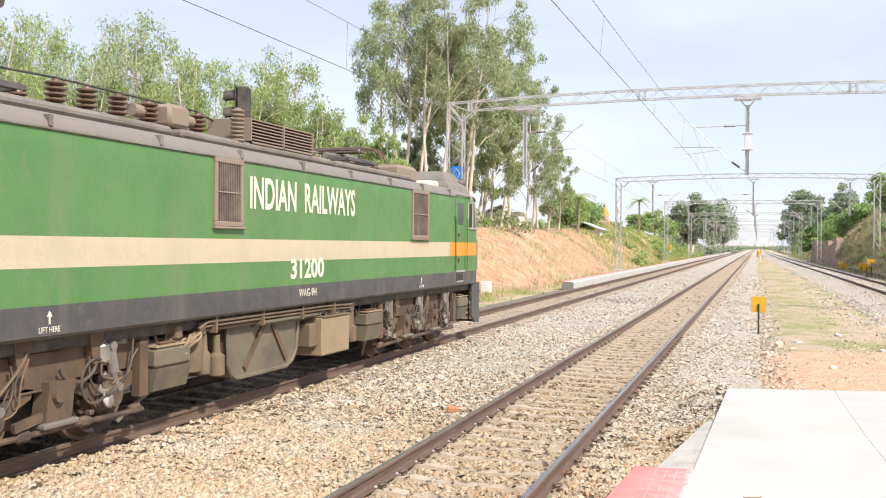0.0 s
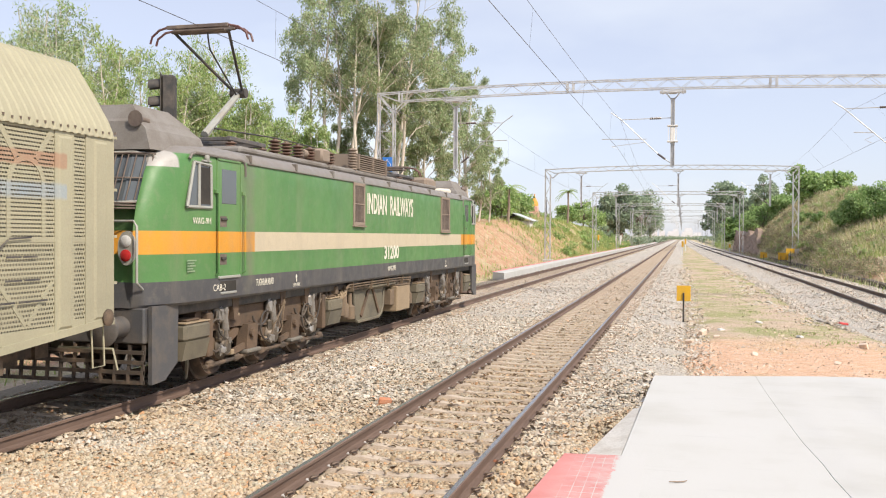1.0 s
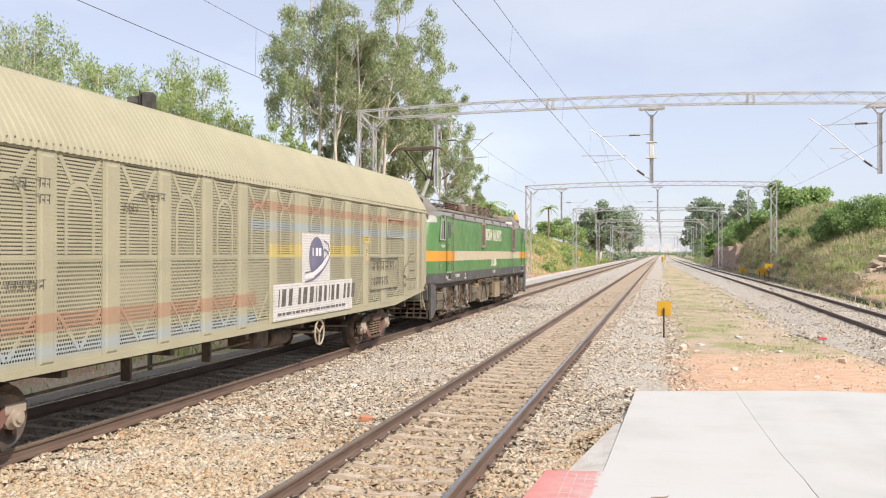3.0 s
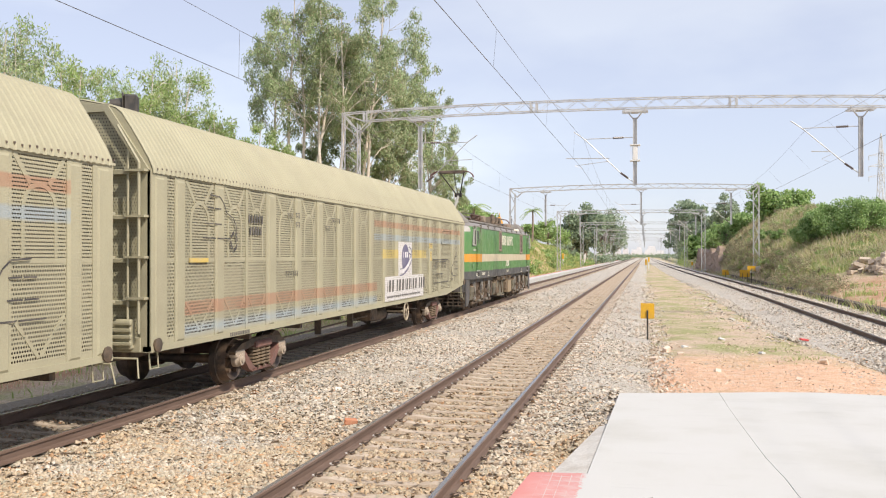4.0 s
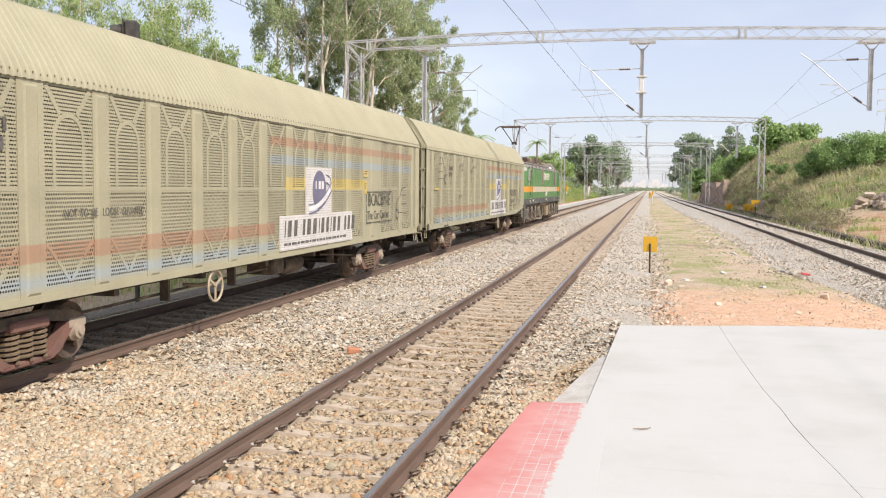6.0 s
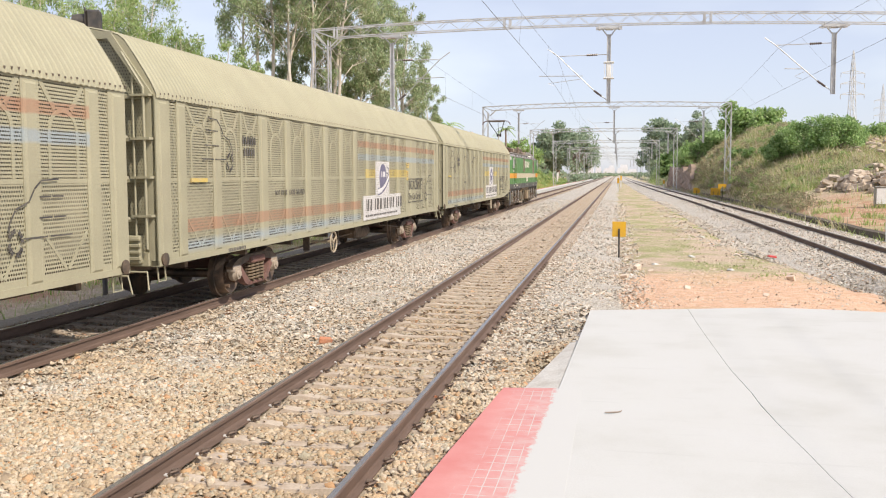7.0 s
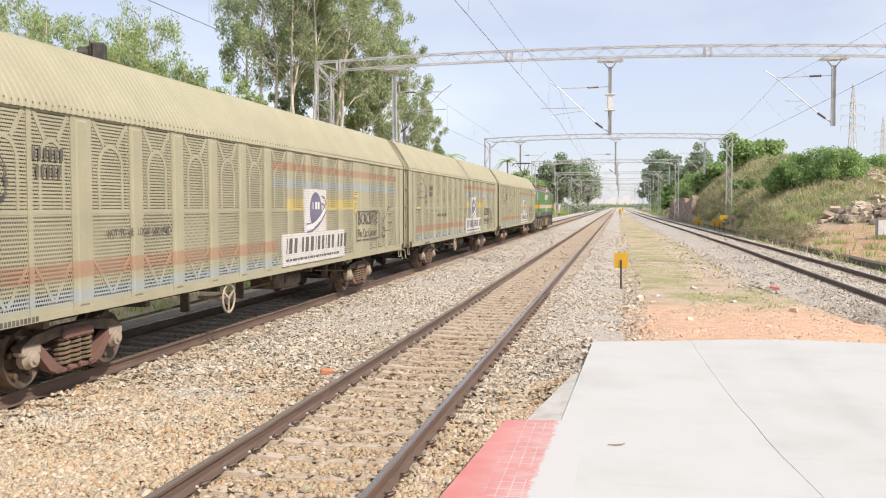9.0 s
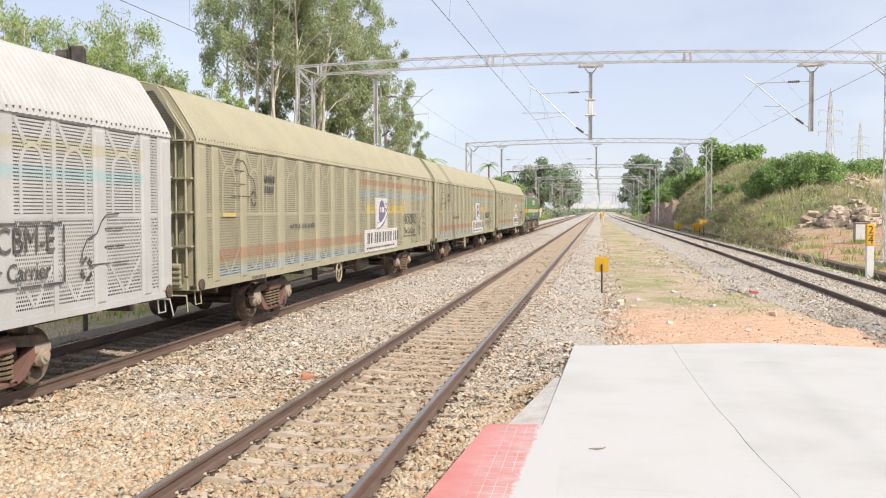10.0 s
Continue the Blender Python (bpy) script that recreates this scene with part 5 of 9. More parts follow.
def locomotive():
    loco = thing("electric_locomotive", "green and cream electric locomotive with a grey sill on the rails", "locomotive")
    body = part("body", loco_body(), M_LOCO, loco, "green shell with a cream and orange band", 30)
    # roof edge strip, rain gutter and panel joints
    gut = Build().box(1.548, 1.575, -17.35, -1.6, 3.565, 3.59, 0.006)
    for y in np.linspace(-17.2, -1.9, 9):
        gut.box(1.42, 1.56, y - 0.03, y + 0.03, 3.60, 3.735, 0.01)
    part("roof_gutter", gut, M_LOCO_ROOF, body)
    for y0, y1 in ((-16.6, -12.4), (-12.2, -7.4), (-7.2, -3.2)):
        part("roof_hatch", Build().box(-1.05, 1.05, y0, y1, 3.83, 3.97, 0.05), M_LOCO_ROOF, loco, "dusty grey roof hatch")
    for y0, y1, z0, z1 in ((-12.21, -11.47, 2.62, 3.57), (-4.55, -3.50, 2.52, 3.57)):
        grille(loco, y0, y1, z0, z1)
    for rear in (True, False):
        cab_end(loco, rear)

        def Y(d, rear=rear):
            return -L_LOCO - 0.12 + d if rear else L_FRONT - d
        for s in (-1, 1):
            w = Build()
            pts = [(0.92, 2.81), (1.64, 2.81), (1.62, 3.46), (1.12, 3.48)]
            w.loft([[(s * 1.53, Y(d), z) for d, z in pts], [(s * 1.558, Y(d), z) for d, z in pts]])
            cw = part("cab_window", w, M_GLASS, loco, "cab side window with a pale frame")
            f = Build()
            loop = pts + pts[:1]
            for (d0, z0), (d1, z1) in zip(loop, loop[1:]):
                f.tube([(s * 1.562, Y(d0), z0), (s * 1.562, Y(d1), z1)], 0.027, 6)
            f.tube([(s * 1.562, Y(1.26), 2.81), (s * 1.562, Y(1.26), 3.47)], 0.03, 6)
            part("window_frame", f, M_FRAME_LT, cw, smooth=40)
            # a dark sheet in place of the shaded cab behind the open pane
            part("open_pane", Build().box(min(s * 1.552, s * 1.562), max(s * 1.552, s * 1.562), *sorted((Y(1.29), Y(1.60))), 2.86, 3.42), M_INNER_SHADE, cw)
            d = Build()
            y0, y1 = sorted((Y(1.86), Y(2.62)))
            for a, b, c, e in ((y0 - 0.035, y0, 1.74, 3.60), (y1, y1 + 0.035, 1.74, 3.60)):
                d.box(min(s * 1.54, s * 1.566), max(s * 1.54, s * 1.566), a, b, c, e, 0.006)
            d.box(min(s * 1.54, s * 1.566), max(s * 1.54, s * 1.566), y0 - 0.035, y1 + 0.035, 3.56, 3.60, 0.006)
            door = part("cab_door", d, M_LOCO, loco, "green cab door with a small window")
            gl = Build().box(min(s * 1.53, s * 1.557), max(s * 1.53, s * 1.557), y0 + 0.13, y1 - 0.13, 2.88, 3.44, 0.02)
            part("door_window", gl, M_GLASS, door)
            hd = Build().box(min(s * 1.55, s * 1.585), max(s * 1.55, s * 1.585), y0 + 0.1, y0 + 0.28, 2.62, 2.66, 0.01)
            hd.box(min(s * 1.55, s * 1.59), max(s * 1.55, s * 1.59), y0 + 0.1, y0 + 0.24, 2.00, 2.05, 0.01)
            part("door_handle", hd, M_DARK, door)
            for yy in (Y(1.79), Y(2.69)):
                r = Build().tube([(s * 1.56, yy, 3.06), (s * 1.61, yy, 3.04), (s * 1.61, yy, 1.80), (s * 1.56, yy, 1.76)], 0.017, 6)
                r.box(min(s * 1.55, s * 1.60), max(s * 1.55, s * 1.60), yy - 0.05, yy + 0.05, 3.04, 3.10, 0.005)
                part("door_rail", r, M_LOCO, loco)
            arch = [(1.00, 3.52), (1.06, 3.59), (1.16, 3.62), (2.62, 3.62), (2.74, 3.60), (2.79, 3.52), (2.80, 3.36)]
            part("cab_trim", Build().tube([(s * 1.556, Y(d), z) for d, z in arch], 0.024, 6), M_LOCO_ROOF, loco, "dull silver beading round the cab side", 40)
            # grip recesses are not cut in: dark plates give their shade
            for z in (2.52, 1.92):
                pk = Build().box(min(s * 1.548, s * 1.553), max(s * 1.548, s * 1.553), y0 + 0.08, y0 + 0.30, z, z + 0.17, 0.001)
                part("handle_pocket", pk, M_GRILLE, door, "flat dark plate for the shade of a grip recess")
            lamp_ = Build().lathe([(0.03, 0.0), (0.05, s * 0.015), (0.05, s * 0.05), (0.02, s * 0.065)], (s * 1.555, Y(1.46), 3.56), "x", 12).box(min(s * 1.55, s * 1.60), max(s * 1.55, s * 1.60), *sorted((Y(1.34), Y(1.58))), 3.50, 3.53, 0.005)
            part("marker_lamp", lamp_, M_FRAME_LT, loco, smooth=40)
            st = Build().box(min(s * 1.50, s * 1.58), max(s * 1.50, s * 1.58), y0 + 0.02, y1 - 0.02, 1.70, 1.745, 0.01)
            st.box(min(s * 1.42, s * 1.57), max(s * 1.42, s * 1.57), y0 + 0.10, y1 - 0.14, 1.45, 1.49, 0.01)
            part("door_step", st, M_FRAME_LT, loco, "worn bright door step")
            # flat dark plate: the shade of a foot recess that is not cut in
            ft = Build().box(min(s * 1.548, s * 1.556), max(s * 1.548, s * 1.556), y0 + 0.10, y1 - 0.14, 1.50, 1.66, 0.002)
            part("foot_pocket", ft, M_INNER_SHADE, loco)
    # roof equipment
    pantograph(loco, -15.35, True)
    pantograph(loco, -4.9, False)
    for y in (-14.1, -13.55, -12.95, -12.3, -11.7, -11.1):
        part("line_insulator", insulator(Build(), 0.55, y, 3.95, 0.40, 0.13, 6), M_BROWN_INS, loco, "brown ribbed porcelain insulator", 40)
    for y in (-9.9, -6.9):
        part("line_insulator", insulator(Build(), -0.30, y, 3.95, 0.34, 0.12, 5), M_BROWN_INS, loco, "brown ribbed porcelain insulator", 40)
    part("line_insulator", insulator(Build(), 0.95, -10.62, 3.90, 0.58, 0.11, 9), M_GRILLE_FRAME, loco, "tall dusty pale insulator", 40)
    bus = Build().tube([(0.55, -16.6, 4.28), (0.55, -14.1, 4.37), (0.55, -11.1, 4.37), (0.2, -9.9, 4.32), (-0.3, -6.9, 4.31)], 0.016, 6)
    part("roof_busbar", bus, M_DARK, loco)
    sw = Build().box(0.2, 0.8, -12.15, -11.65, 4.02, 4.34, 0.05).tube([(0.5, -12.6, 4.2), (0.5, -11.2, 4.2)], 0.09, 10)
    part("circuit_breaker", sw, M_GRILLE_FRAME, loco, "dusty roof circuit breaker", 40)
    crate = Build()
    for y in (-10.35, -9.28, -8.22):
        crate.box(0.24, 1.03, y, y + 0.03, 3.97, 4.37)
    rc = part("resistor_crate", crate.box(0.24, 1.03, -10.35, -8.19, 3.97, 4.0), M_GRILLE_FRAME, loco, "slatted brown resistor crate on the roof")
    for z in np.linspace(4.03, 4.34, 7):
        part("slat", Build().box(0.25, 1.02, -10.34, -8.20, z, z + 0.018), M_GRILLE_FRAME, rc)
    tube_ = Build().box(-0.7, 0.7, -3.1, -1.9, 3.86, 4.26, 0.08)
    part("roof_unit", tube_, M_GRILLE_FRAME, loco, "brown roof equipment case")
    part("roof_fan", Build().lathe([(0.34, 0.0), (0.36, 0.10), (0.30, 0.16), (0.05, 0.18)], (0.75, -1.55, 3.80), "z", 18), M_CREAM, loco, "pale round roof vent", 40)
    # under the floor
    axles = loco_bogie(loco, -15.85) + loco_bogie(loco, -3.35)
    und = Build().box(-1.35, 1.35, -19.4, 0.3, 1.20, 1.40, 0.02)
    part("underframe", und, M_DARK, loco)
    # the transformer tank hangs like a deep rounded bucket between the bogies
    prof = [(-11.42, 1.20), (-11.40, 0.62), (-11.33, 0.47), (-11.16, 0.38), (-9.62, 0.38), (-9.42, 0.46), (-9.28, 0.64), (-9.20, 1.20)]
    tank_ob = part("transformer_tank", Build().loft([[(x, y, z) for y, z in prof] for x in (-1.28, 1.28)]), M_OLIVE, loco, "dusty olive rounded transformer tank")
    part("tank_rim", Build().tube([(1.285, y, z) for y, z in prof], 0.035, 6), M_OLIVE, tank_ob, "raised rim", 40)
    for y0, y1 in ((-10.95, -10.35), (-9.65, -10.15)):
        part("tank_brace", Build().bar((1.30, y0, 0.50), (1.30, y1, 1.16), 0.04, 0.09), M_FRAME, tank_ob, "brown slanting brace")
    shelf = [(1.16, 1.04), (1.44, 1.16), (1.44, 1.20), (1.16, 1.20)]
    part("tank_shelf", Build().loft([[(x, y, z) for x, z in shelf] for y in (-10.75, -8.75)]), M_OLIVE, tank_ob, "sloping shelf under the pipes")
    case = part("equipment_box", Build().box(0.85, 1.50, -8.72, -7.60, 0.44, 1.10, 0.025), M_TANBOX, loco, "tan dusty equipment box")
    part("lid", Build().box(0.87, 1.52, -8.70, -7.62, 1.103, 1.13, 0.008), M_BOX, case)
    part("side_box", Build().box(0.95, 1.42, -9.02, -8.73, 0.62, 1.02, 0.02), M_BOX, case)
    for y in (-8.5, -8.05, -7.75):
        part("cable_loop", Build().tube([(1.40, y + 0.12 * math.cos(w), 1.15 + 0.07 * math.sin(w)) for w in np.linspace(0, 2 * math.pi, 11)], 0.018, 5), M_TANK, case, "", 40)
    for y in (-12.75, -12.2, -7.25):
        res = Build().lathe([(0.05, -0.30), (0.20, -0.26), (0.22, -0.1), (0.22, 0.1), (0.20, 0.26), (0.05, 0.30)], (1.15, y, 0.88), "z", 14)
        res.box(1.0, 1.4, y - 0.08, y + 0.08, 1.12, 1.30, 0.02)
        part("air_filter", res, M_BOX, loco, smooth=40)
    pump = Build().lathe([(0.02, -0.28), (0.16, -0.25), (0.18, 0.0), (0.16, 0.25), (0.02, 0.28)], (1.2, -13.05, 0.95), "y", 14)
    part("oil_pump", pump, M_TANK, loco, smooth=40)
    for k in range(6):
        rope = Build().tube([(1.36 + 0.03 * (k % 3) + 0.03 * math.sin(3 * w + k), -12.70 + 0.05 * k + (0.15 + 0.02 * (k % 2)) * math.cos(w), 0.98 + 0.02 * k + 0.10 * math.sin(w + 0.4 * k)) for w in np.linspace(0, 2 * math.pi, 17)], 0.022, 6)
        part("coiled_hose", rope, M_TANBOX, loco, "knotted loop of tan braided hose", 40)
    for y, z, r in ((-12.05, 0.72, 0.10), (-11.72, 0.66, 0.12), (-7.10, 0.70, 0.11)):
        pot = Build().lathe([(0.02, -0.18), (r, -0.15), (r, 0.12), (0.06, 0.17), (0.05, 0.42)], (1.30, y, z), "z", 12)
        part("drain_pot", pot, M_BOX, loco, "brown dusty drain pot", 40)
    pipes = Build()
    for z, x in ((1.30, 1.46), (1.24, 1.43), (1.18, 1.38)):
        pipes.tube([(x, -12.4, z - 0.08), (x, -12.2, z), (x, -8.6, z), (x, -7.4, z - 0.03)], 0.022, 6)
    for y in (-12.0, -10.7, -9.4, -8.2):
        pipes.box(1.36, 1.49, y - 0.02, y + 0.02, 1.14, 1.38)
    part("pipe_run", pipes, M_BOX, loco, "dusty pipes along the sill", 40)
    for s in (-1, 1):
        for y in (-18.3, -13.2, -7.0, -6.2, -1.2):
            part("cable_loop", Build().tube([(s * 1.30, y + 0.35 * t, 1.36 - 0.35 * math.sin(math.pi * t)) for t in np.linspace(0, 1, 8)], 0.018, 5), M_HOSE, loco, smooth=40)
    # lettering
    for word, y in (("INDIAN", -10.535), ("RAILWAYS", -8.531)):
        side_text(word, 0.66, y, 3.11, loco, "lettering", M_CREAM, squeeze=0.645, label="cream painted word on the green side", bold=0.014)
    side_text("31200", 0.44, -9.40, 1.965, loco, "fleet_number", M_CREAM, squeeze=1.10, bold=0.012)
    side_text("WAG-9H", 0.185, -9.38, 1.575, loco, "class_lettering", M_CREAM, squeeze=0.85)
    side_text("WAG-9H", 0.14, -18.85, 2.60, loco, "class_lettering", M_CREAM)
    side_text("TUGHLAKABAD", 0.17, -16.66, 1.575, loco, "depot_lettering", M_CREAM, squeeze=0.58)
    side_text("CAB-2", 0.15, -18.30, 1.56, loco, "cab_lettering", M_CREAM)
    for y in (-15.3, -3.9):
        side_text("LIFT HERE", 0.09, y, 1.46, loco, "lift_lettering", M_CREAM, squeeze=0.8)
        part("lift_arrow", Build().box(1.552, 1.558, y - 0.012, y + 0.012, 1.52, 1.60).loft([[(1.552, y - 0.04, 1.60), (1.552, y + 0.04, 1.60), (1.552, y, 1.66)], [(1.558, y - 0.04, 1.60), (1.558, y + 0.04, 1.60), (1.558, y, 1.66)]]), M_CREAM, loco)
    notice = Build()
    for k, (w, z) in enumerate(((0.26, 2.0), (0.20, 1.96), (0.24, 1.92), (0.16, 1.88), (0.22, 1.84))):
        notice.box(1.552, 1.557, -19.28, -19.28 + w, z, z + 0.022)
    part("notice_print", notice, M_FAINT, loco)
    m = Matrix.Translation((0.42, -L_LOCO - 0.006, 1.88)) @ Matrix(((1, 0, 0, 0), (0, 0, -1, 0), (0, 1, 0, 0), (0, 0, 0, 1)))
    words("31200", 0.30, 0.002, M_CREAM, "fleet_number", loco, m)
    return loco, axles


LOCO, LOCO_AXLES = locomotive()

# ---- the car-carrier wagons: y from 0 at the rear end to the front, z up from the rail ----
HALF, EAVE, SILL = 1.53, 3.65, 0.97
ROOF = [(1.56, 3.60), (1.548, 3.68), (1.48, 3.83), (1.34, 4.06), (1.20, 4.28), (1.04, 4.51), (0.95, 4.58), (0.80, 4.63), (0.40, 4.71), (0.0, 4.73)]
REAR_PANELS = [(0.46, 0.70), (1.02, 2.05), (2.40, 3.28), (3.38, 4.20), (4.68, 5.68), (6.05, 6.98), (7.38, 8.34), (8.70, 9.63), (10.0, 10.9), (11.30, 12.22), (12.58, 13.42)]


def ribbon(path, width, x):
    """A flat strip of sheet along a path of (y, z), mitred at its bends."""
    left, right = [], []
    for k, (y, z) in enumerate(path):
        d = Vector((0.0, 0.0))
        for a, b in ((k - 1, k), (k, k + 1)):
            if a >= 0 and b < len(path):
                d += (Vector(path[b]) - Vector(path[a])).normalized()
        d.normalize()
        left.append((y - d.y * width / 2, z + d.x * width / 2))
        right.append((y + d.y * width / 2, z - d.x * width / 2))
    return Build().loft([[(x - 0.003, *a), (x + 0.003, *a), (x + 0.003, *b), (x - 0.003, *b)] for a, b in zip(left, right)])


def braces(y0, y1, z0, zl, z1, x):
    """The unpierced strips of a panel: a funnel over two uprights, and a pointed loop below."""
    w = y1 - y0
    if w < 0.5:
        return []
    m = (y0 + y1) / 2
    zn, za = z1 - 0.34, z1 - 0.34
    out = []
    for s in (-1, 1):
        out.append(ribbon([(m + s * (w / 2 - 0.05), z1), (m + s * 0.17 * w, zn)], 0.07, x))
    arch = [(m - 0.30 * w, zl + 0.03), (m - 0.30 * w, za - 0.30)]
    arch += [(m - 0.30 * w * math.cos(a), za - 0.30 + 0.30 * math.sin(a)) for a in np.linspace(0.3, math.pi - 0.3, 9)]
    arch += [(m + 0.30 * w, za - 0.30), (m + 0.30 * w, zl + 0.03)]
    out.append(ribbon(arch, 0.06, x + math.copysign(0.001, x)))
    for s in (-1, 1):
        out.append(ribbon([(m + s * 0.24 * w, z0 + 0.30), (m + s * 0.02 * w, z0 + 0.05)], 0.05, x))
        out.append(ribbon([(m + s * 0.46 * w, z0 + 0.52), (m + s * 0.28 * w, z0 + 0.34)], 0.05, x))
    return out


def wagon_bogie(wagon, centre):
    sf, tops = Build(), []
    for s in (-1, 1):
        x0, x1 = s * 1.10, s * 1.24
        top = [(-1.22, 0.62), (-0.95, 0.74), (-0.45, 0.80), (0.45, 0.80), (0.95, 0.74), (1.22, 0.62), (1.18, 0.54), (0.86, 0.60), (0.42, 0.66), (-0.42, 0.66), (-0.86, 0.60), (-1.18, 0.54)]
        tops.append(Build().loft([[(x0 - s * 0.01, y, z) for y, z in top], [(x1 - s * 0.01, y, z) for y, z in top]]))
        for d in (-1, 1):
            arm = [(d * 0.98, 0.60), (d * 0.82, 0.62), (d * 0.44, 0.30), (d * 0.30, 0.22), (d * 0.46, 0.18), (d * 0.62, 0.24)]
            sf.loft([[(x0, y, z) for y, z in arm], [(x1, y, z) for y, z in arm]])
        sf.box(min(x0, x1), max(x0, x1), -0.46, 0.46, 0.16, 0.24, 0.02)
    sf.box(-1.10, 1.10, -0.22, 0.22, 0.46, 0.70, 0.04)
    bogie = part("bogie", sf, M_RED_BOGIE, wagon, "red-oxide cast steel bogie")
    bogie.matrix_basis = pose(0, centre, 0)
    for b in tops:
        part("side_frame", b, M_BOGIE, bogie, "dark dusty side frame")
    axles = []
    for y in (-1.0, 1.0):
        axles.append(wheelset(bogie, y, 0.46, M_WHEEL))
        for s in (-1, 1):
            cap = Build().lathe([(0.06, 0.0), (0.14, s * 0.01), (0.145, s * 0.10), (0.115, s * 0.13), (0.11, s * 0.18), (0.07, s * 0.185), (0.06, s * 0.21), (0.02, s * 0.215)], (s * 1.10, y, 0.46), "x", 14)
            cap.box(s * 1.17 - 0.08, s * 1.17 + 0.08, y - 0.19, y + 0.19, 0.50, 0.63, 0.02)
            part("axle_box", cap, M_CAP, bogie, "dull olive axle cap", 40)
    for s in (-1, 1):
        for y in (-0.26, 0.0, 0.26):
            c = Build()
            coil(c, s * 1.17, y, 0.24, 0.62, 0.105, 6, 0.022)
            part("coil_spring", c, M_BOX, bogie, "dusty tan coil spring")
        part("bolster_end", Build().box(s * 1.17 - 0.13, s * 1.17 + 0.13, -0.36, 0.36, 0.60, 0.74, 0.03), M_RED_BOGIE, bogie)
    return axles


def stripes(b, spans, x):
    """Small stencil strokes: (y0, z0, y1, z1, width)."""
    for y0, z0, y1, z1, w in spans:
        b.bar((x, y0, z0), (x, y1, z1), 0.004, w)
    return b


def car_outline(y, z, sign, x=1.556):
    """The stencilled half outline of a motor car, with its wheel; sign is the way it faces."""
    b = Build()
    pts = [(0.0, 0.30), (0.02, 0.42), (0.14, 0.58), (0.40, 0.66), (0.52, 0.82), (0.66, 0.92), (1.05, 0.94)]
    seg = []
    for (a, c), (d, e) in zip(pts, pts[1:]):
        seg.append((y + sign * a, z + c, y + sign * (a + 0.93 * (d - a)), z + c + 0.93 * (e - c), 0.022))
    for zz, a, d in ((0.72, 0.62, 1.15), (0.46, 0.60, 1.20), (0.22, 0.28, 1.35)):
        n = 2
        for k in range(n):
            seg.append((y + sign * (a + (d - a) * k / n), z + zz, y + sign * (a + (d - a) * (k + 0.88) / n), z + zz, 0.022))
    for k in range(16):
        w0, w1 = 2 * math.pi * k / 16, 2 * math.pi * (k + 0.8) / 16
        if k % 4 == 3:
            continue
        seg.append((y + sign * 0.12 + 0.125 * math.cos(w0), z + 0.18 + 0.145 * math.sin(w0), y + sign * 0.12 + 0.125 * math.cos(w1), z + 0.18 + 0.145 * math.sin(w1), 0.055))
    return stripes(b, seg, x)


def disc(y, z, ry, rz, x, n=28):
    return [(x, y + ry * math.cos(2 * math.pi * k / n), z + rz * math.sin(2 * math.pi * k / n)) for k in range(n)]


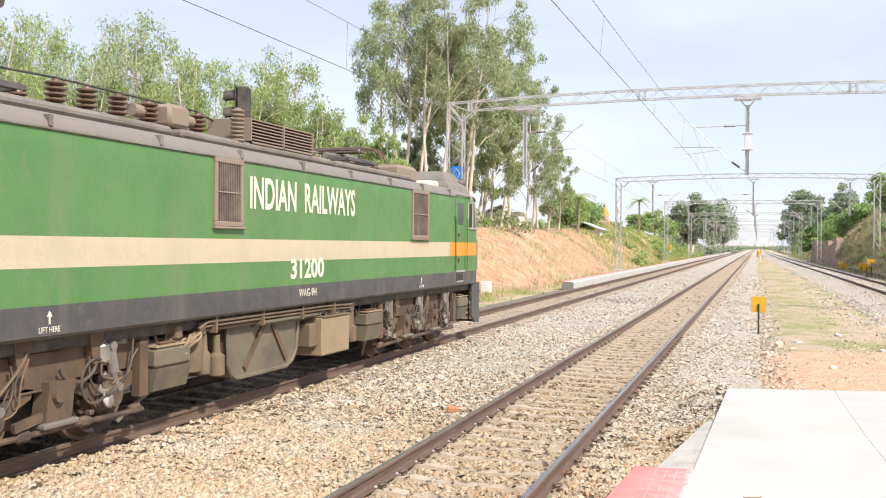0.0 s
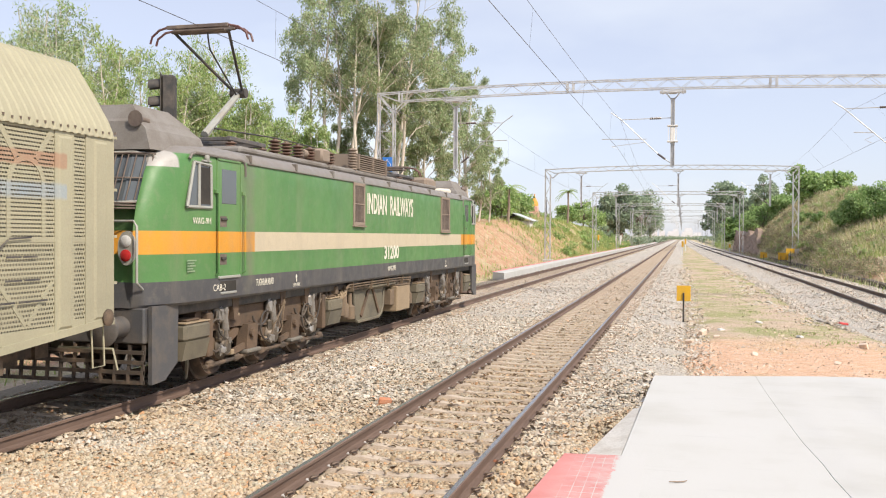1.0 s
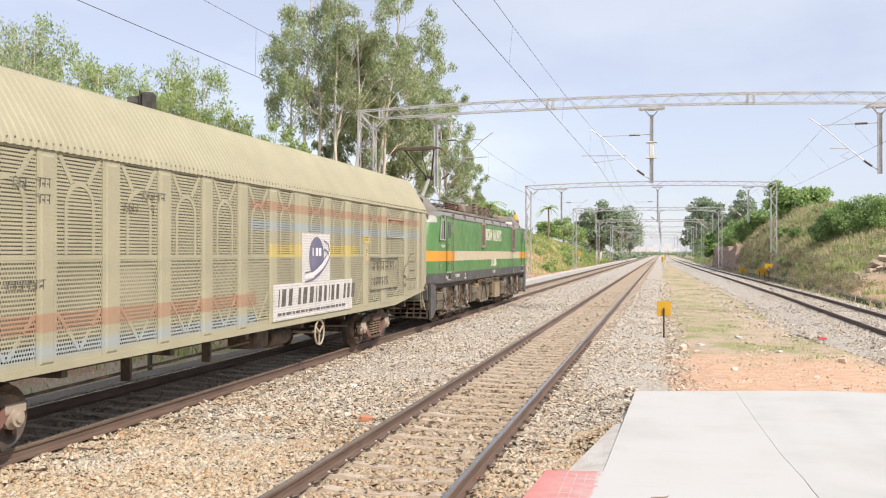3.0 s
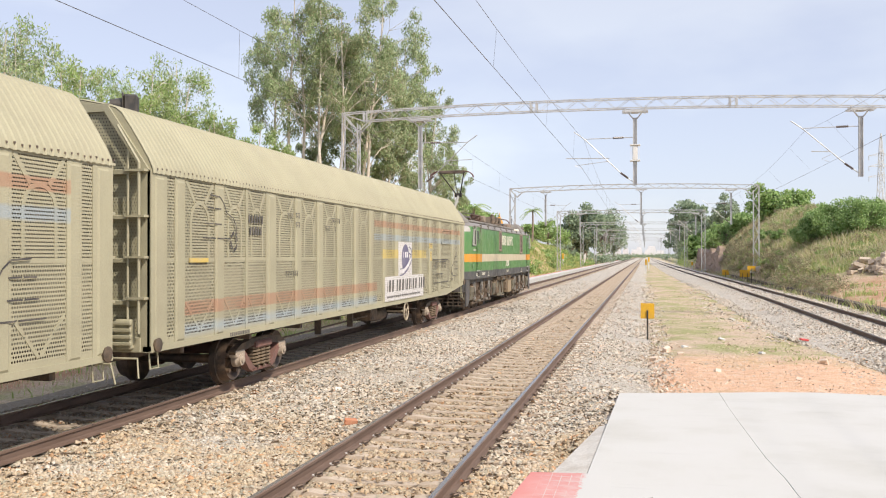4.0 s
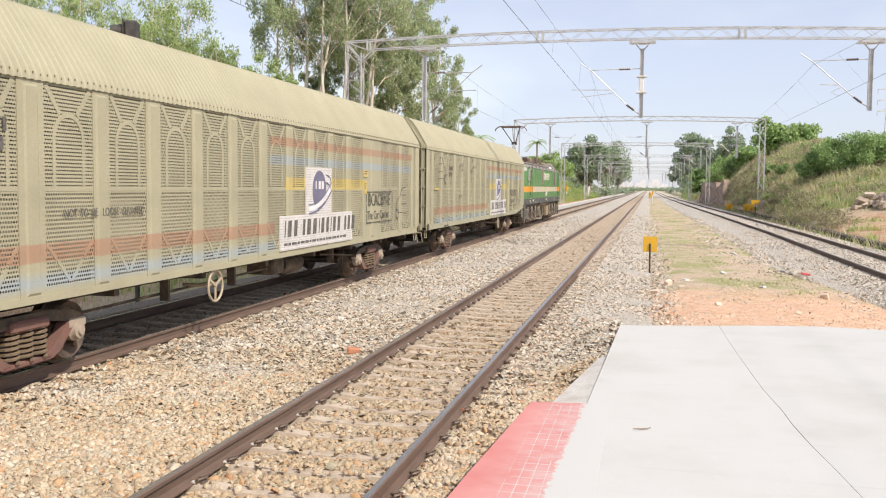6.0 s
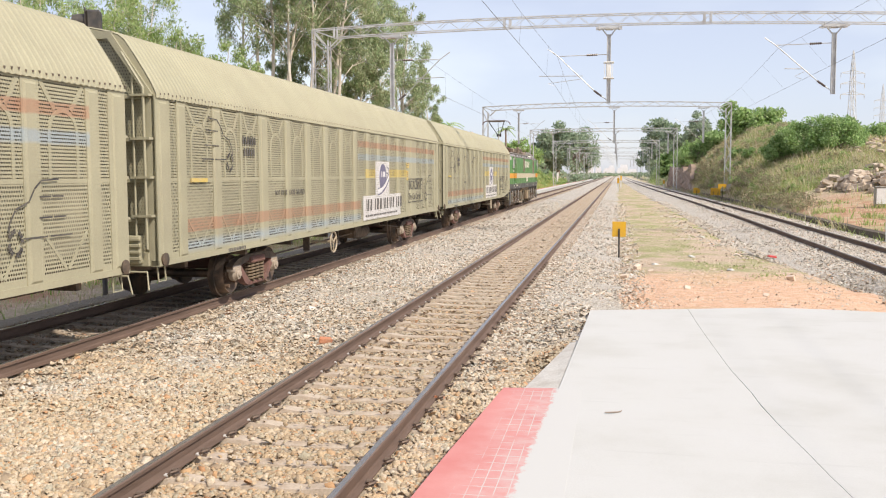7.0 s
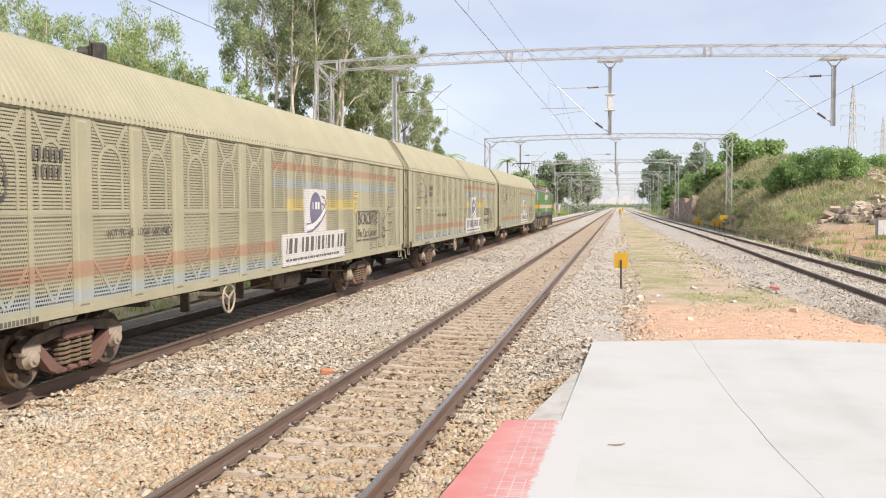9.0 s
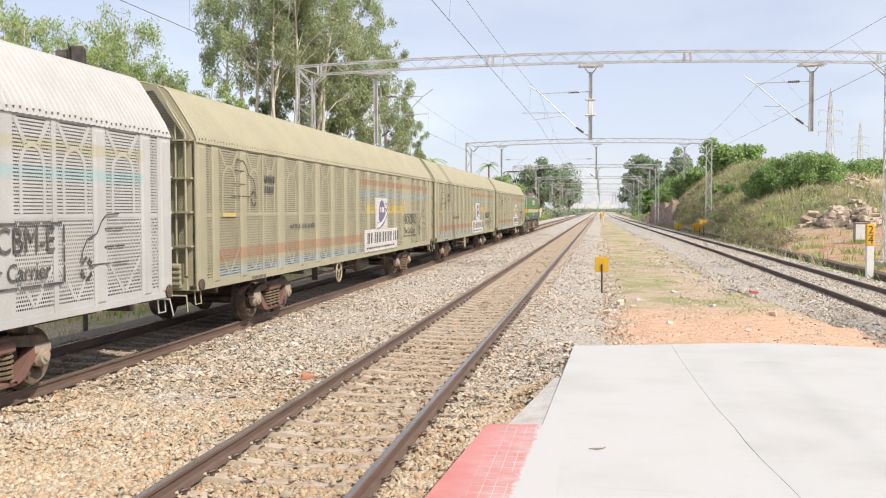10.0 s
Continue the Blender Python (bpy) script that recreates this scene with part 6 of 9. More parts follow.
def wagon(label, paint, length, nose, hindi, key):
    w = thing("car_carrier_wagon", label, "wagon", group="wagons of the freight train")
    mats = {k: wagon_paint("wagon_" + key + "_" + k, **paint, kind=k, length=length) for k in ("sheet", "slots", "dots", "mesh")}
    sheet = mats["sheet"]
    front = length - nose

    def sill(y):
        return SILL + (0.0 if not nose else 0.27 * min(1.0, max(0.0, (y - (length - 3.4)) / 3.2)))
    # roof with cross corrugations
    rings, y = [], 0.02
    pitch = 0.135
    n = int((length - 0.04) / pitch)
    for k in range(n):
        for f, o in ((0.0, 0.0), (0.30, 0.0), (0.45, 0.020), (0.80, 0.020), (0.95, 0.0)):
            yy = 0.02 + (k + f) * (length - 0.04) / n
            prof = [(x * (1 + o * 0.35), z + o * (0.35 if z < 4.3 else 1.0)) for x, z in ROOF]
            rings.append([(x, yy, z) for x, z in prof] + [(-x, yy, z) for x, z in prof[-2::-1]])
    rf = part("roof", Build().loft(rings, closed=False), sheet, w, "corrugated arched roof", 25)
    clips = Build()
    for s in (-1, 1):
        for k in range(int(length / 0.135)):
            yy = 0.15 + k * 0.135
            clips.box(min(s * 1.54, s * 1.567), max(s * 1.54, s * 1.567), yy - 0.008, yy + 0.008, 3.655 + 0.008 * (k % 3), 3.682 + 0.008 * (k % 3))
    tagged(part("roof_clip", clips, M_GRILLE, rf), kind="stuff")
    # posts, rails and pierced sheets of the sides
    panels = list(REAR_PANELS)
    if nose:
        panels += [(14.15, 15.06), (15.47, 16.39), (16.82, 17.73), (18.14, 19.20), (19.65, 21.40), (21.80, 22.75), (23.10, 23.32)]
    else:
        panels += [(13.80, 14.66), (15.05, 15.92), (16.35, 17.25)] + [(length - b, length - a) for a, b in REAR_PANELS[:4][::-1]]
    zl = 2.33
    for s in (-1, 1):
        x0, x1 = sorted((s * (HALF - 0.03), s * HALF))
        edges = [0.0] + [v for p in panels for v in p] + [length]
        for a, b in zip(edges[0::2], edges[1::2]):
            post = Build()
            post.loft([[(x, a, sill(a) + 0.02), (x, b, sill(b) + 0.02), (x, b, EAVE), (x, a, EAVE)] for x in (s * (HALF - 0.05), s * (HALF + 0.012))])
            if b - a > 0.2:
                m = (a + b) / 2
                post.loft([[(s * (HALF + 0.012), m - 0.13, sill(m) + 0.10), (s * (HALF + 0.012), m + 0.13, sill(m) + 0.10), (s * (HALF + 0.012), m + 0.13, 3.55), (s * (HALF + 0.012), m - 0.13, 3.55)],
                           [(s * (HALF + 0.03), m - 0.10, sill(m) + 0.13), (s * (HALF + 0.03), m + 0.10, sill(m) + 0.13), (s * (HALF + 0.03), m + 0.10, 3.52), (s * (HALF + 0.03), m - 0.10, 3.52)]])
            part("side_post", post, sheet, w)
        for a, b in panels:
            for nm, lo, hi, mk in (("slotted_panel", zl + 0.03, 3.58, "slots"), ("perforated_panel", sill(b) + 0.16, zl - 0.03, "dots")):
                p = Build().loft([[(s * HALF, a, lo), (s * HALF, b, lo), (s * HALF, b, hi), (s * HALF, a, hi)]], caps=False)
                p.f.append((0, 1, 2, 3))
                part(nm, p, mats[mk], w)
            for lo, hi in ((3.58, EAVE), (zl - 0.03, zl + 0.03), (sill(b) + 0.02, sill(b) + 0.16)):
                part("panel_rail", Build().box(min(s * (HALF - 0.02), s * (HALF + 0.004)), max(s * (HALF - 0.02), s * (HALF + 0.004)), a, b, lo, hi), sheet, w)
            for strip in braces(a, b, sill(b) + 0.16, zl, 3.58, s * (HALF + 0.002)):
                part("panel_brace", strip, sheet, w)
    # sheets added close behind the holes; their tone stands in for the dim inside
    lining = Build()
    for s in (-1, 1):
        lining.box(min(s * 1.40, s * 1.44), max(s * 1.40, s * 1.44), 0.15, length - 0.15, 1.30, 3.6)
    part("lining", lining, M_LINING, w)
    # decks coloured near-black to give the unlit inside
    part("deck", Build().box(-1.44, 1.44, 0.12, length - 0.12, 1.26, 1.34).box(-1.44, 1.44, 0.12, length - 0.12, 2.28, 2.34), M_INNER_SHADE, w)
    ys = [0.0, length - 3.4, length - 0.2, length] if nose else [0.0, length]
    for s in (-1, 1):
        side = Build().loft([[(s * (HALF + 0.02), y, sill(y)), (s * (HALF + 0.02), y, sill(y) + 0.09), (s * (HALF - 0.12), y, sill(y) + 0.09), (s * (HALF - 0.12), y, sill(y))] for y in ys])
        part("side_sill", side, sheet, w)
    und = Build().box(-0.35, 0.35, 0.3, length - 0.3, 0.70, 0.98, 0.02)
    for y in np.arange(1.2, length - 1, 2.6):
        und.box(-1.40, 1.40, y - 0.06, y + 0.06, 0.84, 1.25)
    part("underframe", und, M_BOGIE, w)
    # the ends
    for e, y in ((-1, 0.0), (1, length)):
        fr = Build()
        zb = sill(y)
        for s in (-1, 1):
            fr.box(min(s * 1.36, s * 1.53), max(s * 1.36, s * 1.53), *sorted((y, y - e * 0.10)), zb, EAVE, 0.01)
            fr.bar((s * 1.47, y - e * 0.05, EAVE - 0.03), (s * 0.80, y - e * 0.05, 4.58), 0.14, 0.10)
            fr.tube([(s * 1.40, y + e * 0.10, 1.25), (s * 1.40, y + e * 0.10, 3.75), (s * 1.05, y + e * 0.10, 4.30)], 0.025, 6)
            fr.tube([(s * 1.20, y + e * 0.06, 1.25), (s * 1.20, y + e * 0.06, 3.95)], 0.02, 6)
            for z in (1.75, 2.35, 2.95, 3.62):
                fr.box(min(s * 1.18, s * 1.50), max(s * 1.18, s * 1.50), *sorted((y + e * 0.13, y)), z, z + 0.035)
        fr.box(-0.85, 0.85, *sorted((y, y - e * 0.10)), 4.52, 4.64)
        for z, h in ((zb, 0.22), (1.66, 0.07), (2.28, 0.07), (2.92, 0.07), (3.58, 0.08)):
            fr.box(-1.38, 1.38, *sorted((y + e * 0.02, y - e * 0.10)), z, z + h, 0.01)
        part("end_frame", fr, sheet, w, "riveted end frame with pipes")
        for z0, z1 in ((zb + 0.22, 1.66), (1.73, 2.28), (2.35, 2.92), (2.99, 3.58)):
            p = Build()
            p.add([(-1.36, y - e * 0.05, z0), (1.36, y - e * 0.05, z0), (1.36, y - e * 0.05, z1), (-1.36, y - e * 0.05, z1)], [(0, 1, 2, 3)])
            part("end_sheet", p, mats["mesh"], w)
        arch = [(x * 0.985, z - 0.012) for x, z in ROOF] + [(-x * 0.985, z - 0.012) for x, z in ROOF[-2::-1]]
        # dark sheet added behind the end mesh as the shade under the roof
        part("roof_end", Build().loft([[(x, y - e * 0.06, z) for x, z in arch], [(x, y - e * 0.09, z) for x, z in arch]]), M_INNER_SHADE, w)
        p = Build().add([(-1.40, y - e * 0.05, 3.66), (1.40, y - e * 0.05, 3.66), (0.86, y - e * 0.05, 4.52), (-0.86, y - e * 0.05, 4.52)], [(0, 1, 2, 3)])
        part("end_sheet", p, mats["mesh"], w)
        for s in (-1, 1):
            rim = Build()
            for (xa, za), (xb, zb_) in zip(ROOF, ROOF[1:]):
                rim.loft([[(s * xa * 0.99, y - e * t, za - 0.01), (s * xb * 0.99, y - e * t, zb_ - 0.01), (s * xb * 0.90, y - e * t, zb_ - 0.13), (s * xa * 0.90, y - e * t, za - 0.13)] for t in (0.02, 0.07)])
            part("roof_rim", rim, sheet, w)
        # the same added interior-toned sheet behind the end mesh
        part("end_backing", Build().box(-1.35, 1.35, *sorted((y - e * 0.16, y - e * 0.20)), 1.2, 3.62).box(-0.85, 0.85, *sorted((y - e * 0.16, y - e * 0.20)), 3.62, 4.5), M_LINING, w)
        cp = Build().bar((0, y - e * 0.2, 0.84), (0, y + e * 0.30, 0.84), 0.20, 0.24).bar((0, y + e * 0.26, 0.84), (0, y + e * 0.52, 0.84), 0.32, 0.28)
        part("coupler", cp, M_BOGIE, w, "rusty knuckle coupler")
        for s in (-1, 1):
            stp = Build().tube([(s * 1.45, y - e * 0.10, zb), (s * 1.47, y - e * 0.10, 0.72), (s * 1.47, y - e * 0.34, 0.72), (s * 1.45, y - e * 0.34, zb)], 0.014, 5)
            stp.tube([(s * 0.6, y + e * 0.16, 0.90), (s * 1.42, y + e * 0.16, 0.90), (s * 1.46, y + e * 0.20, 0.62)], 0.018, 5)
            part("foot_stirrup", stp, sheet, w, "pale bent foot step", 40)
            tail = Build().lathe([(0.10, 0.0), (0.11, s * 0.05), (0.07, s * 0.07)], (s * HALF, y - e * 0.16, zb + 0.10), "x", 12)
            part("lamp_bracket", tail, M_BOGIE, w, smooth=40)
            if e < 0 and s > 0:
                blk = Build().box(1.02, 1.28, y - 0.12, y + 0.02, 1.02, 1.46, 0.02)
                for z in (1.08, 1.18, 1.28, 1.38):
                    blk.box(0.7, 1.3, y - 0.16, y - 0.10, z, z + 0.05, 0.008)
                part("hinge_block", blk, sheet, w)
    axles = wagon_bogie(w, 4.72) + wagon_bogie(w, length - 4.2)
    cyl = Build().lathe([(0.05, -0.55), (0.20, -0.52), (0.22, 0.0), (0.20, 0.52), (0.05, 0.55)], (0.75, 14.2, 0.66), "y", 16)
    part("air_reservoir", cyl, M_BOGIE, w, "dusty dark air tank", 40)
    gear = Build().tube([(1.0, 5.9, 0.62), (1.0, 12.5, 0.70)], 0.022, 6).tube([(1.15, 15.2, 0.80), (1.15, 17.6, 0.62)], 0.02, 6).box(0.5, 1.1, 12.6, 13.2, 0.55, 0.95, 0.04)
    for y in (8.2, 10.6, 16.0):
        gear.box(1.05, 1.20, y - 0.03, y + 0.03, 0.55, 0.97)
    part("brake_gear", gear, M_BOGIE, w)
    hy = 14.9 if nose else 9.2
    hw = Build()
    hw.tube([(1.50, hy + 0.26 * math.cos(a), 0.70 + 0.26 * math.sin(a)) for a in np.linspace(0, 2 * math.pi, 25)], 0.022, 6)
    for k in range(3):
        a = 2 * math.pi * k / 3 + 0.5
        hw.bar((1.50, hy, 0.70), (1.50, hy + 0.25 * math.cos(a), 0.70 + 0.25 * math.sin(a)), 0.02, 0.045)
    hw.tube([(0.9, hy, 0.70), (1.52, hy, 0.70)], 0.03, 8)
    part("hand_brake_wheel", hw, M_HANDWHEEL, w, "tan spoked hand-brake wheel", 40)
    # boards and stencils on the near side
    lo = 12.35 if nose else 11.85
    board = Build()
    board.loft([[(x, a, b) for a, b in ((lo, 1.10), (lo + 4.5, 1.10), (lo + 4.5, 1.79), (lo, 1.79))] for x in (HALF + 0.006, HALF + 0.036)])
    name_board = part("name_board", board, M_PIERCED, w, "white board with a row of dark printed blocks")
    y = lo + 0.16
    for k, wd in enumerate((0.10, 0.28, 0.26, 0, 0.20, 0.30, 0.30, 0.10, 0.26, 0.24, 0.10, 0.26, 0.26, 0, 0.20, 0.24, 0.30)):
        if wd == 0:
            y += 0.17
            continue
        blocks = Build().loft([[(x, y + 0.06, 1.36), (x, y + 0.82 * wd + 0.02, 1.36), (x, y + 0.82 * wd + 0.07, 1.69), (x, y + 0.11, 1.69)] for x in (HALF + 0.036, HALF + 0.040)])
        part("printed_block", blocks, M_FADED, name_board)
        y += wd + 0.055
    small = Build()
    y = lo + 0.2
    rnd = random.Random(7)
    while y < lo + 4.0:
        d = rnd.uniform(0.10, 0.34)
        small.box(HALF + 0.036, HALF + 0.039, y, y + d, 1.19, 1.245)
        y += d + 0.05
    tagged(part("small_print", small, M_FADED, name_board), kind="stuff")
    lb = Build().loft([[(x, a, b) for a, b in ((lo + 1.42, 1.792), (lo + 3.0, 1.792), (lo + 3.0, 2.79), (lo + 1.42, 2.79))] for x in (HALF + 0.006, HALF + 0.036)])
    logo = part("emblem_board", lb, M_PIERCED, w, "white board with a round blue emblem")
    cy, cz = lo + 2.21, 2.30
    part("blue_disc", Build().loft([disc(cy, cz, 0.42, 0.42, HALF + 0.036), disc(cy, cz, 0.42, 0.42, HALF + 0.042)]), M_LOGO, logo)
    arc = [(cy - 0.66 + 1.40 * t, cz - 0.40 + 0.05 * t + 0.42 * t ** 2.4) for t in np.linspace(0, 1, 12)]
    part("white_swoosh", ribbon(arc, 0.10, HALF + 0.046), M_BOARD, logo)
    for o, wd in ((-0.10, 0.035), (0.085, 0.02)):
        arc2 = [(a, b + o) for a, b in arc] + [(cy + 0.66, cz + 0.20 + o), (cy + 0.42, cz + 0.26 + o)]
        part("dark_swoosh", ribbon(arc2, wd, HALF + 0.048), M_LOGO, logo)
    let = Build()
    for k in range(3):
        yy = cy - 0.25 + k * 0.185
        let.box(HALF + 0.043, HALF + 0.047, yy, yy + (0.05 if k == 0 else 0.13), cz + 0.02, cz + 0.19)
    part("white_blocks", let, M_BOARD, logo)
    if nose:
        loop = [(19.78, 2.80), (21.25, 2.80), (21.31, 2.86), (21.31, 3.22), (21.25, 3.28), (19.78, 3.28), (19.72, 3.22), (19.72, 2.86), (19.78, 2.80)]
        part("hatch_frame", Build().tube([(HALF + 0.012, a, b) for a, b in loop], 0.022, 6), sheet, w, "raised frame of a slotted hatch", 40)
    by0, by1 = (18.30, 20.72) if nose else (17.53, 19.93)
    bx = Build()
    seg = []
    for z in (2.24, 1.45):
        for k in range(5):
            seg.append((by0 + (by1 - by0) * k / 5, z, by0 + (by1 - by0) * (k + 0.9) / 5, z, 0.028))
    for y in (by0, by1):
        for k in range(3):
            seg.append((y, 1.45 + 0.79 * k / 3, y, 1.45 + 0.79 * (k + 0.88) / 3, 0.028))
    part("stencil_frame", stripes(bx, seg, HALF + 0.034), M_STENCIL, w)
    if hindi:
        for z, widths, h in ((2.05, (0.22, 0.20, 0.12, 0.22, 0.20, 0.20, 0.20, 0.24, 0.10, 0.20), 0.24), (1.66, (0.18, 0.12, 0.16, 0.06, 0.18, 0.18, 0.14, 0.16, 0.16), 0.20)):
            y = by0 + 0.15
            for k, d in enumerate(widths):
                hb = Build().box(HALF + 0.031, HALF + 0.036, y, y + d * 0.90, z + h * 0.44, z + h * 0.53)
                hb.box(HALF + 0.031, HALF + 0.036, y + d * 0.66, y + d * 0.79, z - h * 0.5, z + h * 0.44)
                if k % 2 == 0:
                    hb.box(HALF + 0.031, HALF + 0.036, y + d * 0.08, y + d * 0.66, z - h * 0.16, z - h * 0.05)
                part("stencil_stroke", hb, M_STENCIL, w)
                y += d
    else:
        side_text("BCACBM-E", 0.46, (by0 + by1) / 2 - 0.02, 2.02, w, "class_stencil", M_STENCIL, HALF + 0.034, 0.92)
        side_text("The Car Carrier", 0.32, (by0 + by1) / 2 - 0.12, 1.63, w, "type_stencil", M_STENCIL, HALF + 0.034, 0.94)
    cs = length - 2.75 if not nose else length - 2.6
    part("car_stencil", car_outline(cs, 1.42, 1, HALF + 0.034), M_STENCIL, w, "stencilled car outline")
    part("car_stencil", car_outline(2.86, 2.46, -1, HALF + 0.034), M_STENCIL, w, "stencilled car outline")
    num = Build()
    for z, n in ((3.06, 6), (2.84, 5)):
        for k in range(n):
            y = 3.36 + k * 0.115 + (0.06 if n == 5 else 0)
            num.box(HALF + 0.022, HALF + 0.027, y + 0.01, y + 0.068, z - 0.075, z + 0.075)
    tagged(part("number_print", num, M_FADED, w), kind="stuff")
    low = Build()
    for k in range(11):
        low.box(HALF + 0.02, HALF + 0.024, 2.62 + 0.075 * k, 2.67 + 0.075 * k, SILL + 0.012, SILL + 0.078)
    tagged(part("sill_print", low, M_FADED, w), kind="stuff")
    if hindi:
        script = Build()
        for y, z, n, d in ((5.10, 2.02, 6, 0.12), (5.66, 3.21, 3, 0.085), (5.66, 3.02, 3, 0.085), (5.20, 3.18, 3, 0.10), (7.84, 3.19, 5, 0.135), (7.40, 3.00, 4, 0.10), (8.1, 2.99, 1, 0.12)):
            for k in range(n):
                a = y + k * d
                script.box(HALF + 0.031, HALF + 0.036, a, a + d * 0.94, z + 0.047, z + 0.056)
                script.box(HALF + 0.031, HALF + 0.036, a + d * 0.58, a + d * 0.68, z - 0.055, z + 0.05)
                if k % 3:
                    script.box(HALF + 0.031, HALF + 0.036, a + d * 0.1, a + d * 0.6, z - 0.02, z - 0.004)
        part("script_print", script, M_FADED, w, "small faded black script")
    else:
        for k, word in enumerate(("NOT", "TO", "BE", "LOOSE", "SHUNTED")):
            side_text(word, 0.16, 5.95 + 0.080 * ((1.5, 5.0, 8.0, 12.5, 19.5)[k] - 11.5), 2.02, w, "notice_word", M_FADED, HALF + 0.034, 0.78)
    for y, z, a, b in ((lo + 5.45, 2.62, 0.36, 0.17), (lo + 5.52, 2.20, 0.18, 0.32), (1.15, 2.28, 0.62, 0.07)):
        part("yellow_label", Build().box(HALF + 0.012, HALF + 0.036, y, y + a, z, z + b), M_YLABEL, w, "faded yellow notice panel")
    ink = Build()
    for y, z, a, n in ((lo + 5.48, 2.75, 0.28, 2), (lo + 5.54, 2.44, 0.12, 3)):
        for k in range(n):
            ink.box(HALF + 0.036, HALF + 0.038, y, y + a * (1 - 0.2 * k), z - k * 0.06, z - k * 0.06 + 0.025)
    tagged(part("label_print", ink, M_GRILLE, w), kind="stuff")
    return w, axles


W_ONE, AX_ONE = wagon("beige car-carrier wagon with a stepped-up front sill behind the locomotive", BEIGE, 23.9, 0.9, True, "beige_long")
W_TWO, AX_TWO = wagon("beige corrugated car-carrier wagon with white name boards", BEIGE, 23.1, 0.0, False, "beige")
W_FOUR, AX_FOUR = wagon("white car-carrier wagon with teal and straw bands", PALE, 23.1, 0.0, False, "pale")
W_THREE = copy_thing(W_TWO, pose(0, 0, 0))
AX_THREE = [o for o in W_THREE.children_recursive if o.name.startswith("wheelset")]
# rear end of each wagon behind the front of the train
REARS = ((W_ONE, -44.98), (W_TWO, -69.08), (W_THREE, -93.08), (W_FOUR, -117.14))


def motions():
    times = [t for t, _ in GAIN]
    walk(LOCO, [(t, pose(X_LEFT, FRONT + run(t), 0)) for t in times])
    for w, d in REARS:
        walk(w, [(t, pose(X_LEFT, FRONT + run(t) + d, 0)) for t in times])
    rolling(LOCO_AXLES, 0.545, 31)
    for axles in (AX_ONE, AX_TWO, AX_THREE, AX_FOUR):
        rolling(axles, 0.46, 23)

# ---- trees and scrub ----
def leaf_material(name, *greens):
    a = Mat(name, 0.55, 0, 0.35)
    isl = a.geo.outputs["Random Per Island"]
    n = len(greens)
    col = a.ramp(isl, *[(k / (n - 1), g) for k, g in enumerate(greens)])
    col = a.mix(1.0, col, a.ramp(a.noise(0.5, 3), (0.3, 0.82), (0.7, 1.12)), "MULTIPLY")
    a.color(col)
    glow = a.n.new("ShaderNodeBsdfTranslucent")
    a.l.new(col, glow.inputs[0])
    mixer = a.n.new("ShaderNodeMixShader")
    mixer.inputs[0].default_value = 0.36
    a.l.new(a.b.outputs[0], mixer.inputs[1])
    a.l.new(glow.outputs[0], mixer.inputs[2])
    a.l.new(mixer.outputs[0], a.n["Material Output"].inputs["Surface"])
    return a.m


M_EUCA = leaf_material("eucalyptus_leaf", (0.25, 0.34, 0.16), (0.34, 0.44, 0.22), (0.43, 0.52, 0.28), (0.42, 0.43, 0.27), (0.53, 0.58, 0.37))
M_EUCA_DK = leaf_material("eucalyptus_dry_leaf", (0.22, 0.30, 0.14), (0.31, 0.40, 0.20), (0.40, 0.46, 0.26), (0.42, 0.39, 0.25), (0.36, 0.45, 0.23))
M_YOUNG = leaf_material("young_eucalyptus_leaf", (0.25, 0.38, 0.11), (0.34, 0.47, 0.16), (0.42, 0.53, 0.21), (0.40, 0.45, 0.22), (0.49, 0.56, 0.29))
M_BUSH = leaf_material("bush_leaf", (0.21, 0.34, 0.11), (0.30, 0.44, 0.16), (0.38, 0.53, 0.21), (0.47, 0.58, 0.28))
M_LEAF = leaf_material("broad_leaf", (0.22, 0.34, 0.11), (0.31, 0.45, 0.15), (0.40, 0.55, 0.21), (0.48, 0.57, 0.27))
# distance haze put into the leaf colour: greyer than the near broad leaves
M_LEAF_HAZED = leaf_material("hazed_leaf", (0.24, 0.32, 0.20), (0.32, 0.40, 0.27), (0.41, 0.48, 0.34))
M_STRAW = leaf_material("dry_grass_blade", (0.60, 0.46, 0.29), (0.68, 0.60, 0.38), (0.72, 0.66, 0.48), (0.58, 0.55, 0.30), (0.50, 0.54, 0.26))
M_SCRUB = leaf_material("grey_scrub_leaf", (0.24, 0.20, 0.13), (0.38, 0.31, 0.21), (0.48, 0.39, 0.27), (0.30, 0.33, 0.17), (0.26, 0.33, 0.14))
M_GREENGRASS = leaf_material("green_grass_blade", (0.30, 0.42, 0.11), (0.44, 0.53, 0.18), (0.56, 0.58, 0.27))
M_BARK = plain("pale_bark", (0.66, 0.60, 0.51), 0.9, dirt=(0.42, 0.33, 0.25), amount=0.6, scale=1.5, relief=0.01)
M_BARK_DK = plain("brown_bark", (0.28, 0.22, 0.17), 0.95, amount=0.5, relief=0.01)


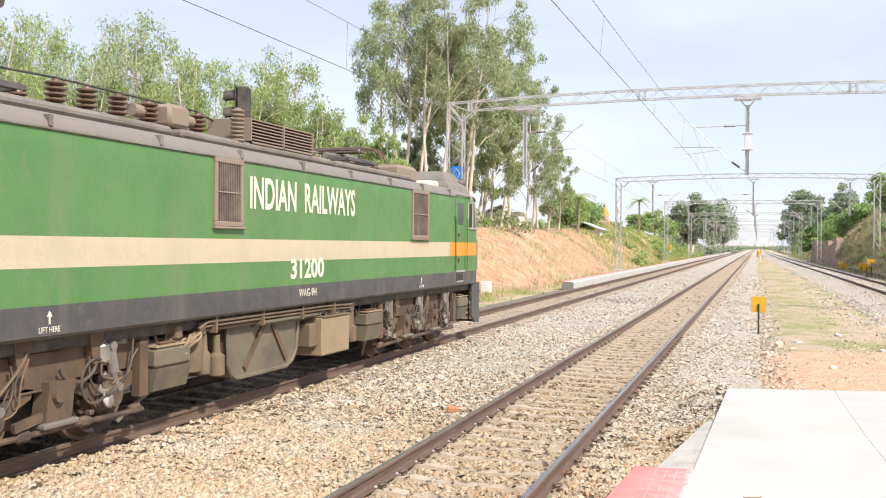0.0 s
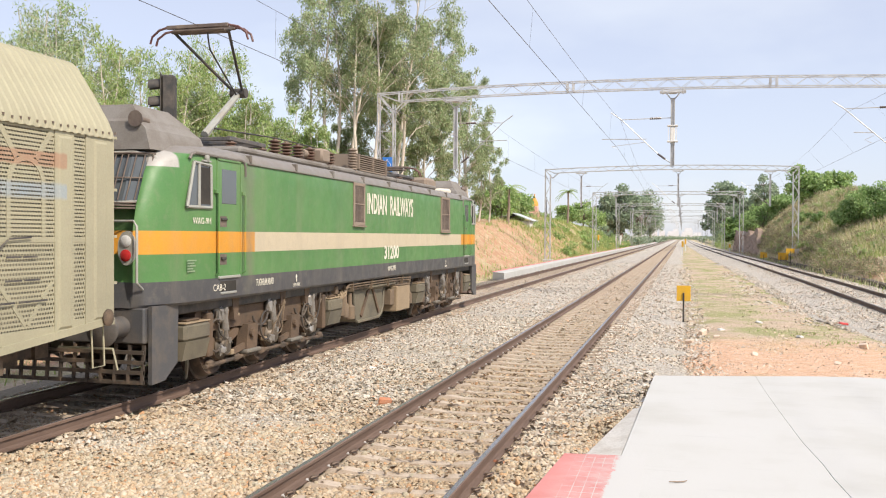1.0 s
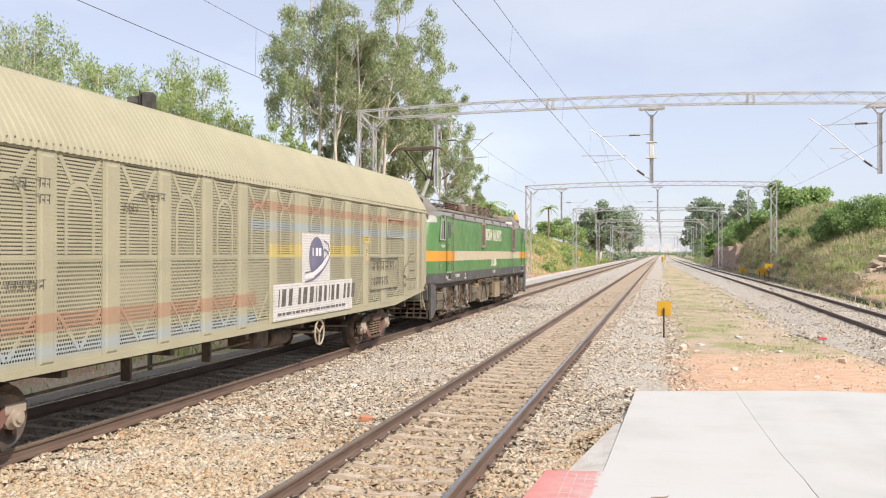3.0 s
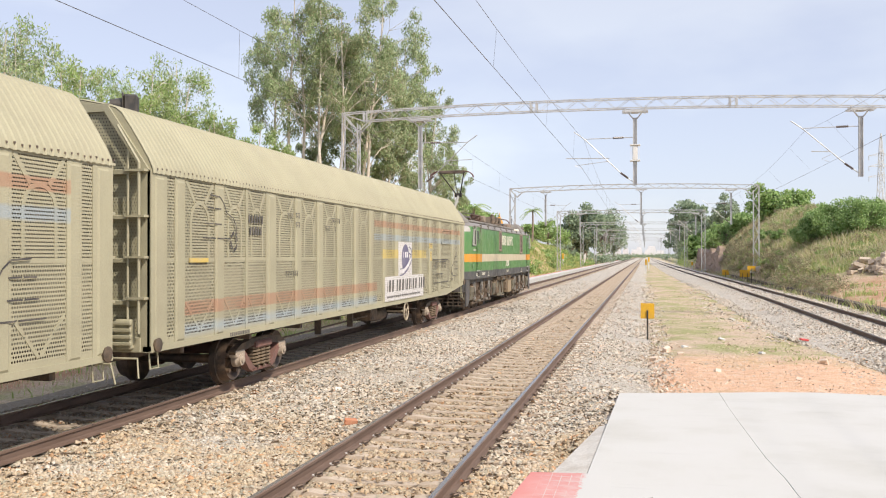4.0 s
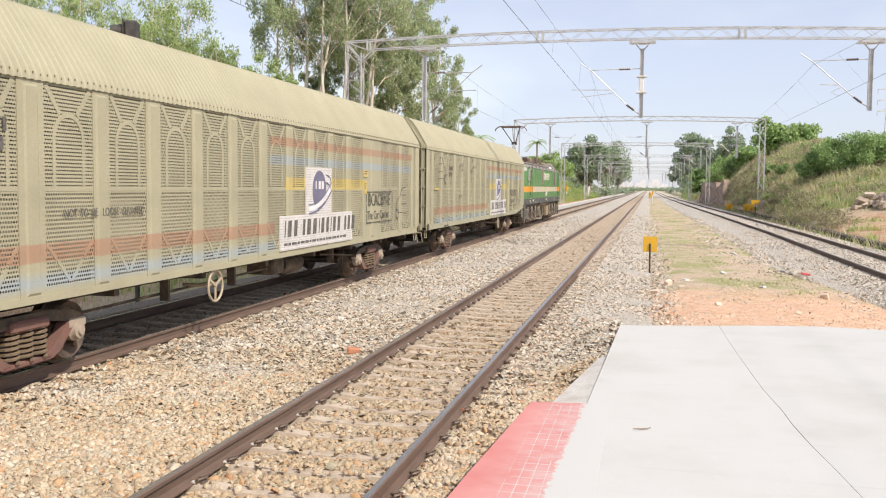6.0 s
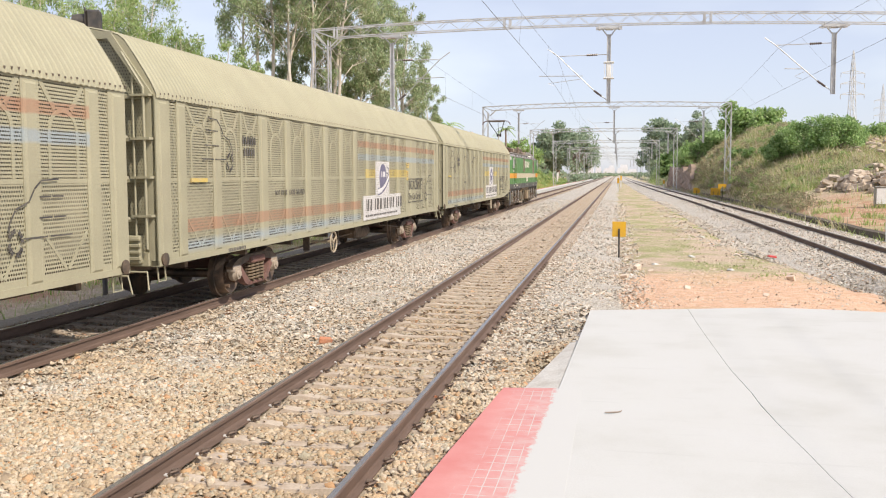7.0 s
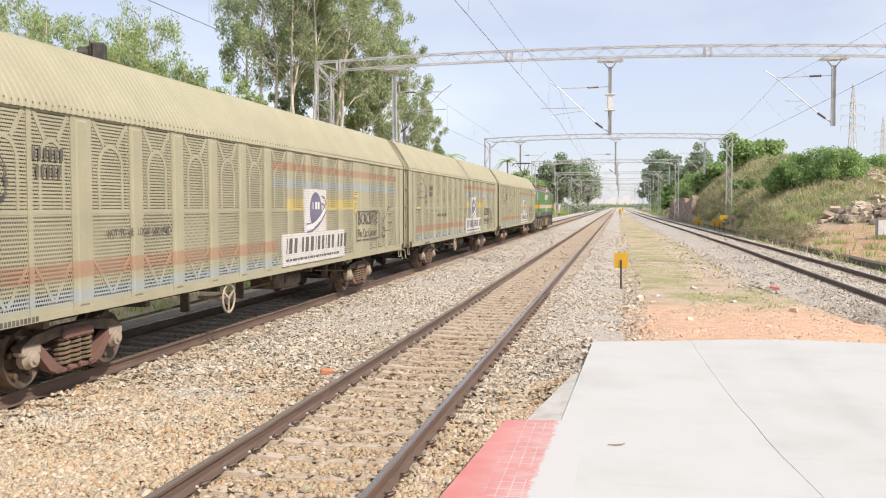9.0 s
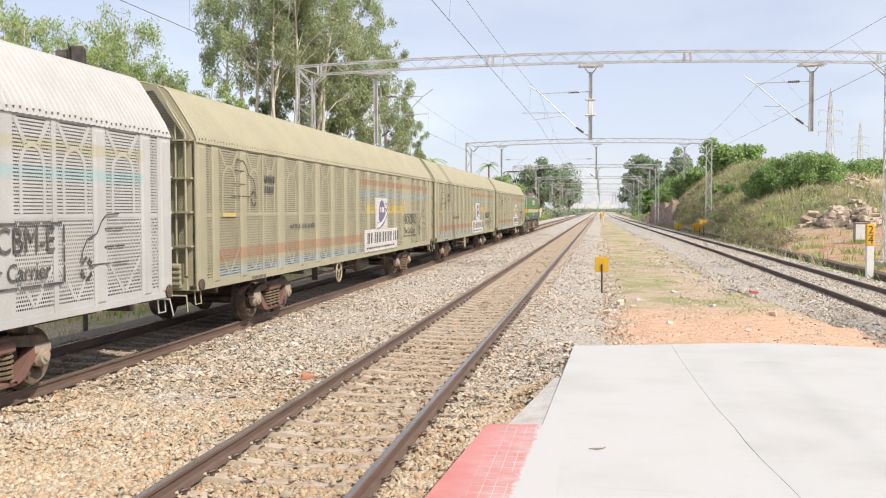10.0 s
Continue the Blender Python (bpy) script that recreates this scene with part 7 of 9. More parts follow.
def leaves(centres, spread, count, size, droop, rs, thin=0.32, tall=0.75):
    """Leaf blades round clump centres: (k, 3) centres, spread radius per clump."""
    k = rs.randint(0, len(centres), count)
    d = rs.randn(count, 3)
    d /= np.linalg.norm(d, axis=1)[:, None]
    c = centres[k] + d * (rs.rand(count, 1) ** 0.55) * spread[k][:, None] * np.array([1, 1, tall])
    u = rs.randn(count, 3)
    u[:, 2] -= droop
    u /= np.linalg.norm(u, axis=1)[:, None]
    w = np.cross(u, rs.randn(count, 3))
    w /= np.linalg.norm(w, axis=1)[:, None] + 1e-9
    L = size * rs.uniform(0.6, 1.4, (count, 1))
    a, b = u * L, w * L * thin
    v = np.stack([c - a * 0.5, c + b * 0.5 - a * 0.05, c + a * 0.5, c - b * 0.5 - a * 0.05], 1).reshape(-1, 3)
    return v, np.arange(count * 4).reshape(-1, 4)


def pads(centres, radii, count, size, droop, rs, thin):
    """Dense hanging tufts with open air between them: leaves lie towards each tuft's outside, thickest on top."""
    area = radii ** 2
    k = rs.choice(len(radii), count, p=area / area.sum())
    d = rs.randn(count, 3)
    d[:, 2] += 0.25
    d /= np.linalg.norm(d, axis=1)[:, None]
    c = centres[k] + d * (rs.rand(count, 1) ** 0.60) * radii[k][:, None] * np.array([1.0, 1.0, 1.25])
    c[:, 2] -= np.abs(rs.randn(count)) * radii[k] * 0.16
    u = rs.randn(count, 3) * 0.8
    u[:, 2] -= droop
    u /= np.linalg.norm(u, axis=1)[:, None]
    w = np.cross(u, rs.randn(count, 3))
    w /= np.linalg.norm(w, axis=1)[:, None] + 1e-9
    L = size * rs.uniform(0.6, 1.4, (count, 1))
    a, b = u * L, w * L * thin
    v = np.stack([c - a * 0.5, c + b * 0.5 - a * 0.05, c + a * 0.5, c - b * 0.5 - a * 0.05], 1).reshape(-1, 3)
    return v, np.arange(count * 4).reshape(-1, 4)


def tall_tree(x, y, height, lean, seed, crown_from=0.35, width=0.17, count=9000, leaf=0.34, mat=None, stems=1, label=None, tuft=0.031):
    """A slender eucalyptus: pale stems, rising limbs that fork, and leaf tufts hung from their ends."""
    rs = np.random.RandomState(seed)
    z0 = float(ground_z(x, y)) - 0.1
    ob = thing("eucalyptus_tree", label or "tall slender eucalyptus with a pale trunk and loose hanging leaves", "tree", pose(x, y, z0), group="trees along the line")
    trunk, cs, sp = Build(), [], []
    for s in range(stems):
        a0 = rs.uniform(0, 6.28)
        base = Vector((0.7 * s * math.cos(a0), 0.7 * s * math.sin(a0), 0))
        top = Vector((lean + rs.uniform(-0.09, 0.09) * height, rs.uniform(-0.06, 0.06) * height, height * (rs.uniform(0.74, 0.97) if s else 0.97)))
        pts = []
        for t in np.linspace(0, 1, 9):
            p = base.lerp(top, t) + Vector((0.016 * height * math.sin(5 * t + a0), 0.016 * height * math.cos(4 * t + a0), 0))
            pts.append(p)
        r0 = height * 0.0086
        trunk.tube(pts, [r0 * (1 - 0.9 * t) + 0.014 for t in np.linspace(0, 1, 9)], 8)
        nl = 15
        for k in range(nl):
            t = crown_from + (0.96 - crown_from) * (k + rs.rand()) / nl
            i = min(int(t * 8), 7)
            p = pts[i].lerp(pts[i + 1], t * 8 - i)
            az = rs.uniform(0, 6.28)
            shape = math.sin(math.pi * min(1.0, 0.22 + 0.80 * (t - crown_from) / (1 - crown_from))) * 0.7 + 0.35
            ln = height * width * shape * rs.uniform(0.55, 1.15)
            q1 = p + Vector((math.cos(az) * ln * 0.5, math.sin(az) * ln * 0.5, ln * 0.62))
            trunk.tube([p, p.lerp(q1, 0.55) + Vector((0, 0, 0.06 * ln)), q1], [r0 * 0.42 * (1.12 - t), r0 * 0.32 * (1.12 - t), r0 * 0.24 * (1.12 - t) + 0.008], 5)
            for e in range(3):
                az2 = az + rs.uniform(-1.1, 1.1)
                l2 = ln * rs.uniform(0.35, 0.75)
                q2 = q1 + Vector((math.cos(az2) * l2, math.sin(az2) * l2, l2 * rs.uniform(0.1, 0.8)))
                trunk.tube([q1, q2], [r0 * 0.20 * (1.12 - t) + 0.006, 0.008], 4)
                cs.append(q2 - Vector((0, 0, 0.25)))
                sp.append(height * tuft * rs.uniform(0.65, 1.35) * (0.75 + 0.35 * shape))
        cs.append(pts[-1] + Vector((0, 0, 0.0)))
        sp.append(height * tuft * 0.8)
    part("trunk", trunk, M_BARK, ob, "pale peeling trunk with thin limbs", 50)
    v, f = pads(np.array(cs), np.array(sp), count, leaf, 1.1, rs, 0.30)
    part("crown", raw_mesh("crown", v, f, mat or M_EUCA), mat or M_EUCA, ob, "loose grey-green hanging foliage")
    return ob


def round_tree(x, y, height, radius, seed, count=5000, leaf=0.4, mat=None, name="tree", label="dense green broad-leaved tree", squash=0.8, stem=0.35, sink=0.0, group="trees along the line", category="tree"):
    rs = np.random.RandomState(seed)
    z0 = float(ground_z(x, y)) - 0.1 - sink
    ob = thing(name, label, category, pose(x, y, z0), group=group)
    trunk, cs, sp = Build(), [], []
    cz = height * 0.56
    squash = height * 0.44 / radius
    trunk.tube([(0, 0, 0), (0.1, 0.05, cz * 0.5), (0, 0, cz)], [0.03 * height + 0.03, 0.022 * height + 0.02, 0.012 * height + 0.01], 7)
    for k in range(34):
        d = Vector(rs.randn(3)).normalized()
        rr = radius * rs.uniform(0.45, 0.95)
        q = Vector((d.x * rr, d.y * rr, cz + d.z * rr * squash))
        trunk.tube([(0, 0, cz * (stem + 0.4 * rs.rand())), q], [0.012 * height + 0.01, 0.008], 5)
        cs.append(q)
        sp.append(radius * rs.uniform(0.24, 0.46))
    part("trunk", trunk, M_BARK_DK, ob, "", 50)
    m = mat or M_LEAF
    v, f = leaves(np.array(cs), np.array(sp), count, leaf, 0.1, rs, 0.55)
    part("crown", raw_mesh("crown", v, f, m), m, ob)
    return ob


def by_bearing(deg, depth):
    """A place from its bearing (degrees left of the track) and its distance."""
    return -math.sin(radians(deg)) * depth, math.cos(radians(deg)) * depth


def settle(deg, dist, top, clear):
    """Moves a tree out along its bearing until it stands clear of the line, grown to match."""
    far = max(dist, clear / abs(math.sin(radians(deg))))
    return far, 2.4 + (top - 2.4) * far / dist, far / dist


# the tall group behind the first portal
for deg, dist, top, lean, st, cf, n, seed, m in ((21.4, 72, 21.5, -0.8, 2, 0.42, 12000, 1, M_EUCA), (19.4, 70, 20.5, 0.5, 2, 0.45, 12000, 2, M_EUCA_DK), (17.3, 74, 22.0, 0.8, 2, 0.32, 15000, 3, M_EUCA),
                                                 (15.2, 73, 18.5, 0.8, 2, 0.25, 14000, 4, M_EUCA), (13.4, 75, 15.0, 0.6, 2, 0.18, 12000, 5, M_EUCA), (18.4, 80, 18.0, 0.0, 2, 0.2, 13000, 6, M_EUCA_DK),
                                                 (16.0, 82, 16.0, 0.3, 2, 0.15, 12000, 7, M_EUCA_DK), (20.6, 84, 12.5, 0.3, 2, 0.1, 9000, 8, M_EUCA_DK), (12.3, 80, 11.5, 0.4, 2, 0.1, 8000, 9, M_EUCA)):
    dist, top, grow = settle(deg, dist, top * 1.07, 22.5)
    x, y = by_bearing(deg, dist)
    tall_tree(x, y, top - float(ground_z(x, y)), lean, seed, cf, 0.16, int(n * 1.7), 0.25, m, st + 1)
# the row behind the train: its height over the bearing, as seen at sixty metres
rs_row = np.random.RandomState(77)
for k in range(40):
    deg = 49.0 - 27.0 * (k + rs_row.uniform(0.1, 0.9)) / 40
    dist = rs_row.uniform(54, 72)
    full = float(np.interp(deg, (22, 23.6, 25.8, 27, 28.4, 29.3, 30.2, 31.5, 33.3, 35, 37.2, 39, 41, 49), (8.8, 9.9, 10.6, 10.6, 13.8, 13.2, 12.9, 13.4, 12.4, 13.4, 15.9, 14.4, 14.6, 14.8)))
    top = 2.4 + (1.08 * full * (1.0 if k % 3 == 0 else rs_row.uniform(0.72, 0.98)) - 2.4) * dist / 60
    x, y = by_bearing(deg, dist)
    tall_tree(x, y, top - float(ground_z(x, y)), 0.2, 300 + k, 0.20 if k % 2 else 0.34, 0.17, 6200, 0.222, (M_YOUNG, M_EUCA, M_YOUNG)[k % 3], 2, "leafy young eucalyptus with thin pale stems", 0.046)
# bushes and trees further on, left of the line
for deg, dist, top, rad, seed in ((10.9, 80, 6.9, 2.3, 31), (9.9, 86, 6.4, 1.8, 32), (5.9, 150, 8.2, 2.2, 33), (5.2, 160, 7.5, 2.4, 34), (4.5, 175, 5.5, 2.2, 35), (6.9, 140, 7.2, 2.0, 36)):
    dist, top, grow = settle(deg, dist, top, 22.0)
    x, y = by_bearing(deg, dist)
    g = float(ground_z(x, y))
    round_tree(x, y, max(1.5, top - g), rad * grow, seed, 3500, 0.4)
for deg, dist, top, rad, seed, m in ((3.6, 255, 15.8, 5.4, 41, M_LEAF_HAZED), (2.5, 262, 16.6, 5.8, 42, M_LEAF_HAZED), (4.4, 270, 11.0, 3.8, 43, M_LEAF_HAZED), (1.9, 330, 13, 5, 44, M_LEAF_HAZED)):
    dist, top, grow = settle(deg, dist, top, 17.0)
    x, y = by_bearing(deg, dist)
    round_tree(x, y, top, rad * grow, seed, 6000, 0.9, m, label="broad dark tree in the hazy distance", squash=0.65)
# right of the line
for deg, dist, top, rad, seed, n, m in ((-2.6, 270, 18.5, 5.0, 51, 5000, M_LEAF_HAZED), (-3.3, 250, 15.5, 3.5, 52, 4000, M_LEAF_HAZED), (-2.0, 300, 14.5, 4.0, 53, 4000, M_LEAF_HAZED), (-4.7, 190, 14.8, 2.8, 54, 4500, M_LEAF_HAZED), (-4.1, 200, 11.0, 2.8, 55, 4000, M_LEAF_HAZED),
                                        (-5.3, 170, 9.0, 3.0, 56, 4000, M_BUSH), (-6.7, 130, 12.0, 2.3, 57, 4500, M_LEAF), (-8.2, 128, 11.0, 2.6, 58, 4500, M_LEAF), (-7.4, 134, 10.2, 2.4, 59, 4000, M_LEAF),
                                        (-5.9, 150, 8.4, 2.6, 60, 3500, M_BUSH), (-3.8, 215, 10.0, 3.0, 61, 3000, M_LEAF_HAZED), (-3.0, 200, 7.5, 2.4, 62, 3000, M_BUSH)):
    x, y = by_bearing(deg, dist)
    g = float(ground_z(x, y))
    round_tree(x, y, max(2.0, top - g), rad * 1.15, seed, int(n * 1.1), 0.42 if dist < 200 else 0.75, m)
# bushes on the bank: a broad flat-topped clump, and a low line along the skyline
for x, y, h, rad, seed in ((13.6, 85.0, 2.6, 1.7, 71), (15.3, 83.0, 3.3, 2.1, 72), (17.4, 82.0, 3.5, 2.3, 73), (19.2, 84.0, 3.0, 1.8, 74),
                           (24.6, 108.0, 2.6, 2.2, 75), (27.4, 106.0, 2.5, 2.3, 76), (30.2, 108.0, 2.7, 2.5, 77), (33.4, 106.0, 2.6, 2.6, 78),
                           (12.2, 150.0, 4.4, 2.6, 79), (11.4, 162.0, 5.0, 2.8, 80), (12.6, 104.0, 1.2, 1.0, 86), (13.0, 96.0, 1.2, 0.9, 88)):
    round_tree(x, y, h, rad, seed, 10000 if y < 100 else 4200, 0.18 if y < 100 else 0.28, M_BUSH, "bush", "broad bright green bush on the grassy bank", 0.7, 0.1, 0.2, "bushes on the bank", "bush")


def blades(name, label, n, area, height, width, mat, seed, mask=None, clump=0.0):
    """Grass: two-sided blades over an area (x0, x1, y0, y1)."""
    rs = np.random.RandomState(seed)
    x = rs.uniform(area[0], area[1], n)
    y = rs.uniform(area[2], area[3], n)
    if clump:
        m = max(1, n // 40)
        cx, cy = rs.uniform(area[0], area[1], m), rs.uniform(area[2], area[3], m)
        k = rs.randint(0, m, n)
        x, y = cx[k] + rs.randn(n) * clump, cy[k] + rs.randn(n) * clump
    if mask is not None:
        keep = mask(x, y, rs)
        x, y = x[keep], y[keep]
    n = len(x)
    h = height * rs.uniform(0.45, 1.3, n)
    z = ground_z(x, y) - 0.03
    a = rs.uniform(0, 6.283, n)
    lx, ly = rs.randn(n) * h * 0.35, rs.randn(n) * h * 0.35
    w = width * rs.uniform(0.6, 1.4, n)
    p0 = np.stack([x - np.cos(a) * w, y - np.sin(a) * w, z], 1)
    p1 = np.stack([x + np.cos(a) * w, y + np.sin(a) * w, z], 1)
    q = np.stack([x + lx * 0.4, y + ly * 0.4, z + h * 0.6], 1)
    s = np.stack([np.cos(a) * w * 0.6, np.sin(a) * w * 0.6, 0 * a], 1)
    t = np.stack([x + lx, y + ly, z + h], 1)
    v = np.stack([p0, p1, q + s, t, q - s], 1).reshape(-1, 3)
    me = raw_mesh(name, v, np.arange(5 * n).reshape(-1, 5), mat)
    return tagged(new(name, me), label, "grass", kind="stuff")


def patchy(x, y, rs):
    return (np.sin(x * 1.7 + np.sin(y * 0.8)) + np.sin(y * 0.9 + x * 0.6) + rs.randn(len(x)) * 0.8) > 0.3


def dump_free(x, y, rs):
    return ~((y < 67) & (x > 10.4) & (x < 22) & (rs.rand(len(x)) < 0.985))


blades("dry_grass_bank", "tall dry straw grass over the bank", 80000, (10.4, 24, 44, 175), 0.62, 0.026, M_STRAW, 101, dump_free, 0.6)
blades("dry_grass_ridge", "straw and green grass along the top of the bank", 16000, (15, 36, 70, 175), 0.8, 0.04, M_STRAW, 102, None, 0.8)
blades("green_grass_bank", "patches of green grass on the bank", 42000, (10.4, 22, 36, 130), 0.45, 0.026, M_GREENGRASS, 103, dump_free, 0.7)
blades("verge_grass", "short dry grass on the verge between the lines", 6000, (-0.1, 4.6, 27, 95), 0.05, 0.012, M_STRAW, 104, None, 0.35)
blades("verge_green", "short green tufts on the verge", 9000, (1.7, 4.2, 23, 80), 0.08, 0.012, M_GREENGRASS, 105, patchy, 0.2)
blades("dump_weeds", "low green weeds on the bare red soil", 5000, (10.6, 15, 38, 62), 0.28, 0.02, M_GREENGRASS, 108, lambda x, y, rs: np.sin(x * 2.3 + y * 0.7) + np.sin(y * 1.3) > 0.9, 0.35)
blades("trackside_weeds", "green and straw weeds beyond the running line", 9000, (-17.0, -12.3, 2, 56), 0.26, 0.02, M_GREENGRASS, 109, patchy, 0.45)
blades("trackside_straw", "dry grass on the ground beyond the running line", 9000, (-18.0, -12.2, 2, 58), 0.16, 0.016, M_STRAW, 110, None, 0.5)
blades("cutting_grass", "sparse dry grass on the red cutting", 9000, (-24, -12.4, 44, 150), 0.30, 0.025, M_STRAW, 106, patchy, 0.5)
blades("cutting_green", "green weeds at the foot of the red cutting", 34000, (-21, -12.2, 58, 230), 0.42, 0.03, M_GREENGRASS, 107, lambda x, y, rs: rs.rand(len(x)) < np.where(x > -13.4, 0.4, np.clip((y - 90) / 50, 0.05, 1)), 0.6)


def scrub(name, label, spots, mat, seed, count, leaf):
    rs = np.random.RandomState(seed)
    cs, sp = [], []
    for x, y, r in spots:
        g = float(ground_z(x, y))
        for k in range(5):
            cs.append((x + rs.randn() * r * 0.5, y + rs.randn() * r * 0.5, g + r * rs.uniform(0.1, 0.7)))
            sp.append(r * rs.uniform(0.35, 0.6))
    v, f = leaves(np.array(cs), np.array(sp), count, leaf, -0.2, rs, 0.35)
    return tagged(new(name, raw_mesh(name, v, f, mat)), label, "scrub", kind="stuff")


rs_ = np.random.RandomState(5)
scrub("bank_scrub", "grey-brown thorny scrub at the foot of the bank", [(rs_.uniform(10.4, 12.0), y, rs_.uniform(0.5, 1.1)) for y in np.arange(58, 140, 0.8)], M_SCRUB, 201, 38000, 0.14)
scrub("bank_scrub_upper", "mixed scrub over the slope of the bank", [(rs_.uniform(12, 21), rs_.uniform(70, 150), rs_.uniform(0.35, 0.9)) for k in range(150)], M_SCRUB, 202, 42000, 0.14)
scrub("bank_weeds", "green weeds among the scrub", [(rs_.uniform(10.6, 20), rs_.uniform(68, 135), rs_.uniform(0.35, 0.8)) for k in range(150)] + [(rs_.uniform(9.2, 12.5), rs_.uniform(196, 300), rs_.uniform(1.2, 2.4)) for k in range(50)], M_YOUNG, 203, 48000, 0.2)
scrub("cutting_bushes", "low green bushes on top of the red cutting", [(rs_.uniform(-29, -21.5), rs_.uniform(56, 190), rs_.uniform(0.6, 1.5)) for k in range(70)] + [(rs_.uniform(-19, -13.5), rs_.uniform(115, 260), rs_.uniform(0.5, 1.3)) for k in range(80)], M_LEAF, 204, 34000, 0.30)
scrub("wood_floor", "undergrowth beneath the tall trees", [(-math.sin(radians(d)) * r, math.cos(radians(d)) * r, 2.0) for d, r in [(rs_.uniform(14.5, 46), rs_.uniform(74, 98)) for k in range(110)]], M_EUCA_DK, 205, 30000, 0.45)
scrub("far_hedge", "hazy line of bushes far along the railway", [(s * rs_.uniform(11, 40), rs_.uniform(200, 700), rs_.uniform(1.5, 3.5)) for k in range(120) for s in (-1, 1)] + [(rs_.uniform(-30, 30), rs_.uniform(920, 1150), rs_.uniform(2.5, 5.0)) for k in range(90)], M_LEAF_HAZED, 206, 24000, 1.5)


def palm(x, y, top, seed):
    rs = np.random.RandomState(seed)
    z0 = float(ground_z(x, y))
    h = top - z0 - 1.0
    ob = thing("palm_tree", "small palm with arching green fronds", "palm", pose(x, y, z0), group="palms")
    part("trunk", Build().tube([(0, 0, -0.1), (0.15, 0, h * 0.5), (0.1, 0, h)], [0.20, 0.16, 0.15], 8), M_BARK_DK, ob, "", 50)
    for k in range(15):
        a = 2 * math.pi * k / 15 + rs.rand() * 0.3
        up = rs.uniform(-0.1, 1.1)
        ln = rs.uniform(1.7, 2.4)
        b = Build()
        rib = []
        for t in np.linspace(0, 1, 9):
            r = ln * t * math.cos(up * (1 - 0.5 * t))
            rib.append(Vector((0.1 + math.cos(a) * r, math.sin(a) * r, h + ln * (math.sin(up) * t - 0.75 * t * t))))
        b.tube(rib, [0.03 * (1 - 0.8 * t) + 0.006 for t in np.linspace(0, 1, 9)], 4)
        side = Vector((-math.sin(a), math.cos(a), 0))
        for i in range(1, 9):
            for s in (-1, 1):
                p = rib[i]
                q = p + side * s * 0.55 * (1.15 - i / 9) + Vector((math.cos(a) * 0.25, math.sin(a) * 0.25, -0.22))
                w = Vector((math.cos(a), math.sin(a), 0)) * 0.09
                b.add([p - w, p + w, q], [(0, 1, 2)])
        part("frond", b, M_LEAF, ob)


for deg, dist, top, seed in ((6.85, 150, 10.4, 1), (10.5, 92, 7.9, 3)):
    dist, top, grow = settle(deg, dist, top, 20.0)
    x, y = by_bearing(deg, dist)
    palm(x, y, top, seed)

# ---- signs, signals and posts ----
def marker(x, y, w, z0, z1, group):
    g = float(ground_z(x, y)) - 0.05
    ob = thing("track_marker", "yellow square marker plate on a short dark post", "sign", pose(x, y, 0), group=group)
    part("post", Build().box(-0.028, 0.028, -0.075, -0.035, g, (z0 + z1) / 2 + 0.02, 0.006), M_DARK, ob)
    part("plate", Build().box(-w / 2, w / 2, -0.035, -0.02, z0, z1, 0.006), M_YELLOW, ob, "faded yellow plate")
    return ob


marker(0.05, 31.0, 0.44, 0.33, 0.83, "yellow markers")
for x, y, w, z0, z1 in ((9.35, 116.0, 0.78, 0.0, 0.66), (9.62, 99.0, 0.52, 0.16, 0.89), (9.88, 93.0, 0.76, 0.87, 1.37), (9.90, 97.0, 0.46, 0.20, 0.91)):
    marker(x, y, w, z0, z1, "yellow markers")


def small_signal(x, y, h, label, face, group):
    g = float(ground_z(x, y)) - 0.05
    ob = thing("shunt_post", label, "post", pose(x, y, g), group=group)
    part("post", Build().box(-0.10, 0.10, -0.10, 0.10, 0, h * 0.6, 0.02), M_WHITE, ob)
    part("head", Build().box(-0.16, 0.16, -0.10, 0.10, h * 0.6, h, 0.03), face, ob)


small_signal(0.02, 150.0, 2.2, "yellow and white post between the lines", M_YELLOW, "line posts")
small_signal(0.55, 185.0, 2.3, "yellow and white post between the lines", M_YELLOW, "line posts")
small_signal(-14.6, 168.0, 2.4, "yellow post beside the far platform", M_YELLOW, "line posts")
small_signal(8.4, 178.0, 1.6, "yellow cabinet post beside the side line", M_YELLOW, "line posts")
for x, y in ((-14.3, 210.0), (-14.2, 222.0), (-14.9, 236.0)):
    small_signal(x, y, 2.6, "white post at the end of the far platform", M_WHITE, "line posts")


def kilometre_post():
    x, y = 9.98, 37.0
    ob = thing("kilometre_post", "white concrete post with a yellow numbered top", "post", pose(x, y, 0, 0, 0, 8))
    part("post", Build().box(-0.135, 0.135, -0.07, 0.07, -0.45, 1.02, 0.015), M_WHITE, ob)
    part("number_plate_top", Build().box(-0.15, 0.15, -0.085, 0.085, 1.02, 1.83, 0.02), M_YELLOW, ob, "yellow top")
    for t, z in (("2", 1.60), ("4", 1.22)):
        m = Matrix.Translation((0, -0.088, z)) @ Matrix(((1, 0, 0, 0), (0, 0, -1, 0), (0, 1, 0, 0), (0, 0, 0, 1)))
        words(t, 0.42, 0.002, M_BLACKTEXT, "numeral", ob, m)
    part("rule", Build().box(-0.10, 0.10, -0.090, -0.085, 1.39, 1.42), M_BLACKTEXT, ob)


kilometre_post()


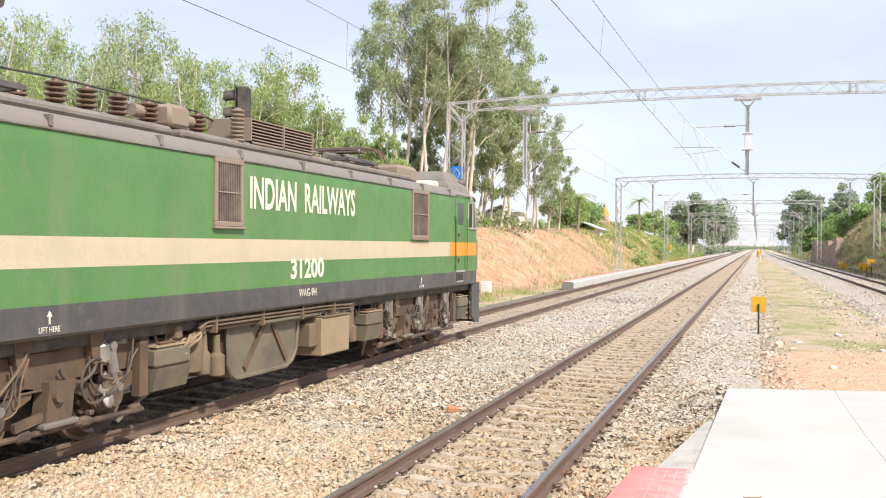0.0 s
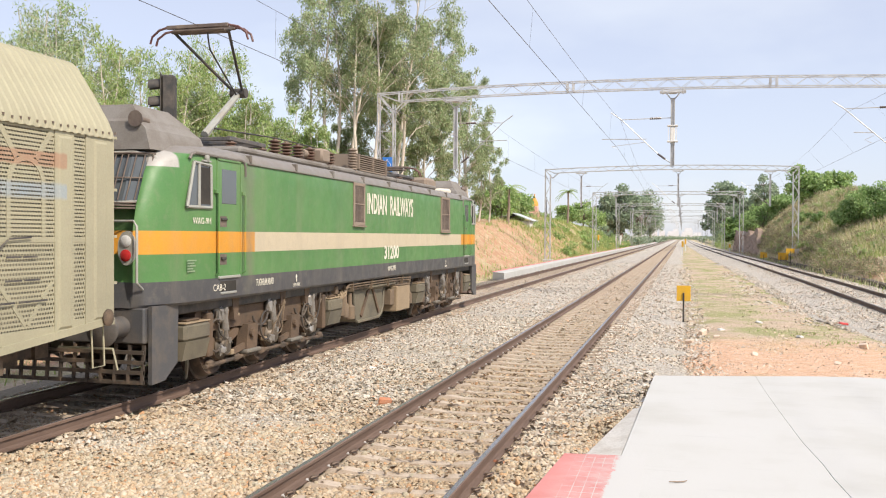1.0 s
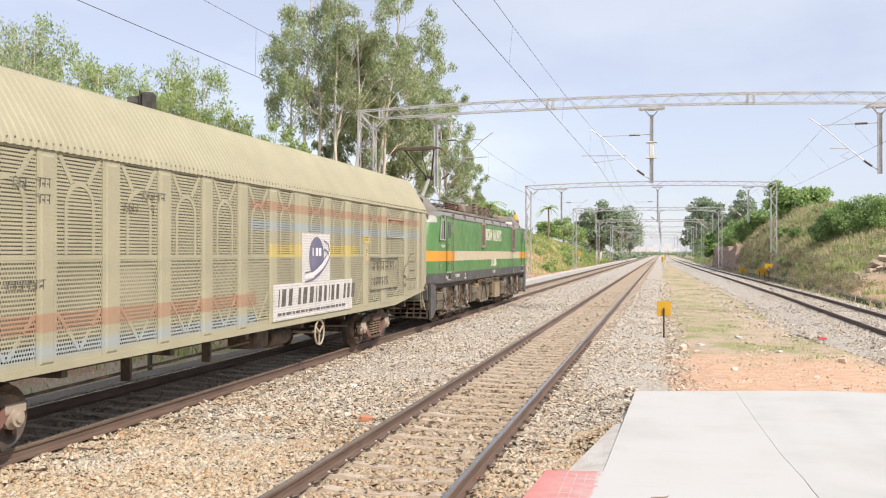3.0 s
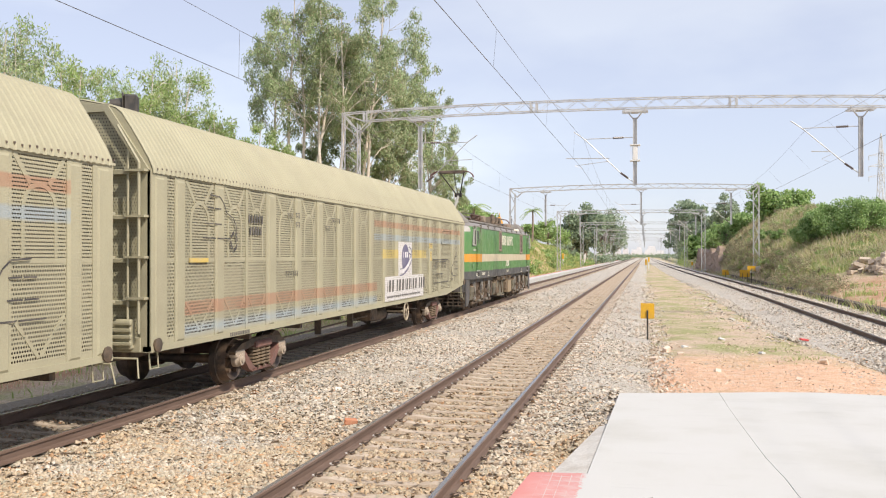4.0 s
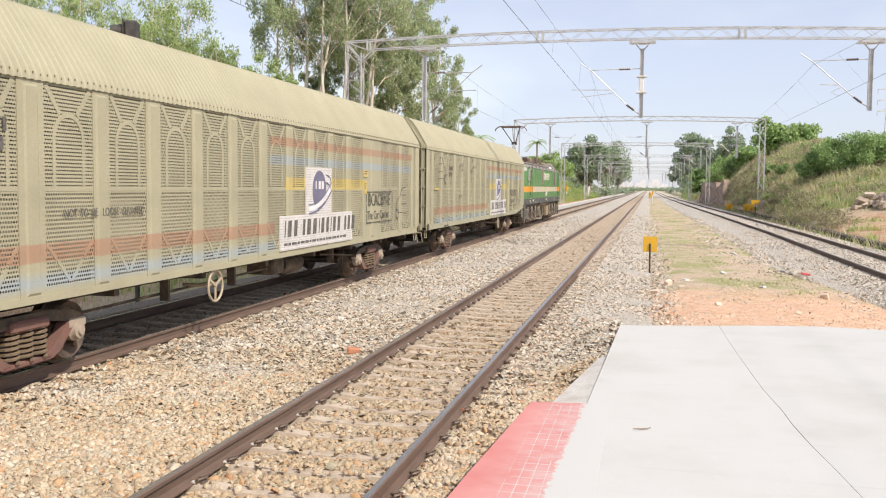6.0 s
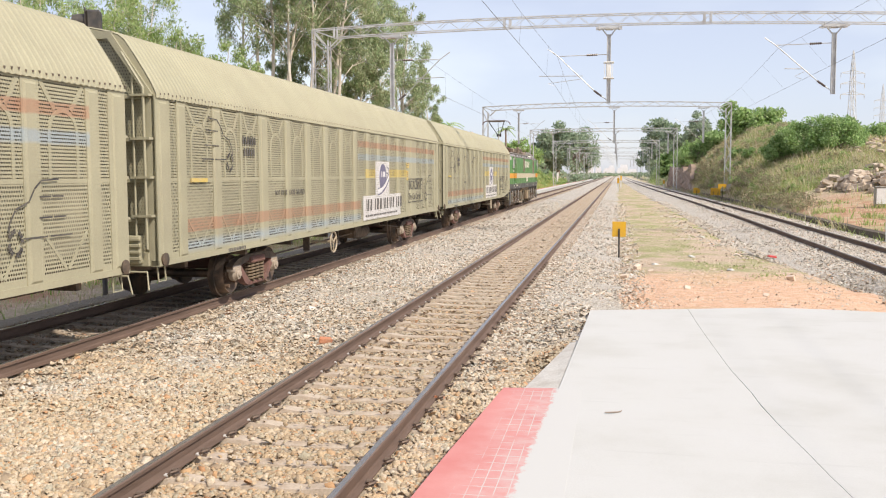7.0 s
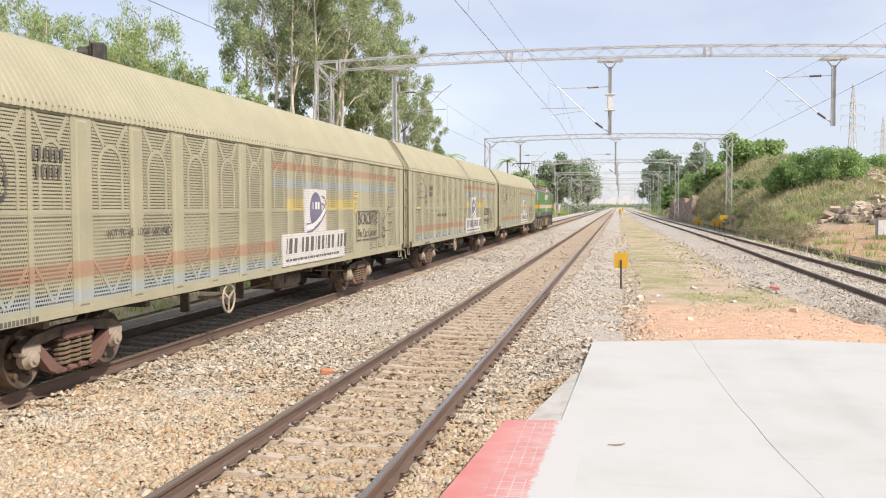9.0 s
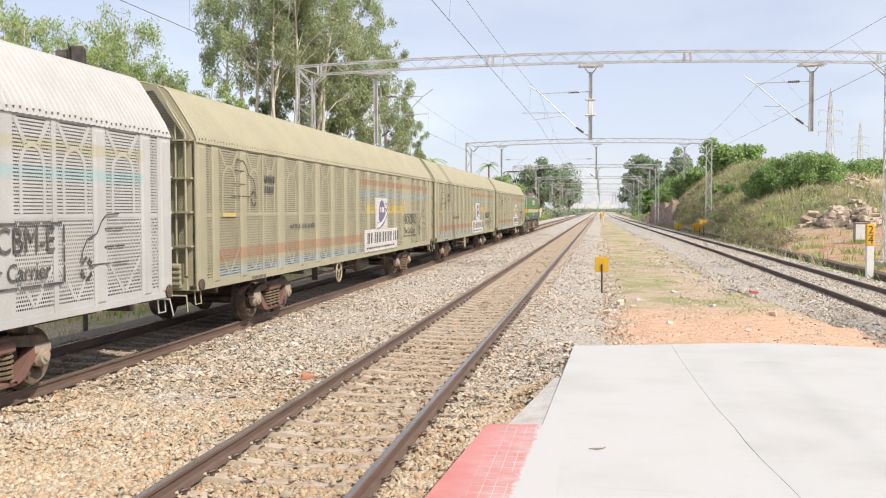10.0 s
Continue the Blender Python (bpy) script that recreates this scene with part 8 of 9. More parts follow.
def cabinet():
    g = float(ground_z(14.3, 55.0))
    ob = thing("relay_cabinet", "pale grey steel cabinet on the retained ground", "cabinet", pose(14.3, 55.0, g))
    part("body", Build().box(-0.31, 0.31, -0.22, 0.22, 0.14, 1.10, 0.02), M_FRAME_LT, ob)
    part("door", Build().box(-0.27, 0.27, -0.235, -0.22, 0.18, 1.05, 0.006), M_WHITE, ob)
    part("roof", Build().box(-0.35, 0.35, -0.27, 0.27, 1.10, 1.15, 0.01), M_FRAME_LT, ob)
    for s in (-1, 1):
        part("leg", Build().box(s * 0.28 - 0.03, s * 0.28 + 0.03, -0.03, 0.03, -0.15, 0.14), M_GALV, ob)
    rb = Build().box(-0.42, 0.42, -0.40, 0.40, -0.05, 0.22, 0.03)
    tagged(part("footing_block", rb, M_REDPAINT), "red painted concrete footing of the mast", "footing").matrix_basis = pose(11.98, 40.3, float(ground_z(11.98, 40.3)) + 0.1)
    kb = Build().box(-2.0, 2.0, -0.15, 0.15, -0.2, 0.10, 0.02)
    tagged(part("kerb", kb, M_WHITE), "white painted kerb stone", "kerb").matrix_basis = pose(13.2, 38.9, float(ground_z(13.2, 38.9)))


cabinet()


def colour_signal():
    x, y = -12.0, 19.9
    ob = thing("colour_light_signal", "three-aspect black railway signal on a post", "signal", pose(x, y, -0.08, 0, 0, -64))
    part("post", Build().tube([(0, 0.10, -0.5), (0, 0.10, 5.6)], 0.06, 10), M_GREY_SILL, ob, "", 40)
    part("case", Build().box(-0.19, 0.19, -0.12, 0.22, 4.98, 6.28, 0.05), M_DARK, ob, "black ribbed case")
    part("back_board", Build().box(-0.23, 0.23, -0.14, -0.12, 4.95, 6.32, 0.02), M_DARK, ob)
    for k in range(3):
        z = 5.22 + 0.41 * k
        hood = Build()
        pts = [(0.17 * math.cos(w), 0.17 * math.sin(w)) for w in np.linspace(-0.35, math.pi + 0.35, 13)]
        inner = [(a * 0.93, b * 0.93) for a, b in pts[::-1]]
        hood.loft([[(a, -0.14, z + b) for a, b in pts + inner], [(a, -0.42, z + b - 0.04) for a, b in pts + inner]])
        h = part("hood", hood, M_DARK, ob, "", 40)
        part("lens", Build().lathe([(0.11, 0.0), (0.11, -0.02), (0.06, -0.04), (0.01, -0.045)], (0, -0.14, z), "y", 16), M_GLASS, h, "", 40)


colour_signal()


# ---- rubble, rock face, houses, pylons ----
M_RUBBLE = plain("broken_granite", (0.56, 0.47, 0.37), 0.9, dirt=(0.30, 0.20, 0.13), amount=0.6, scale=2.5, fine=30, relief=0.01)
M_ROCK = plain("dark_rock", (0.34, 0.255, 0.20), 0.95, dirt=(0.20, 0.145, 0.11), amount=0.8, scale=0.8, fine=9, relief=0.08)


def rubble(x, y, spread, count, size, seed, name="stone_block", label="rough broken granite block on the rubble heap"):
    rnd = random.Random(seed)
    for k in range(count):
        r = rnd.random() ** 0.7
        a = rnd.uniform(0, 6.28)
        px, py = x + spread * r * math.cos(a), y + spread * 1.3 * r * math.sin(a)
        z = float(ground_z(px, py)) + (1 - r) * spread * 0.62
        s = size * rnd.uniform(0.6, 1.4)
        b = Build().box(-s, s, -s * 0.45, s * 0.45, -s * 0.36, s * 0.36, s * 0.08)
        b.v = [(p[0] * (1 + rnd.uniform(-0.12, 0.12)), p[1] * (1 + rnd.uniform(-0.12, 0.12)), p[2] * (1 + rnd.uniform(-0.15, 0.15))) for p in b.v]
        ob = tagged(part(name, b, M_RUBBLE), label, "stone", "granite rubble")
        ob.matrix_basis = pose(px, py, z + s * 0.1, rnd.uniform(-25, 25), rnd.uniform(-25, 25), rnd.uniform(0, 180))


rubble(15.3, 64.5, 1.35, 70, 0.36, 1)
rubble(16.6, 62.6, 1.5, 44, 0.36, 2)
rubble(14.2, 66.5, 1.1, 18, 0.28, 4)
rubble(17.6, 69.0, 1.3, 16, 0.28, 5)
rubble(20.5, 80.0, 2.4, 22, 0.22, 3)


def rock_face():
    rs = np.random.RandomState(4)
    rows = []
    for y in np.linspace(136, 196, 26):
        ring = []
        tall = min(1.0, 0.15 + (y - 136) / 9.0)
        for t in np.linspace(0, 1, 8):
            ring.append((9.9 + 0.6 * t + rs.uniform(-0.3, 0.3), y + rs.uniform(-0.6, 0.6), -0.6 + 4.3 * tall * t * (0.9 + 0.1 * math.sin(y * 0.4)) + rs.uniform(-0.2, 0.2)))
        ring.append((12.6, y, 3.4 * tall))
        rows.append(ring)
    tagged(part("rock_cutting", Build().loft(rows, closed=False), M_ROCK), "dark weathered rock face of the cutting", "rock", kind="structure")


rock_face()


def house(x, y, w, d, h, wall, roof, label, pitched=True, sunk=0.2):
    z = float(ground_z(x, y)) - sunk
    ob = thing("house", label, "house", pose(x, y, z), group="houses by the line")
    part("wall", Build().box(-w / 2, w / 2, -d / 2, d / 2, 0, h, 0.02), wall, ob)
    if pitched:
        r = Build().loft([[(-w / 2 - 0.3, yy, h - 0.05), (0, yy, h + w * 0.20), (w / 2 + 0.3, yy, h - 0.05), (w / 2 + 0.3, yy, h + 0.03), (0, yy, h + w * 0.20 + 0.10), (-w / 2 - 0.3, yy, h + 0.03)] for yy in (-d / 2 - 0.3, d / 2 + 0.3)])
    else:
        r = Build().box(-w / 2 - 0.15, w / 2 + 0.15, -d / 2 - 0.15, d / 2 + 0.15, h, h + 0.18, 0.03)
    part("roof", r, roof, ob)
    for k in (-1, 1):
        win = part("window", Build().box(k * w * 0.25 - 0.4, k * w * 0.25 + 0.4, -d / 2 - 0.03, -d / 2 + 0.02, h * 0.42, h * 0.78), M_GLASS, ob)
        part("sill", Build().box(k * w * 0.25 - 0.5, k * w * 0.25 + 0.5, -d / 2 - 0.12, -d / 2, h * 0.40, h * 0.42), M_WHITE, win)


M_PALEWALL = plain("limewashed_wall", (0.70, 0.68, 0.64), 0.9, amount=0.35, scale=1.2)
M_ROOFBLUE = plain("pale_sheet_roof", (0.60, 0.66, 0.68), 0.6, amount=0.3)
M_ORANGE = plain("saffron_paint", (0.80, 0.36, 0.06), 0.7, amount=0.2)
M_PINK = plain("pink_limewash", (0.72, 0.42, 0.34), 0.8, amount=0.2)
# sky-pale wall colour that stands in for the haze over the town
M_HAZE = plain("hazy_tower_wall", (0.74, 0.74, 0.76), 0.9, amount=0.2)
for deg, dist, w, d, h, m, r, p, lab in ((14.9, 92, 3.2, 3, 1.7, M_PALEWALL, M_ROOFBLUE, True, "small white shed under the trees"), (10.0, 122, 4.5, 5, 2.0, M_PALEWALL, M_ROOFBLUE, True, "low house with a pale sheet roof"),
                                         (2.6, 360, 3.4, 6, 2.6, M_PALEWALL, M_ROOFBLUE, False, "pale yellow station building in the distance")):
    x, y = by_bearing(deg, dist)
    house(x, y, w, d, h, m, r, lab, p, 2.2 if deg == 10.0 else 0.2)


def temple():
    x, y = by_bearing(8.87, 145)
    z = float(ground_z(x, y)) - 1.9
    ob = thing("temple_tower", "small pink shrine tower with a saffron top", "shrine", pose(x, y, z))
    b = Build()
    for k in range(4):
        s = 1.25 - 0.22 * k
        b.box(-s, s, -s, s, 0.9 * k, 0.9 * (k + 1), 0.08)
    part("tower", b, M_PINK, ob)
    part("top", Build().lathe([(0.62, 3.6), (0.60, 4.0), (0.42, 4.5), (0.16, 4.9), (0.05, 5.5)], (0, 0, 0), "z", 14), M_ORANGE, ob, "", 40)
    part("flag_pole", Build().tube([(1.9, 0, -0.2), (1.9, 0, 5.0)], 0.05, 6), M_DARK, ob)


temple()


def pylon(x, y, h, w, reach=3.4):
    ob = thing("power_pylon", "grey lattice power pylon beyond the bank", "pylon", pose(x, y, -0.4, 0, 0, 15), group="power pylons")
    legs = Build()
    lv = [0.0, 0.25, 0.45, 0.6, 0.72, 0.82, 0.92, 1.0]

    def half(t):
        return w * float(np.interp(t, (0, 0.5, 0.66, 0.86, 1.0), (1.0, 0.48, 0.34, 0.28, 0.03)))
    for i in range(len(lv) - 1):
        a, b = lv[i], lv[i + 1]
        for sx in (-1, 1):
            for sy in (-1, 1):
                legs.bar((sx * half(a), sy * half(a), a * h), (sx * half(b), sy * half(b), b * h), 0.12)
            legs.bar((sx * half(a), -half(a), a * h), (sx * half(b), half(b), b * h), 0.08)
        for sy in (-1, 1):
            legs.bar((-half(a), sy * half(a), a * h), (half(b), sy * half(b), b * h), 0.08)
            legs.bar((half(a), sy * half(a), a * h), (-half(b), sy * half(b), b * h), 0.08)
            legs.bar((-half(b), sy * half(b), b * h), (half(b), sy * half(b), b * h), 0.08)
    part("tower", legs, M_GALV, ob)
    for t in (0.67, 0.75, 0.83):
        arm = Build()
        for s in (-1, 1):
            arm.bar((0, 0, t * h + 0.8), (s * reach, 0, t * h), 0.15).bar((0, 0, t * h), (s * reach, 0, t * h), 0.15)
            arm.tube([(s * reach * 0.98, 0, t * h), (s * reach * 0.98, 0, t * h - 1.2)], 0.09, 6)
        part("cross_arm", arm, M_GALV, ob)


pylon(61.7, 268.0, 35.5, 1.7)
pylon(103.6, 400.0, 38.0, 1.9, 3.6)
x_, y_ = by_bearing(20.3, 120)
pylon(x_, y_, 21.5, 1.1, 1.5)


def far_town():
    rnd = random.Random(9)
    for k in range(12):
        x = rnd.uniform(-70, 60)
        y = rnd.uniform(1250, 1700)
        w, h = rnd.uniform(8, 14), rnd.uniform(6, 13)
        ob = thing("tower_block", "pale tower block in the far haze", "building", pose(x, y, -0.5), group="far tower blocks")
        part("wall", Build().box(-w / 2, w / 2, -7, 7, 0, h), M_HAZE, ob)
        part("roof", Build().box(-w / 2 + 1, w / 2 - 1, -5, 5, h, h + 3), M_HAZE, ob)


far_town()

# ---- sleepers, clips and loose stone ----
def sleeper_mesh():
    b = Build()
    prof = [(-0.135, -0.36), (0.135, -0.36), (0.085, -0.178), (-0.085, -0.178)]
    waist = [(-0.115, -0.36), (0.115, -0.36), (0.075, -0.205), (-0.075, -0.205)]
    b.loft([[(x, y, z) for y, z in (waist if abs(x) < 0.5 else prof)] for x in (-1.375, -0.62, -0.42, 0.42, 0.62, 1.375)])
    me = b.mesh("sleeper")
    me.materials.append(M_SLEEPER)
    return me


def clip_mesh(s):
    b = Build()
    b.tube([(s * 0.075, -0.07, -0.150), (s * 0.11, -0.075, -0.125), (s * 0.15, -0.05, -0.115), (s * 0.155, 0.0, -0.12), (s * 0.12, 0.03, -0.13), (s * 0.07, 0.02, -0.135), (s * 0.06, 0.06, -0.14), (s * 0.11, 0.085, -0.145)], 0.012, 5)
    b.box(min(s * 0.10, s * 0.14), max(s * 0.10, s * 0.14), -0.05, 0.05, -0.18, -0.145, 0.005)
    me = b.mesh("rail_clip")
    me.materials.append(M_CLIP)
    return me


def pad_mesh(s):
    me = Build().box(min(s * 0.045, s * 0.085), max(s * 0.045, s * 0.085), -0.085, -0.045, -0.163, -0.140, 0.006).mesh("clip_tip")
    me.materials.append(M_CLIP_PAD)
    return me


SLEEPER = sleeper_mesh()
CLIPS = {s: clip_mesh(s) for s in (-1, 1)}
PADS = {s: pad_mesh(s) for s in (-1, 1)}


def lay(track_ob, line, y0, count, extra, clips_to):
    pitch = 0.605
    rnd = random.Random(11)
    for k in range(count):
        y = y0 + pitch * k
        ob = new("sleeper", SLEEPER)
        ob.parent = track_ob
        ob.matrix_basis = pose(line(y), y + rnd.uniform(-0.012, 0.012), rnd.uniform(-0.004, 0.004), 0, 0, rnd.uniform(-0.4, 0.4))
        if y < clips_to:
            for rs in (-1, 1):
                for s in (-1, 1):
                    for nm, me in (("rail_clip", CLIPS[s]),) + ((("clip_tip", PADS[s]),) if s != rs else ()):
                        c = new(nm, me)
                        c.parent = track_ob
                        c.matrix_basis = pose(line(y) + rs * GAUGE / 2, y, 0)
    far = Build()
    for k in range(count, count + extra):
        y = y0 + pitch * k
        x = line(y)
        far.box(x - 1.375, x + 1.375, y - 0.10, y + 0.10, -0.36, -0.185)
    if extra:
        tagged(part("far_sleepers", far, M_SLEEPER, track_ob), kind="stuff")


lay(T_MID, lambda y: X_MID, 4.2, 280, 160, 27)
lay(T_LEFT, lambda y: X_LEFT, 4.2, 90, 220, 0)
lay(T_RIGHT, x_right, 20.2, 120, 120, 0)


def stones(name, label, zones, seed, material=M_STONE):
    """Crushed stone: crooked blocks strewn over strips (x0, x1, y0, y1, count, size, z)."""
    rs = np.random.RandomState(seed)
    spike = np.array([(1.25, 0, -0.5), (0, 1.25, -0.5), (-1.25, 0, -0.5), (0, -1.25, -0.5), (0, 0, 1.0)])
    spike_f = np.array([(0, 1, 4), (1, 2, 4), (2, 3, 4), (3, 0, 4)])  # the underside is bedded
    block = np.array([(1.1, 0, -0.6), (0, 1.1, -0.6), (-1.1, 0, -0.6), (0, -1.1, -0.6), (0.75, 0.25, 0.6), (-0.25, 0.75, 0.6), (-0.75, -0.25, 0.6), (0.25, -0.75, 0.6)])
    block_f = np.array([(0, 1, 4), (1, 5, 4), (1, 2, 5), (2, 6, 5), (2, 3, 6), (3, 7, 6), (3, 0, 7), (0, 4, 7), (4, 5, 6), (4, 6, 7)])
    vs, fs, base = [], [], 0
    for x0, x1, y0, y1, n, size, zf in zones:
        n = int(n)
        x = rs.uniform(x0, x1, n)
        y = rs.uniform(y0, y1, n)
        z = zf(x, y)
        keep = z > -5
        x, y, z = x[keep], y[keep], z[keep]
        n = len(x)
        s = size * rs.lognormal(0, 0.30, n)
        shape, faces, loose = (block, block_f, 0.38) if y1 <= 12 and x0 > -11 else (spike, spike_f, 0.6)
        m = len(shape)
        v = shape[None] + rs.uniform(-loose, loose, (n, m, 3))
        v *= np.stack([rs.uniform(0.7, 1.3, n), rs.uniform(0.6, 1.1, n), rs.uniform(0.45, 0.9, n) * (1.0 if m == 8 else 0.46)], 1)[:, None] * s[:, None, None] / 2
        a, b, c = rs.uniform(0, 6.283, (3, n))
        b, c = b * 0.13, c * 0.13
        ca, sa, cb, sb, cc, sc = np.cos(a), np.sin(a), np.cos(b), np.sin(b), np.cos(c), np.sin(c)
        X, Y, Z = v[..., 0], v[..., 1], v[..., 2]
        Y, Z = Y * cb[:, None] - Z * sb[:, None], Y * sb[:, None] + Z * cb[:, None]
        X, Z = X * cc[:, None] + Z * sc[:, None], -X * sc[:, None] + Z * cc[:, None]
        X, Y = X * ca[:, None] - Y * sa[:, None], X * sa[:, None] + Y * ca[:, None]
        vs.append((np.stack([X, Y, Z], -1) + np.stack([x, y, z], -1)[:, None]).reshape(-1, 3))
        fs.append((faces[None] + (base + m * np.arange(n))[:, None, None]).reshape(-1, 3))
        base += m * n
    me = raw_mesh(name, np.concatenate(vs), np.concatenate(fs), material)
    return tagged(new(name, me), label, "ballast stones", kind="stuff")


def on_main(x, y):
    """The bed's top, lower over the sleepers' middles and between the lines; none on rails or sleepers' tops."""
    z = np.interp(x, (-12.6, -11.5, -10.4, -6.9, -5.9, -5.0, -4.4, -1.5, -0.75, -0.2, 0.15), (-0.50, -0.44, -0.214, -0.213, -0.24, -0.23, -0.214, -0.213, -0.258, -0.355, -0.41)) - 0.004
    for c, y0 in ((X_MID, 4.2), (X_LEFT, 4.2)):
        d = np.abs(np.abs(x - c) - GAUGE / 2)
        z = np.where(d < 0.085, -9, z)
        inside = np.abs(x - c) < 0.80
        ends = (np.abs(x - c) >= 0.80) & (np.abs(x - c) < 1.45)
        ph = (y - y0) / 0.605
        on = np.abs(ph - np.round(ph)) * 0.605 < 0.105
        z = np.where(inside & on & (np.random.RandomState(1).rand(len(x)) < 0.86), -9, z)
        z = np.where(inside & ~on, z - 0.004, z)
        z = np.where(ends & (z > -5), np.where(on, -0.170, -0.200), z)  # stone lies over the sleepers' ends
        z = np.where(inside & on & (z > -5), -0.170, z)
    # none inside the platform's flank
    return np.where((x > -1.5 + 0.07 * (y - 6)) & (y < 9.8) & (x > -1.75), -9, np.where((x > -0.98 + 0.14 * (y - 9.8)) & (y < 13.6), -9, np.where((x > -0.46) & (y < 16.2), -9, z)))


def on_right(x, y):
    c = np.array([x_right(v) for v in y])
    d = x - c
    e = right_edge(y)
    k = np.minimum(1.40, e - 0.62)
    fall = np.clip((-d - k) / (e - k), 0, 1)
    z = np.interp(d, (1.7, 2.4, 2.95), (-0.145, -0.22, -0.31)) - 0.25 * fall - 0.002
    z = np.where(d < -k, np.maximum(z, np.minimum(ground_z(x, y) + 0.035, SIDE_TOP + 0.01)), z)
    z = np.where(d < -e, -9, z)
    r = np.abs(np.abs(d) - GAUGE / 2)
    return np.where((r < 0.085) | ((x < 5.9) & (y < 16.6)), -9, z)


def heap(x, y):
    """Ballast shovelled up against the side of the platform."""
    z = np.interp(x, (-1.25, -0.50), (-0.24, 0.06)) + 0.03 * np.sin(y * 4.0)
    return np.where((y > 12.2 + 1.5 * (x + 1.0)) & (x < -0.46 + 0.02 * (y - 14)), z, -9)


def heap_bank():
    rows = []
    for y in np.linspace(12.0, 16.4, 12):
        f = min(1.0, (y - 12.0) / 0.8, (16.4 - y) / 0.5) * 0.30
        rows.append([(-1.30, y, -0.30), (-0.95, y, -0.27 + 0.45 * f), (-0.52, y, -0.26 + f), (-0.42, y, -0.26 + f), (-0.40, y, -0.40)])
    tagged(part("ballast_heap", Build().loft(rows, closed=False), M_BALLAST, smooth=60), "crushed stone heaped against the platform", "ballast", kind="structure")


heap_bank()
stones("heaped_stones", "loose ballast stones heaped against the platform", [(-1.3, -0.42, 11.8, 16.4, 0.9 * 4.6 * 1400, 0.045, heap)], 25)
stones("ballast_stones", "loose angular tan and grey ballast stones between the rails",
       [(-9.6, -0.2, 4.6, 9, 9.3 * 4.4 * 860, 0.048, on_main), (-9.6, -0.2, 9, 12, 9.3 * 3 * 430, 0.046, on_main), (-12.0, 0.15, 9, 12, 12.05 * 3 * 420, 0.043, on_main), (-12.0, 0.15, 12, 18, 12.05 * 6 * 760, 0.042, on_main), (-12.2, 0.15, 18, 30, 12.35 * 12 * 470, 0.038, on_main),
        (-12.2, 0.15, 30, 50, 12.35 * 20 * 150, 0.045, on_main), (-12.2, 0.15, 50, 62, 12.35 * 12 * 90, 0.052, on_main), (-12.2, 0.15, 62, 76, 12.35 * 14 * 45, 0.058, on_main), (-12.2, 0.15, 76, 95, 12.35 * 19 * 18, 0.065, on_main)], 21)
stones("ballast_stones_side", "loose grey ballast stones along the side line",
       [(4.4, 10.2, 17, 34, 5.8 * 17 * 420, 0.040, on_right), (3.4, 10.2, 34, 60, 6.8 * 26 * 150, 0.045, on_right), (3.0, 10.1, 60, 90, 7.1 * 30 * 35, 0.060, on_right)], 22)


M_BRICK = plain("fired_brick", (0.52, 0.22, 0.12), 0.9, dirt=(0.40, 0.26, 0.17), amount=0.5, scale=9)
M_WRAP = plain("red_wrapper", (0.62, 0.07, 0.06), 0.4, amount=0.1)
M_PAPER = plain("white_scrap", (0.80, 0.80, 0.78), 0.6, amount=0.15)


def scrap(name, label, category, x, y, z, size, mat, turn):
    b = Build().box(-size[0], size[0], -size[1], size[1], -size[2], size[2], min(size) * 0.3)
    rnd = random.Random(int(x * 100))
    b.v = [tuple(c * (1 + rnd.uniform(-0.18, 0.18)) for c in p) for p in b.v]
    tagged(part(name, b, mat), label, category).matrix_basis = pose(x, y, z, turn * 0.2, 8, turn)


scrap("brick_piece", "broken red brick lying on the ballast", "brick", -4.45, 13.67, -0.17, (0.10, 0.055, 0.045), M_BRICK, 30)
scrap("brick_piece", "small red brick fragment beside the rail", "brick", -2.0, 10.3, -0.18, (0.06, 0.045, 0.035), M_BRICK, 70)
tagged(part("twig", Build().tube([(-0.10, 8.80, 0.137), (-0.03, 8.83, 0.132), (0.03, 8.86, 0.130), (0.06, 8.90, 0.134)], [0.005, 0.008, 0.007, 0.004], 6), M_BARK_DK), "dry brown twig on the concrete platform", "twig")
scrap("wrapper", "crumpled red wrapper on the verge", "litter", 4.76, 30.3, float(ground_z(4.76, 30.3)) + 0.10, (0.12, 0.07, 0.03), M_WRAP, 15)
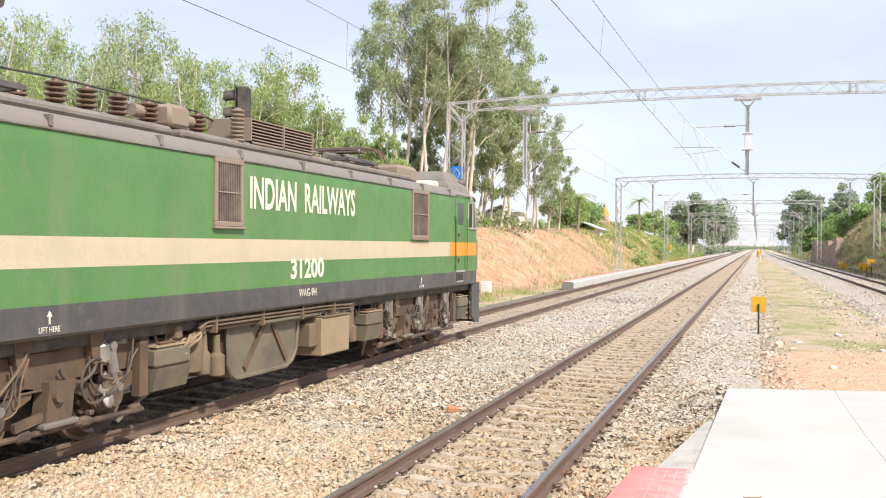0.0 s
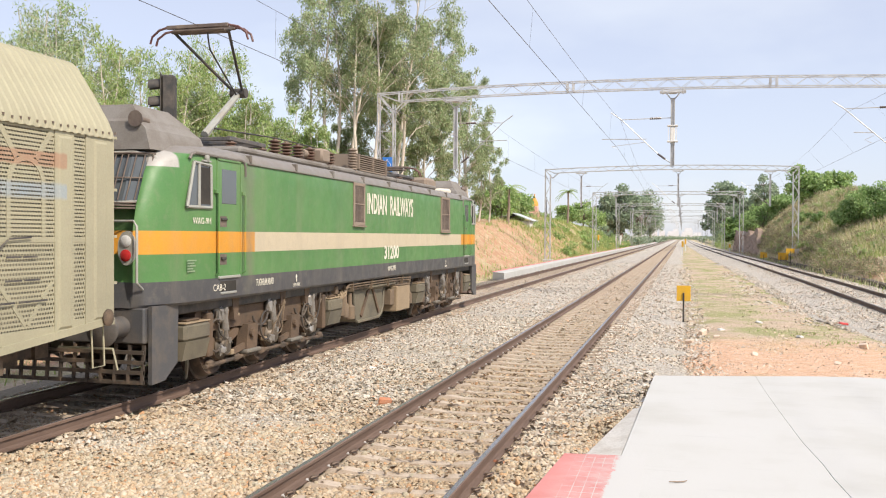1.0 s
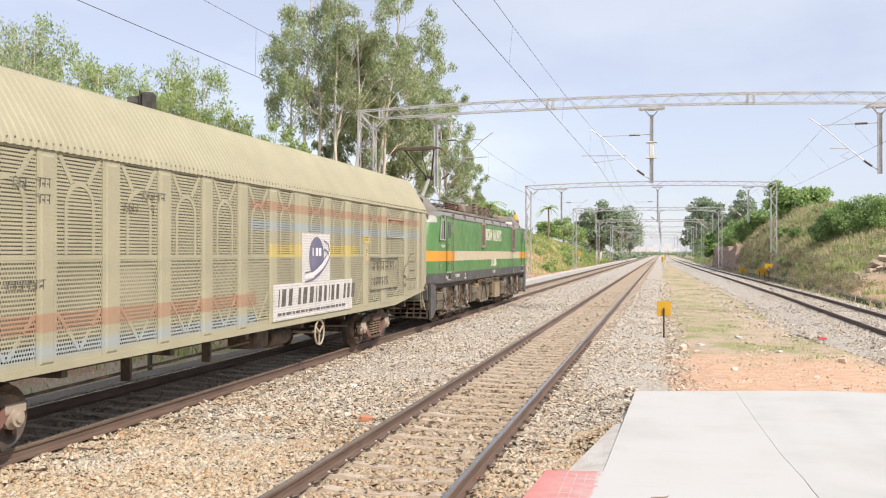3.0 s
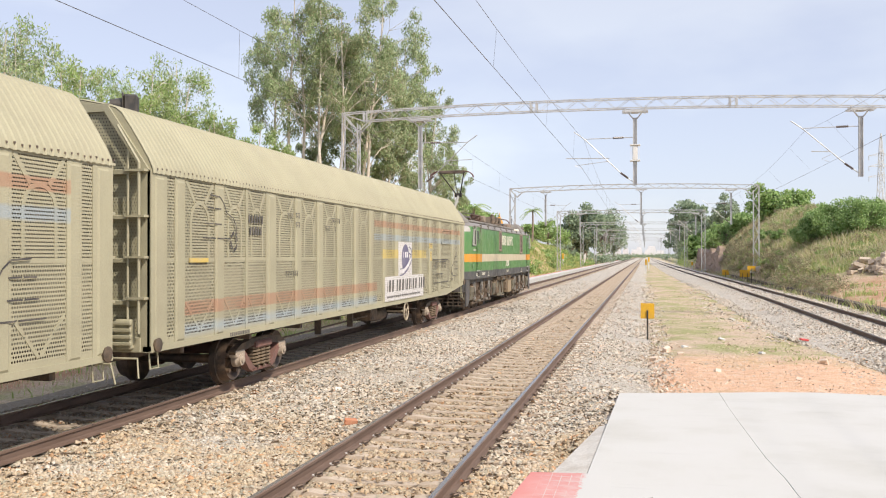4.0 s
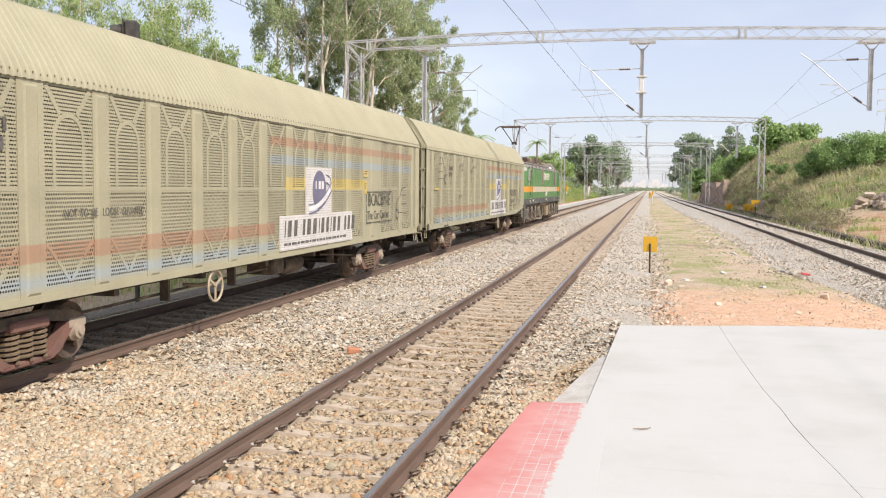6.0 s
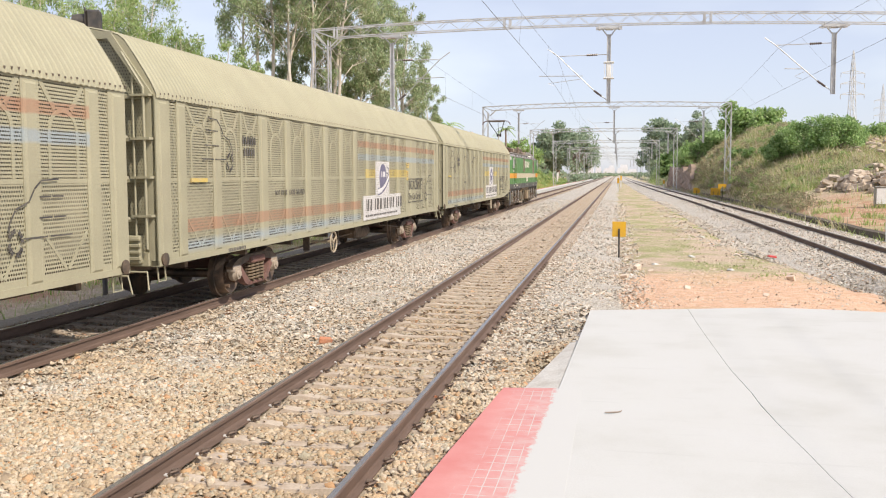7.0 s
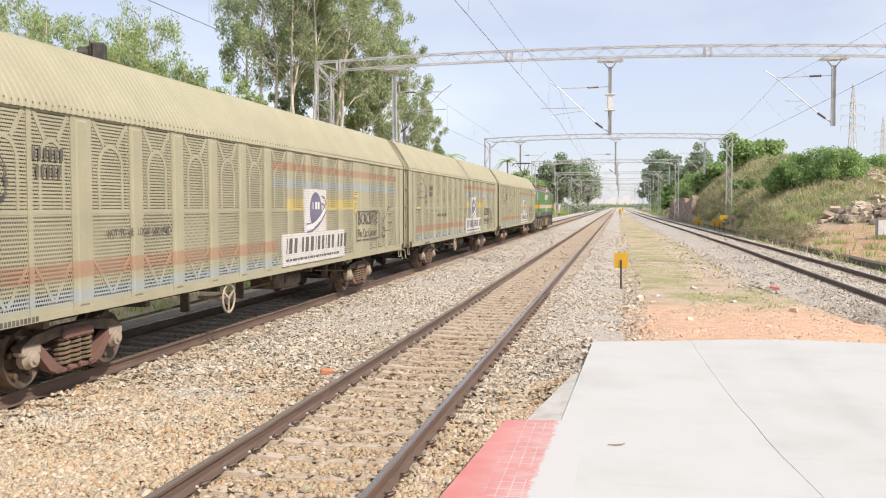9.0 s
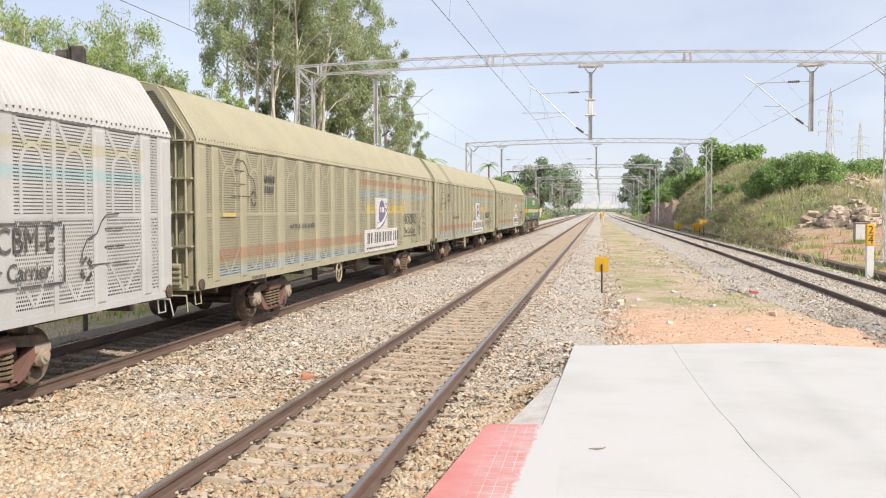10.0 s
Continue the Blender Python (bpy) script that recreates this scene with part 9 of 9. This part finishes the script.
for x_, y_, s_ in ((2.33, 30.4, 0.13), (1.1, 27.6, 0.09), (3.05, 26.2, 0.08)):
    scrap("paper_scrap", "white scrap of paper on the dry verge", "litter", x_, y_, float(ground_z(x_, y_)) + 0.03, (s_, s_ * 0.7, 0.03), M_PAPER, 40 * x_)
for x_, y_, s_ in ((0.55, 26.4, 0.13), (0.2, 24.8, 0.10), (1.6, 22.0, 0.07), (4.3, 24.4, 0.10), (3.2, 21.0, 0.06), (0.9, 25.4, 0.08)):
    scrap("clod", "hard clod of dry red earth", "earth clod", x_, y_, float(ground_z(x_, y_)) + s_ * 0.3, (s_, s_ * 0.8, s_ * 0.5), M_CLOD, 50 * y_)


def on_soil(x, y):
    return ground_z(x, y) + 0.008


def strewn(x0, x1, s):
    """On the soil, thinning out from x0 towards x1."""
    def at(x, y):
        t = (x - x0) / (x1 - x0) + 0.12 * np.sin(y * 1.9) + 0.08 * np.sin(y * 5.3)
        keep = np.random.RandomState(s).rand(len(x)) < np.clip(1 - t, 0, 1) ** 1.4
        bed_z = np.interp(x, (-0.75, 0.1), (-0.24, -0.40))
        return np.where(keep & (y > 16.7), np.maximum(on_soil(x, y), bed_z), -9)
    return at


stones("soil_pebbles", "clods and pebbles of the dry red soil", [(-0.3, 6.2, 16.6, 28, 6.5 * 11.4 * 60, 0.030, on_soil), (0.2, 4.4, 26, 70, 4.2 * 44 * 14, 0.045, on_soil)], 23, M_CLOD)
stones("strewn_ballast", "ballast stones strewn over the edges of the verge",
       [(-0.2, 0.9, 16.7, 30, 1.1 * 13.3 * 560, 0.043, strewn(-0.2, 0.9, 1)), (-0.2, 0.9, 30, 50, 1.1 * 20 * 210, 0.052, strewn(-0.2, 0.9, 2)), (-0.2, 0.8, 50, 85, 35 * 80, 0.07, strewn(-0.2, 0.8, 5)),
        (3.0, 4.3, 30, 38, 1.3 * 8 * 170, 0.05, strewn(4.3, 3.0, 3)), (4.2, 6.3, 17, 30, 2.1 * 13 * 110, 0.045, strewn(6.3, 4.2, 6)), (2.4, 3.6, 36, 75, 1.2 * 39 * 50, 0.075, strewn(3.6, 2.4, 4))], 24)

motions()
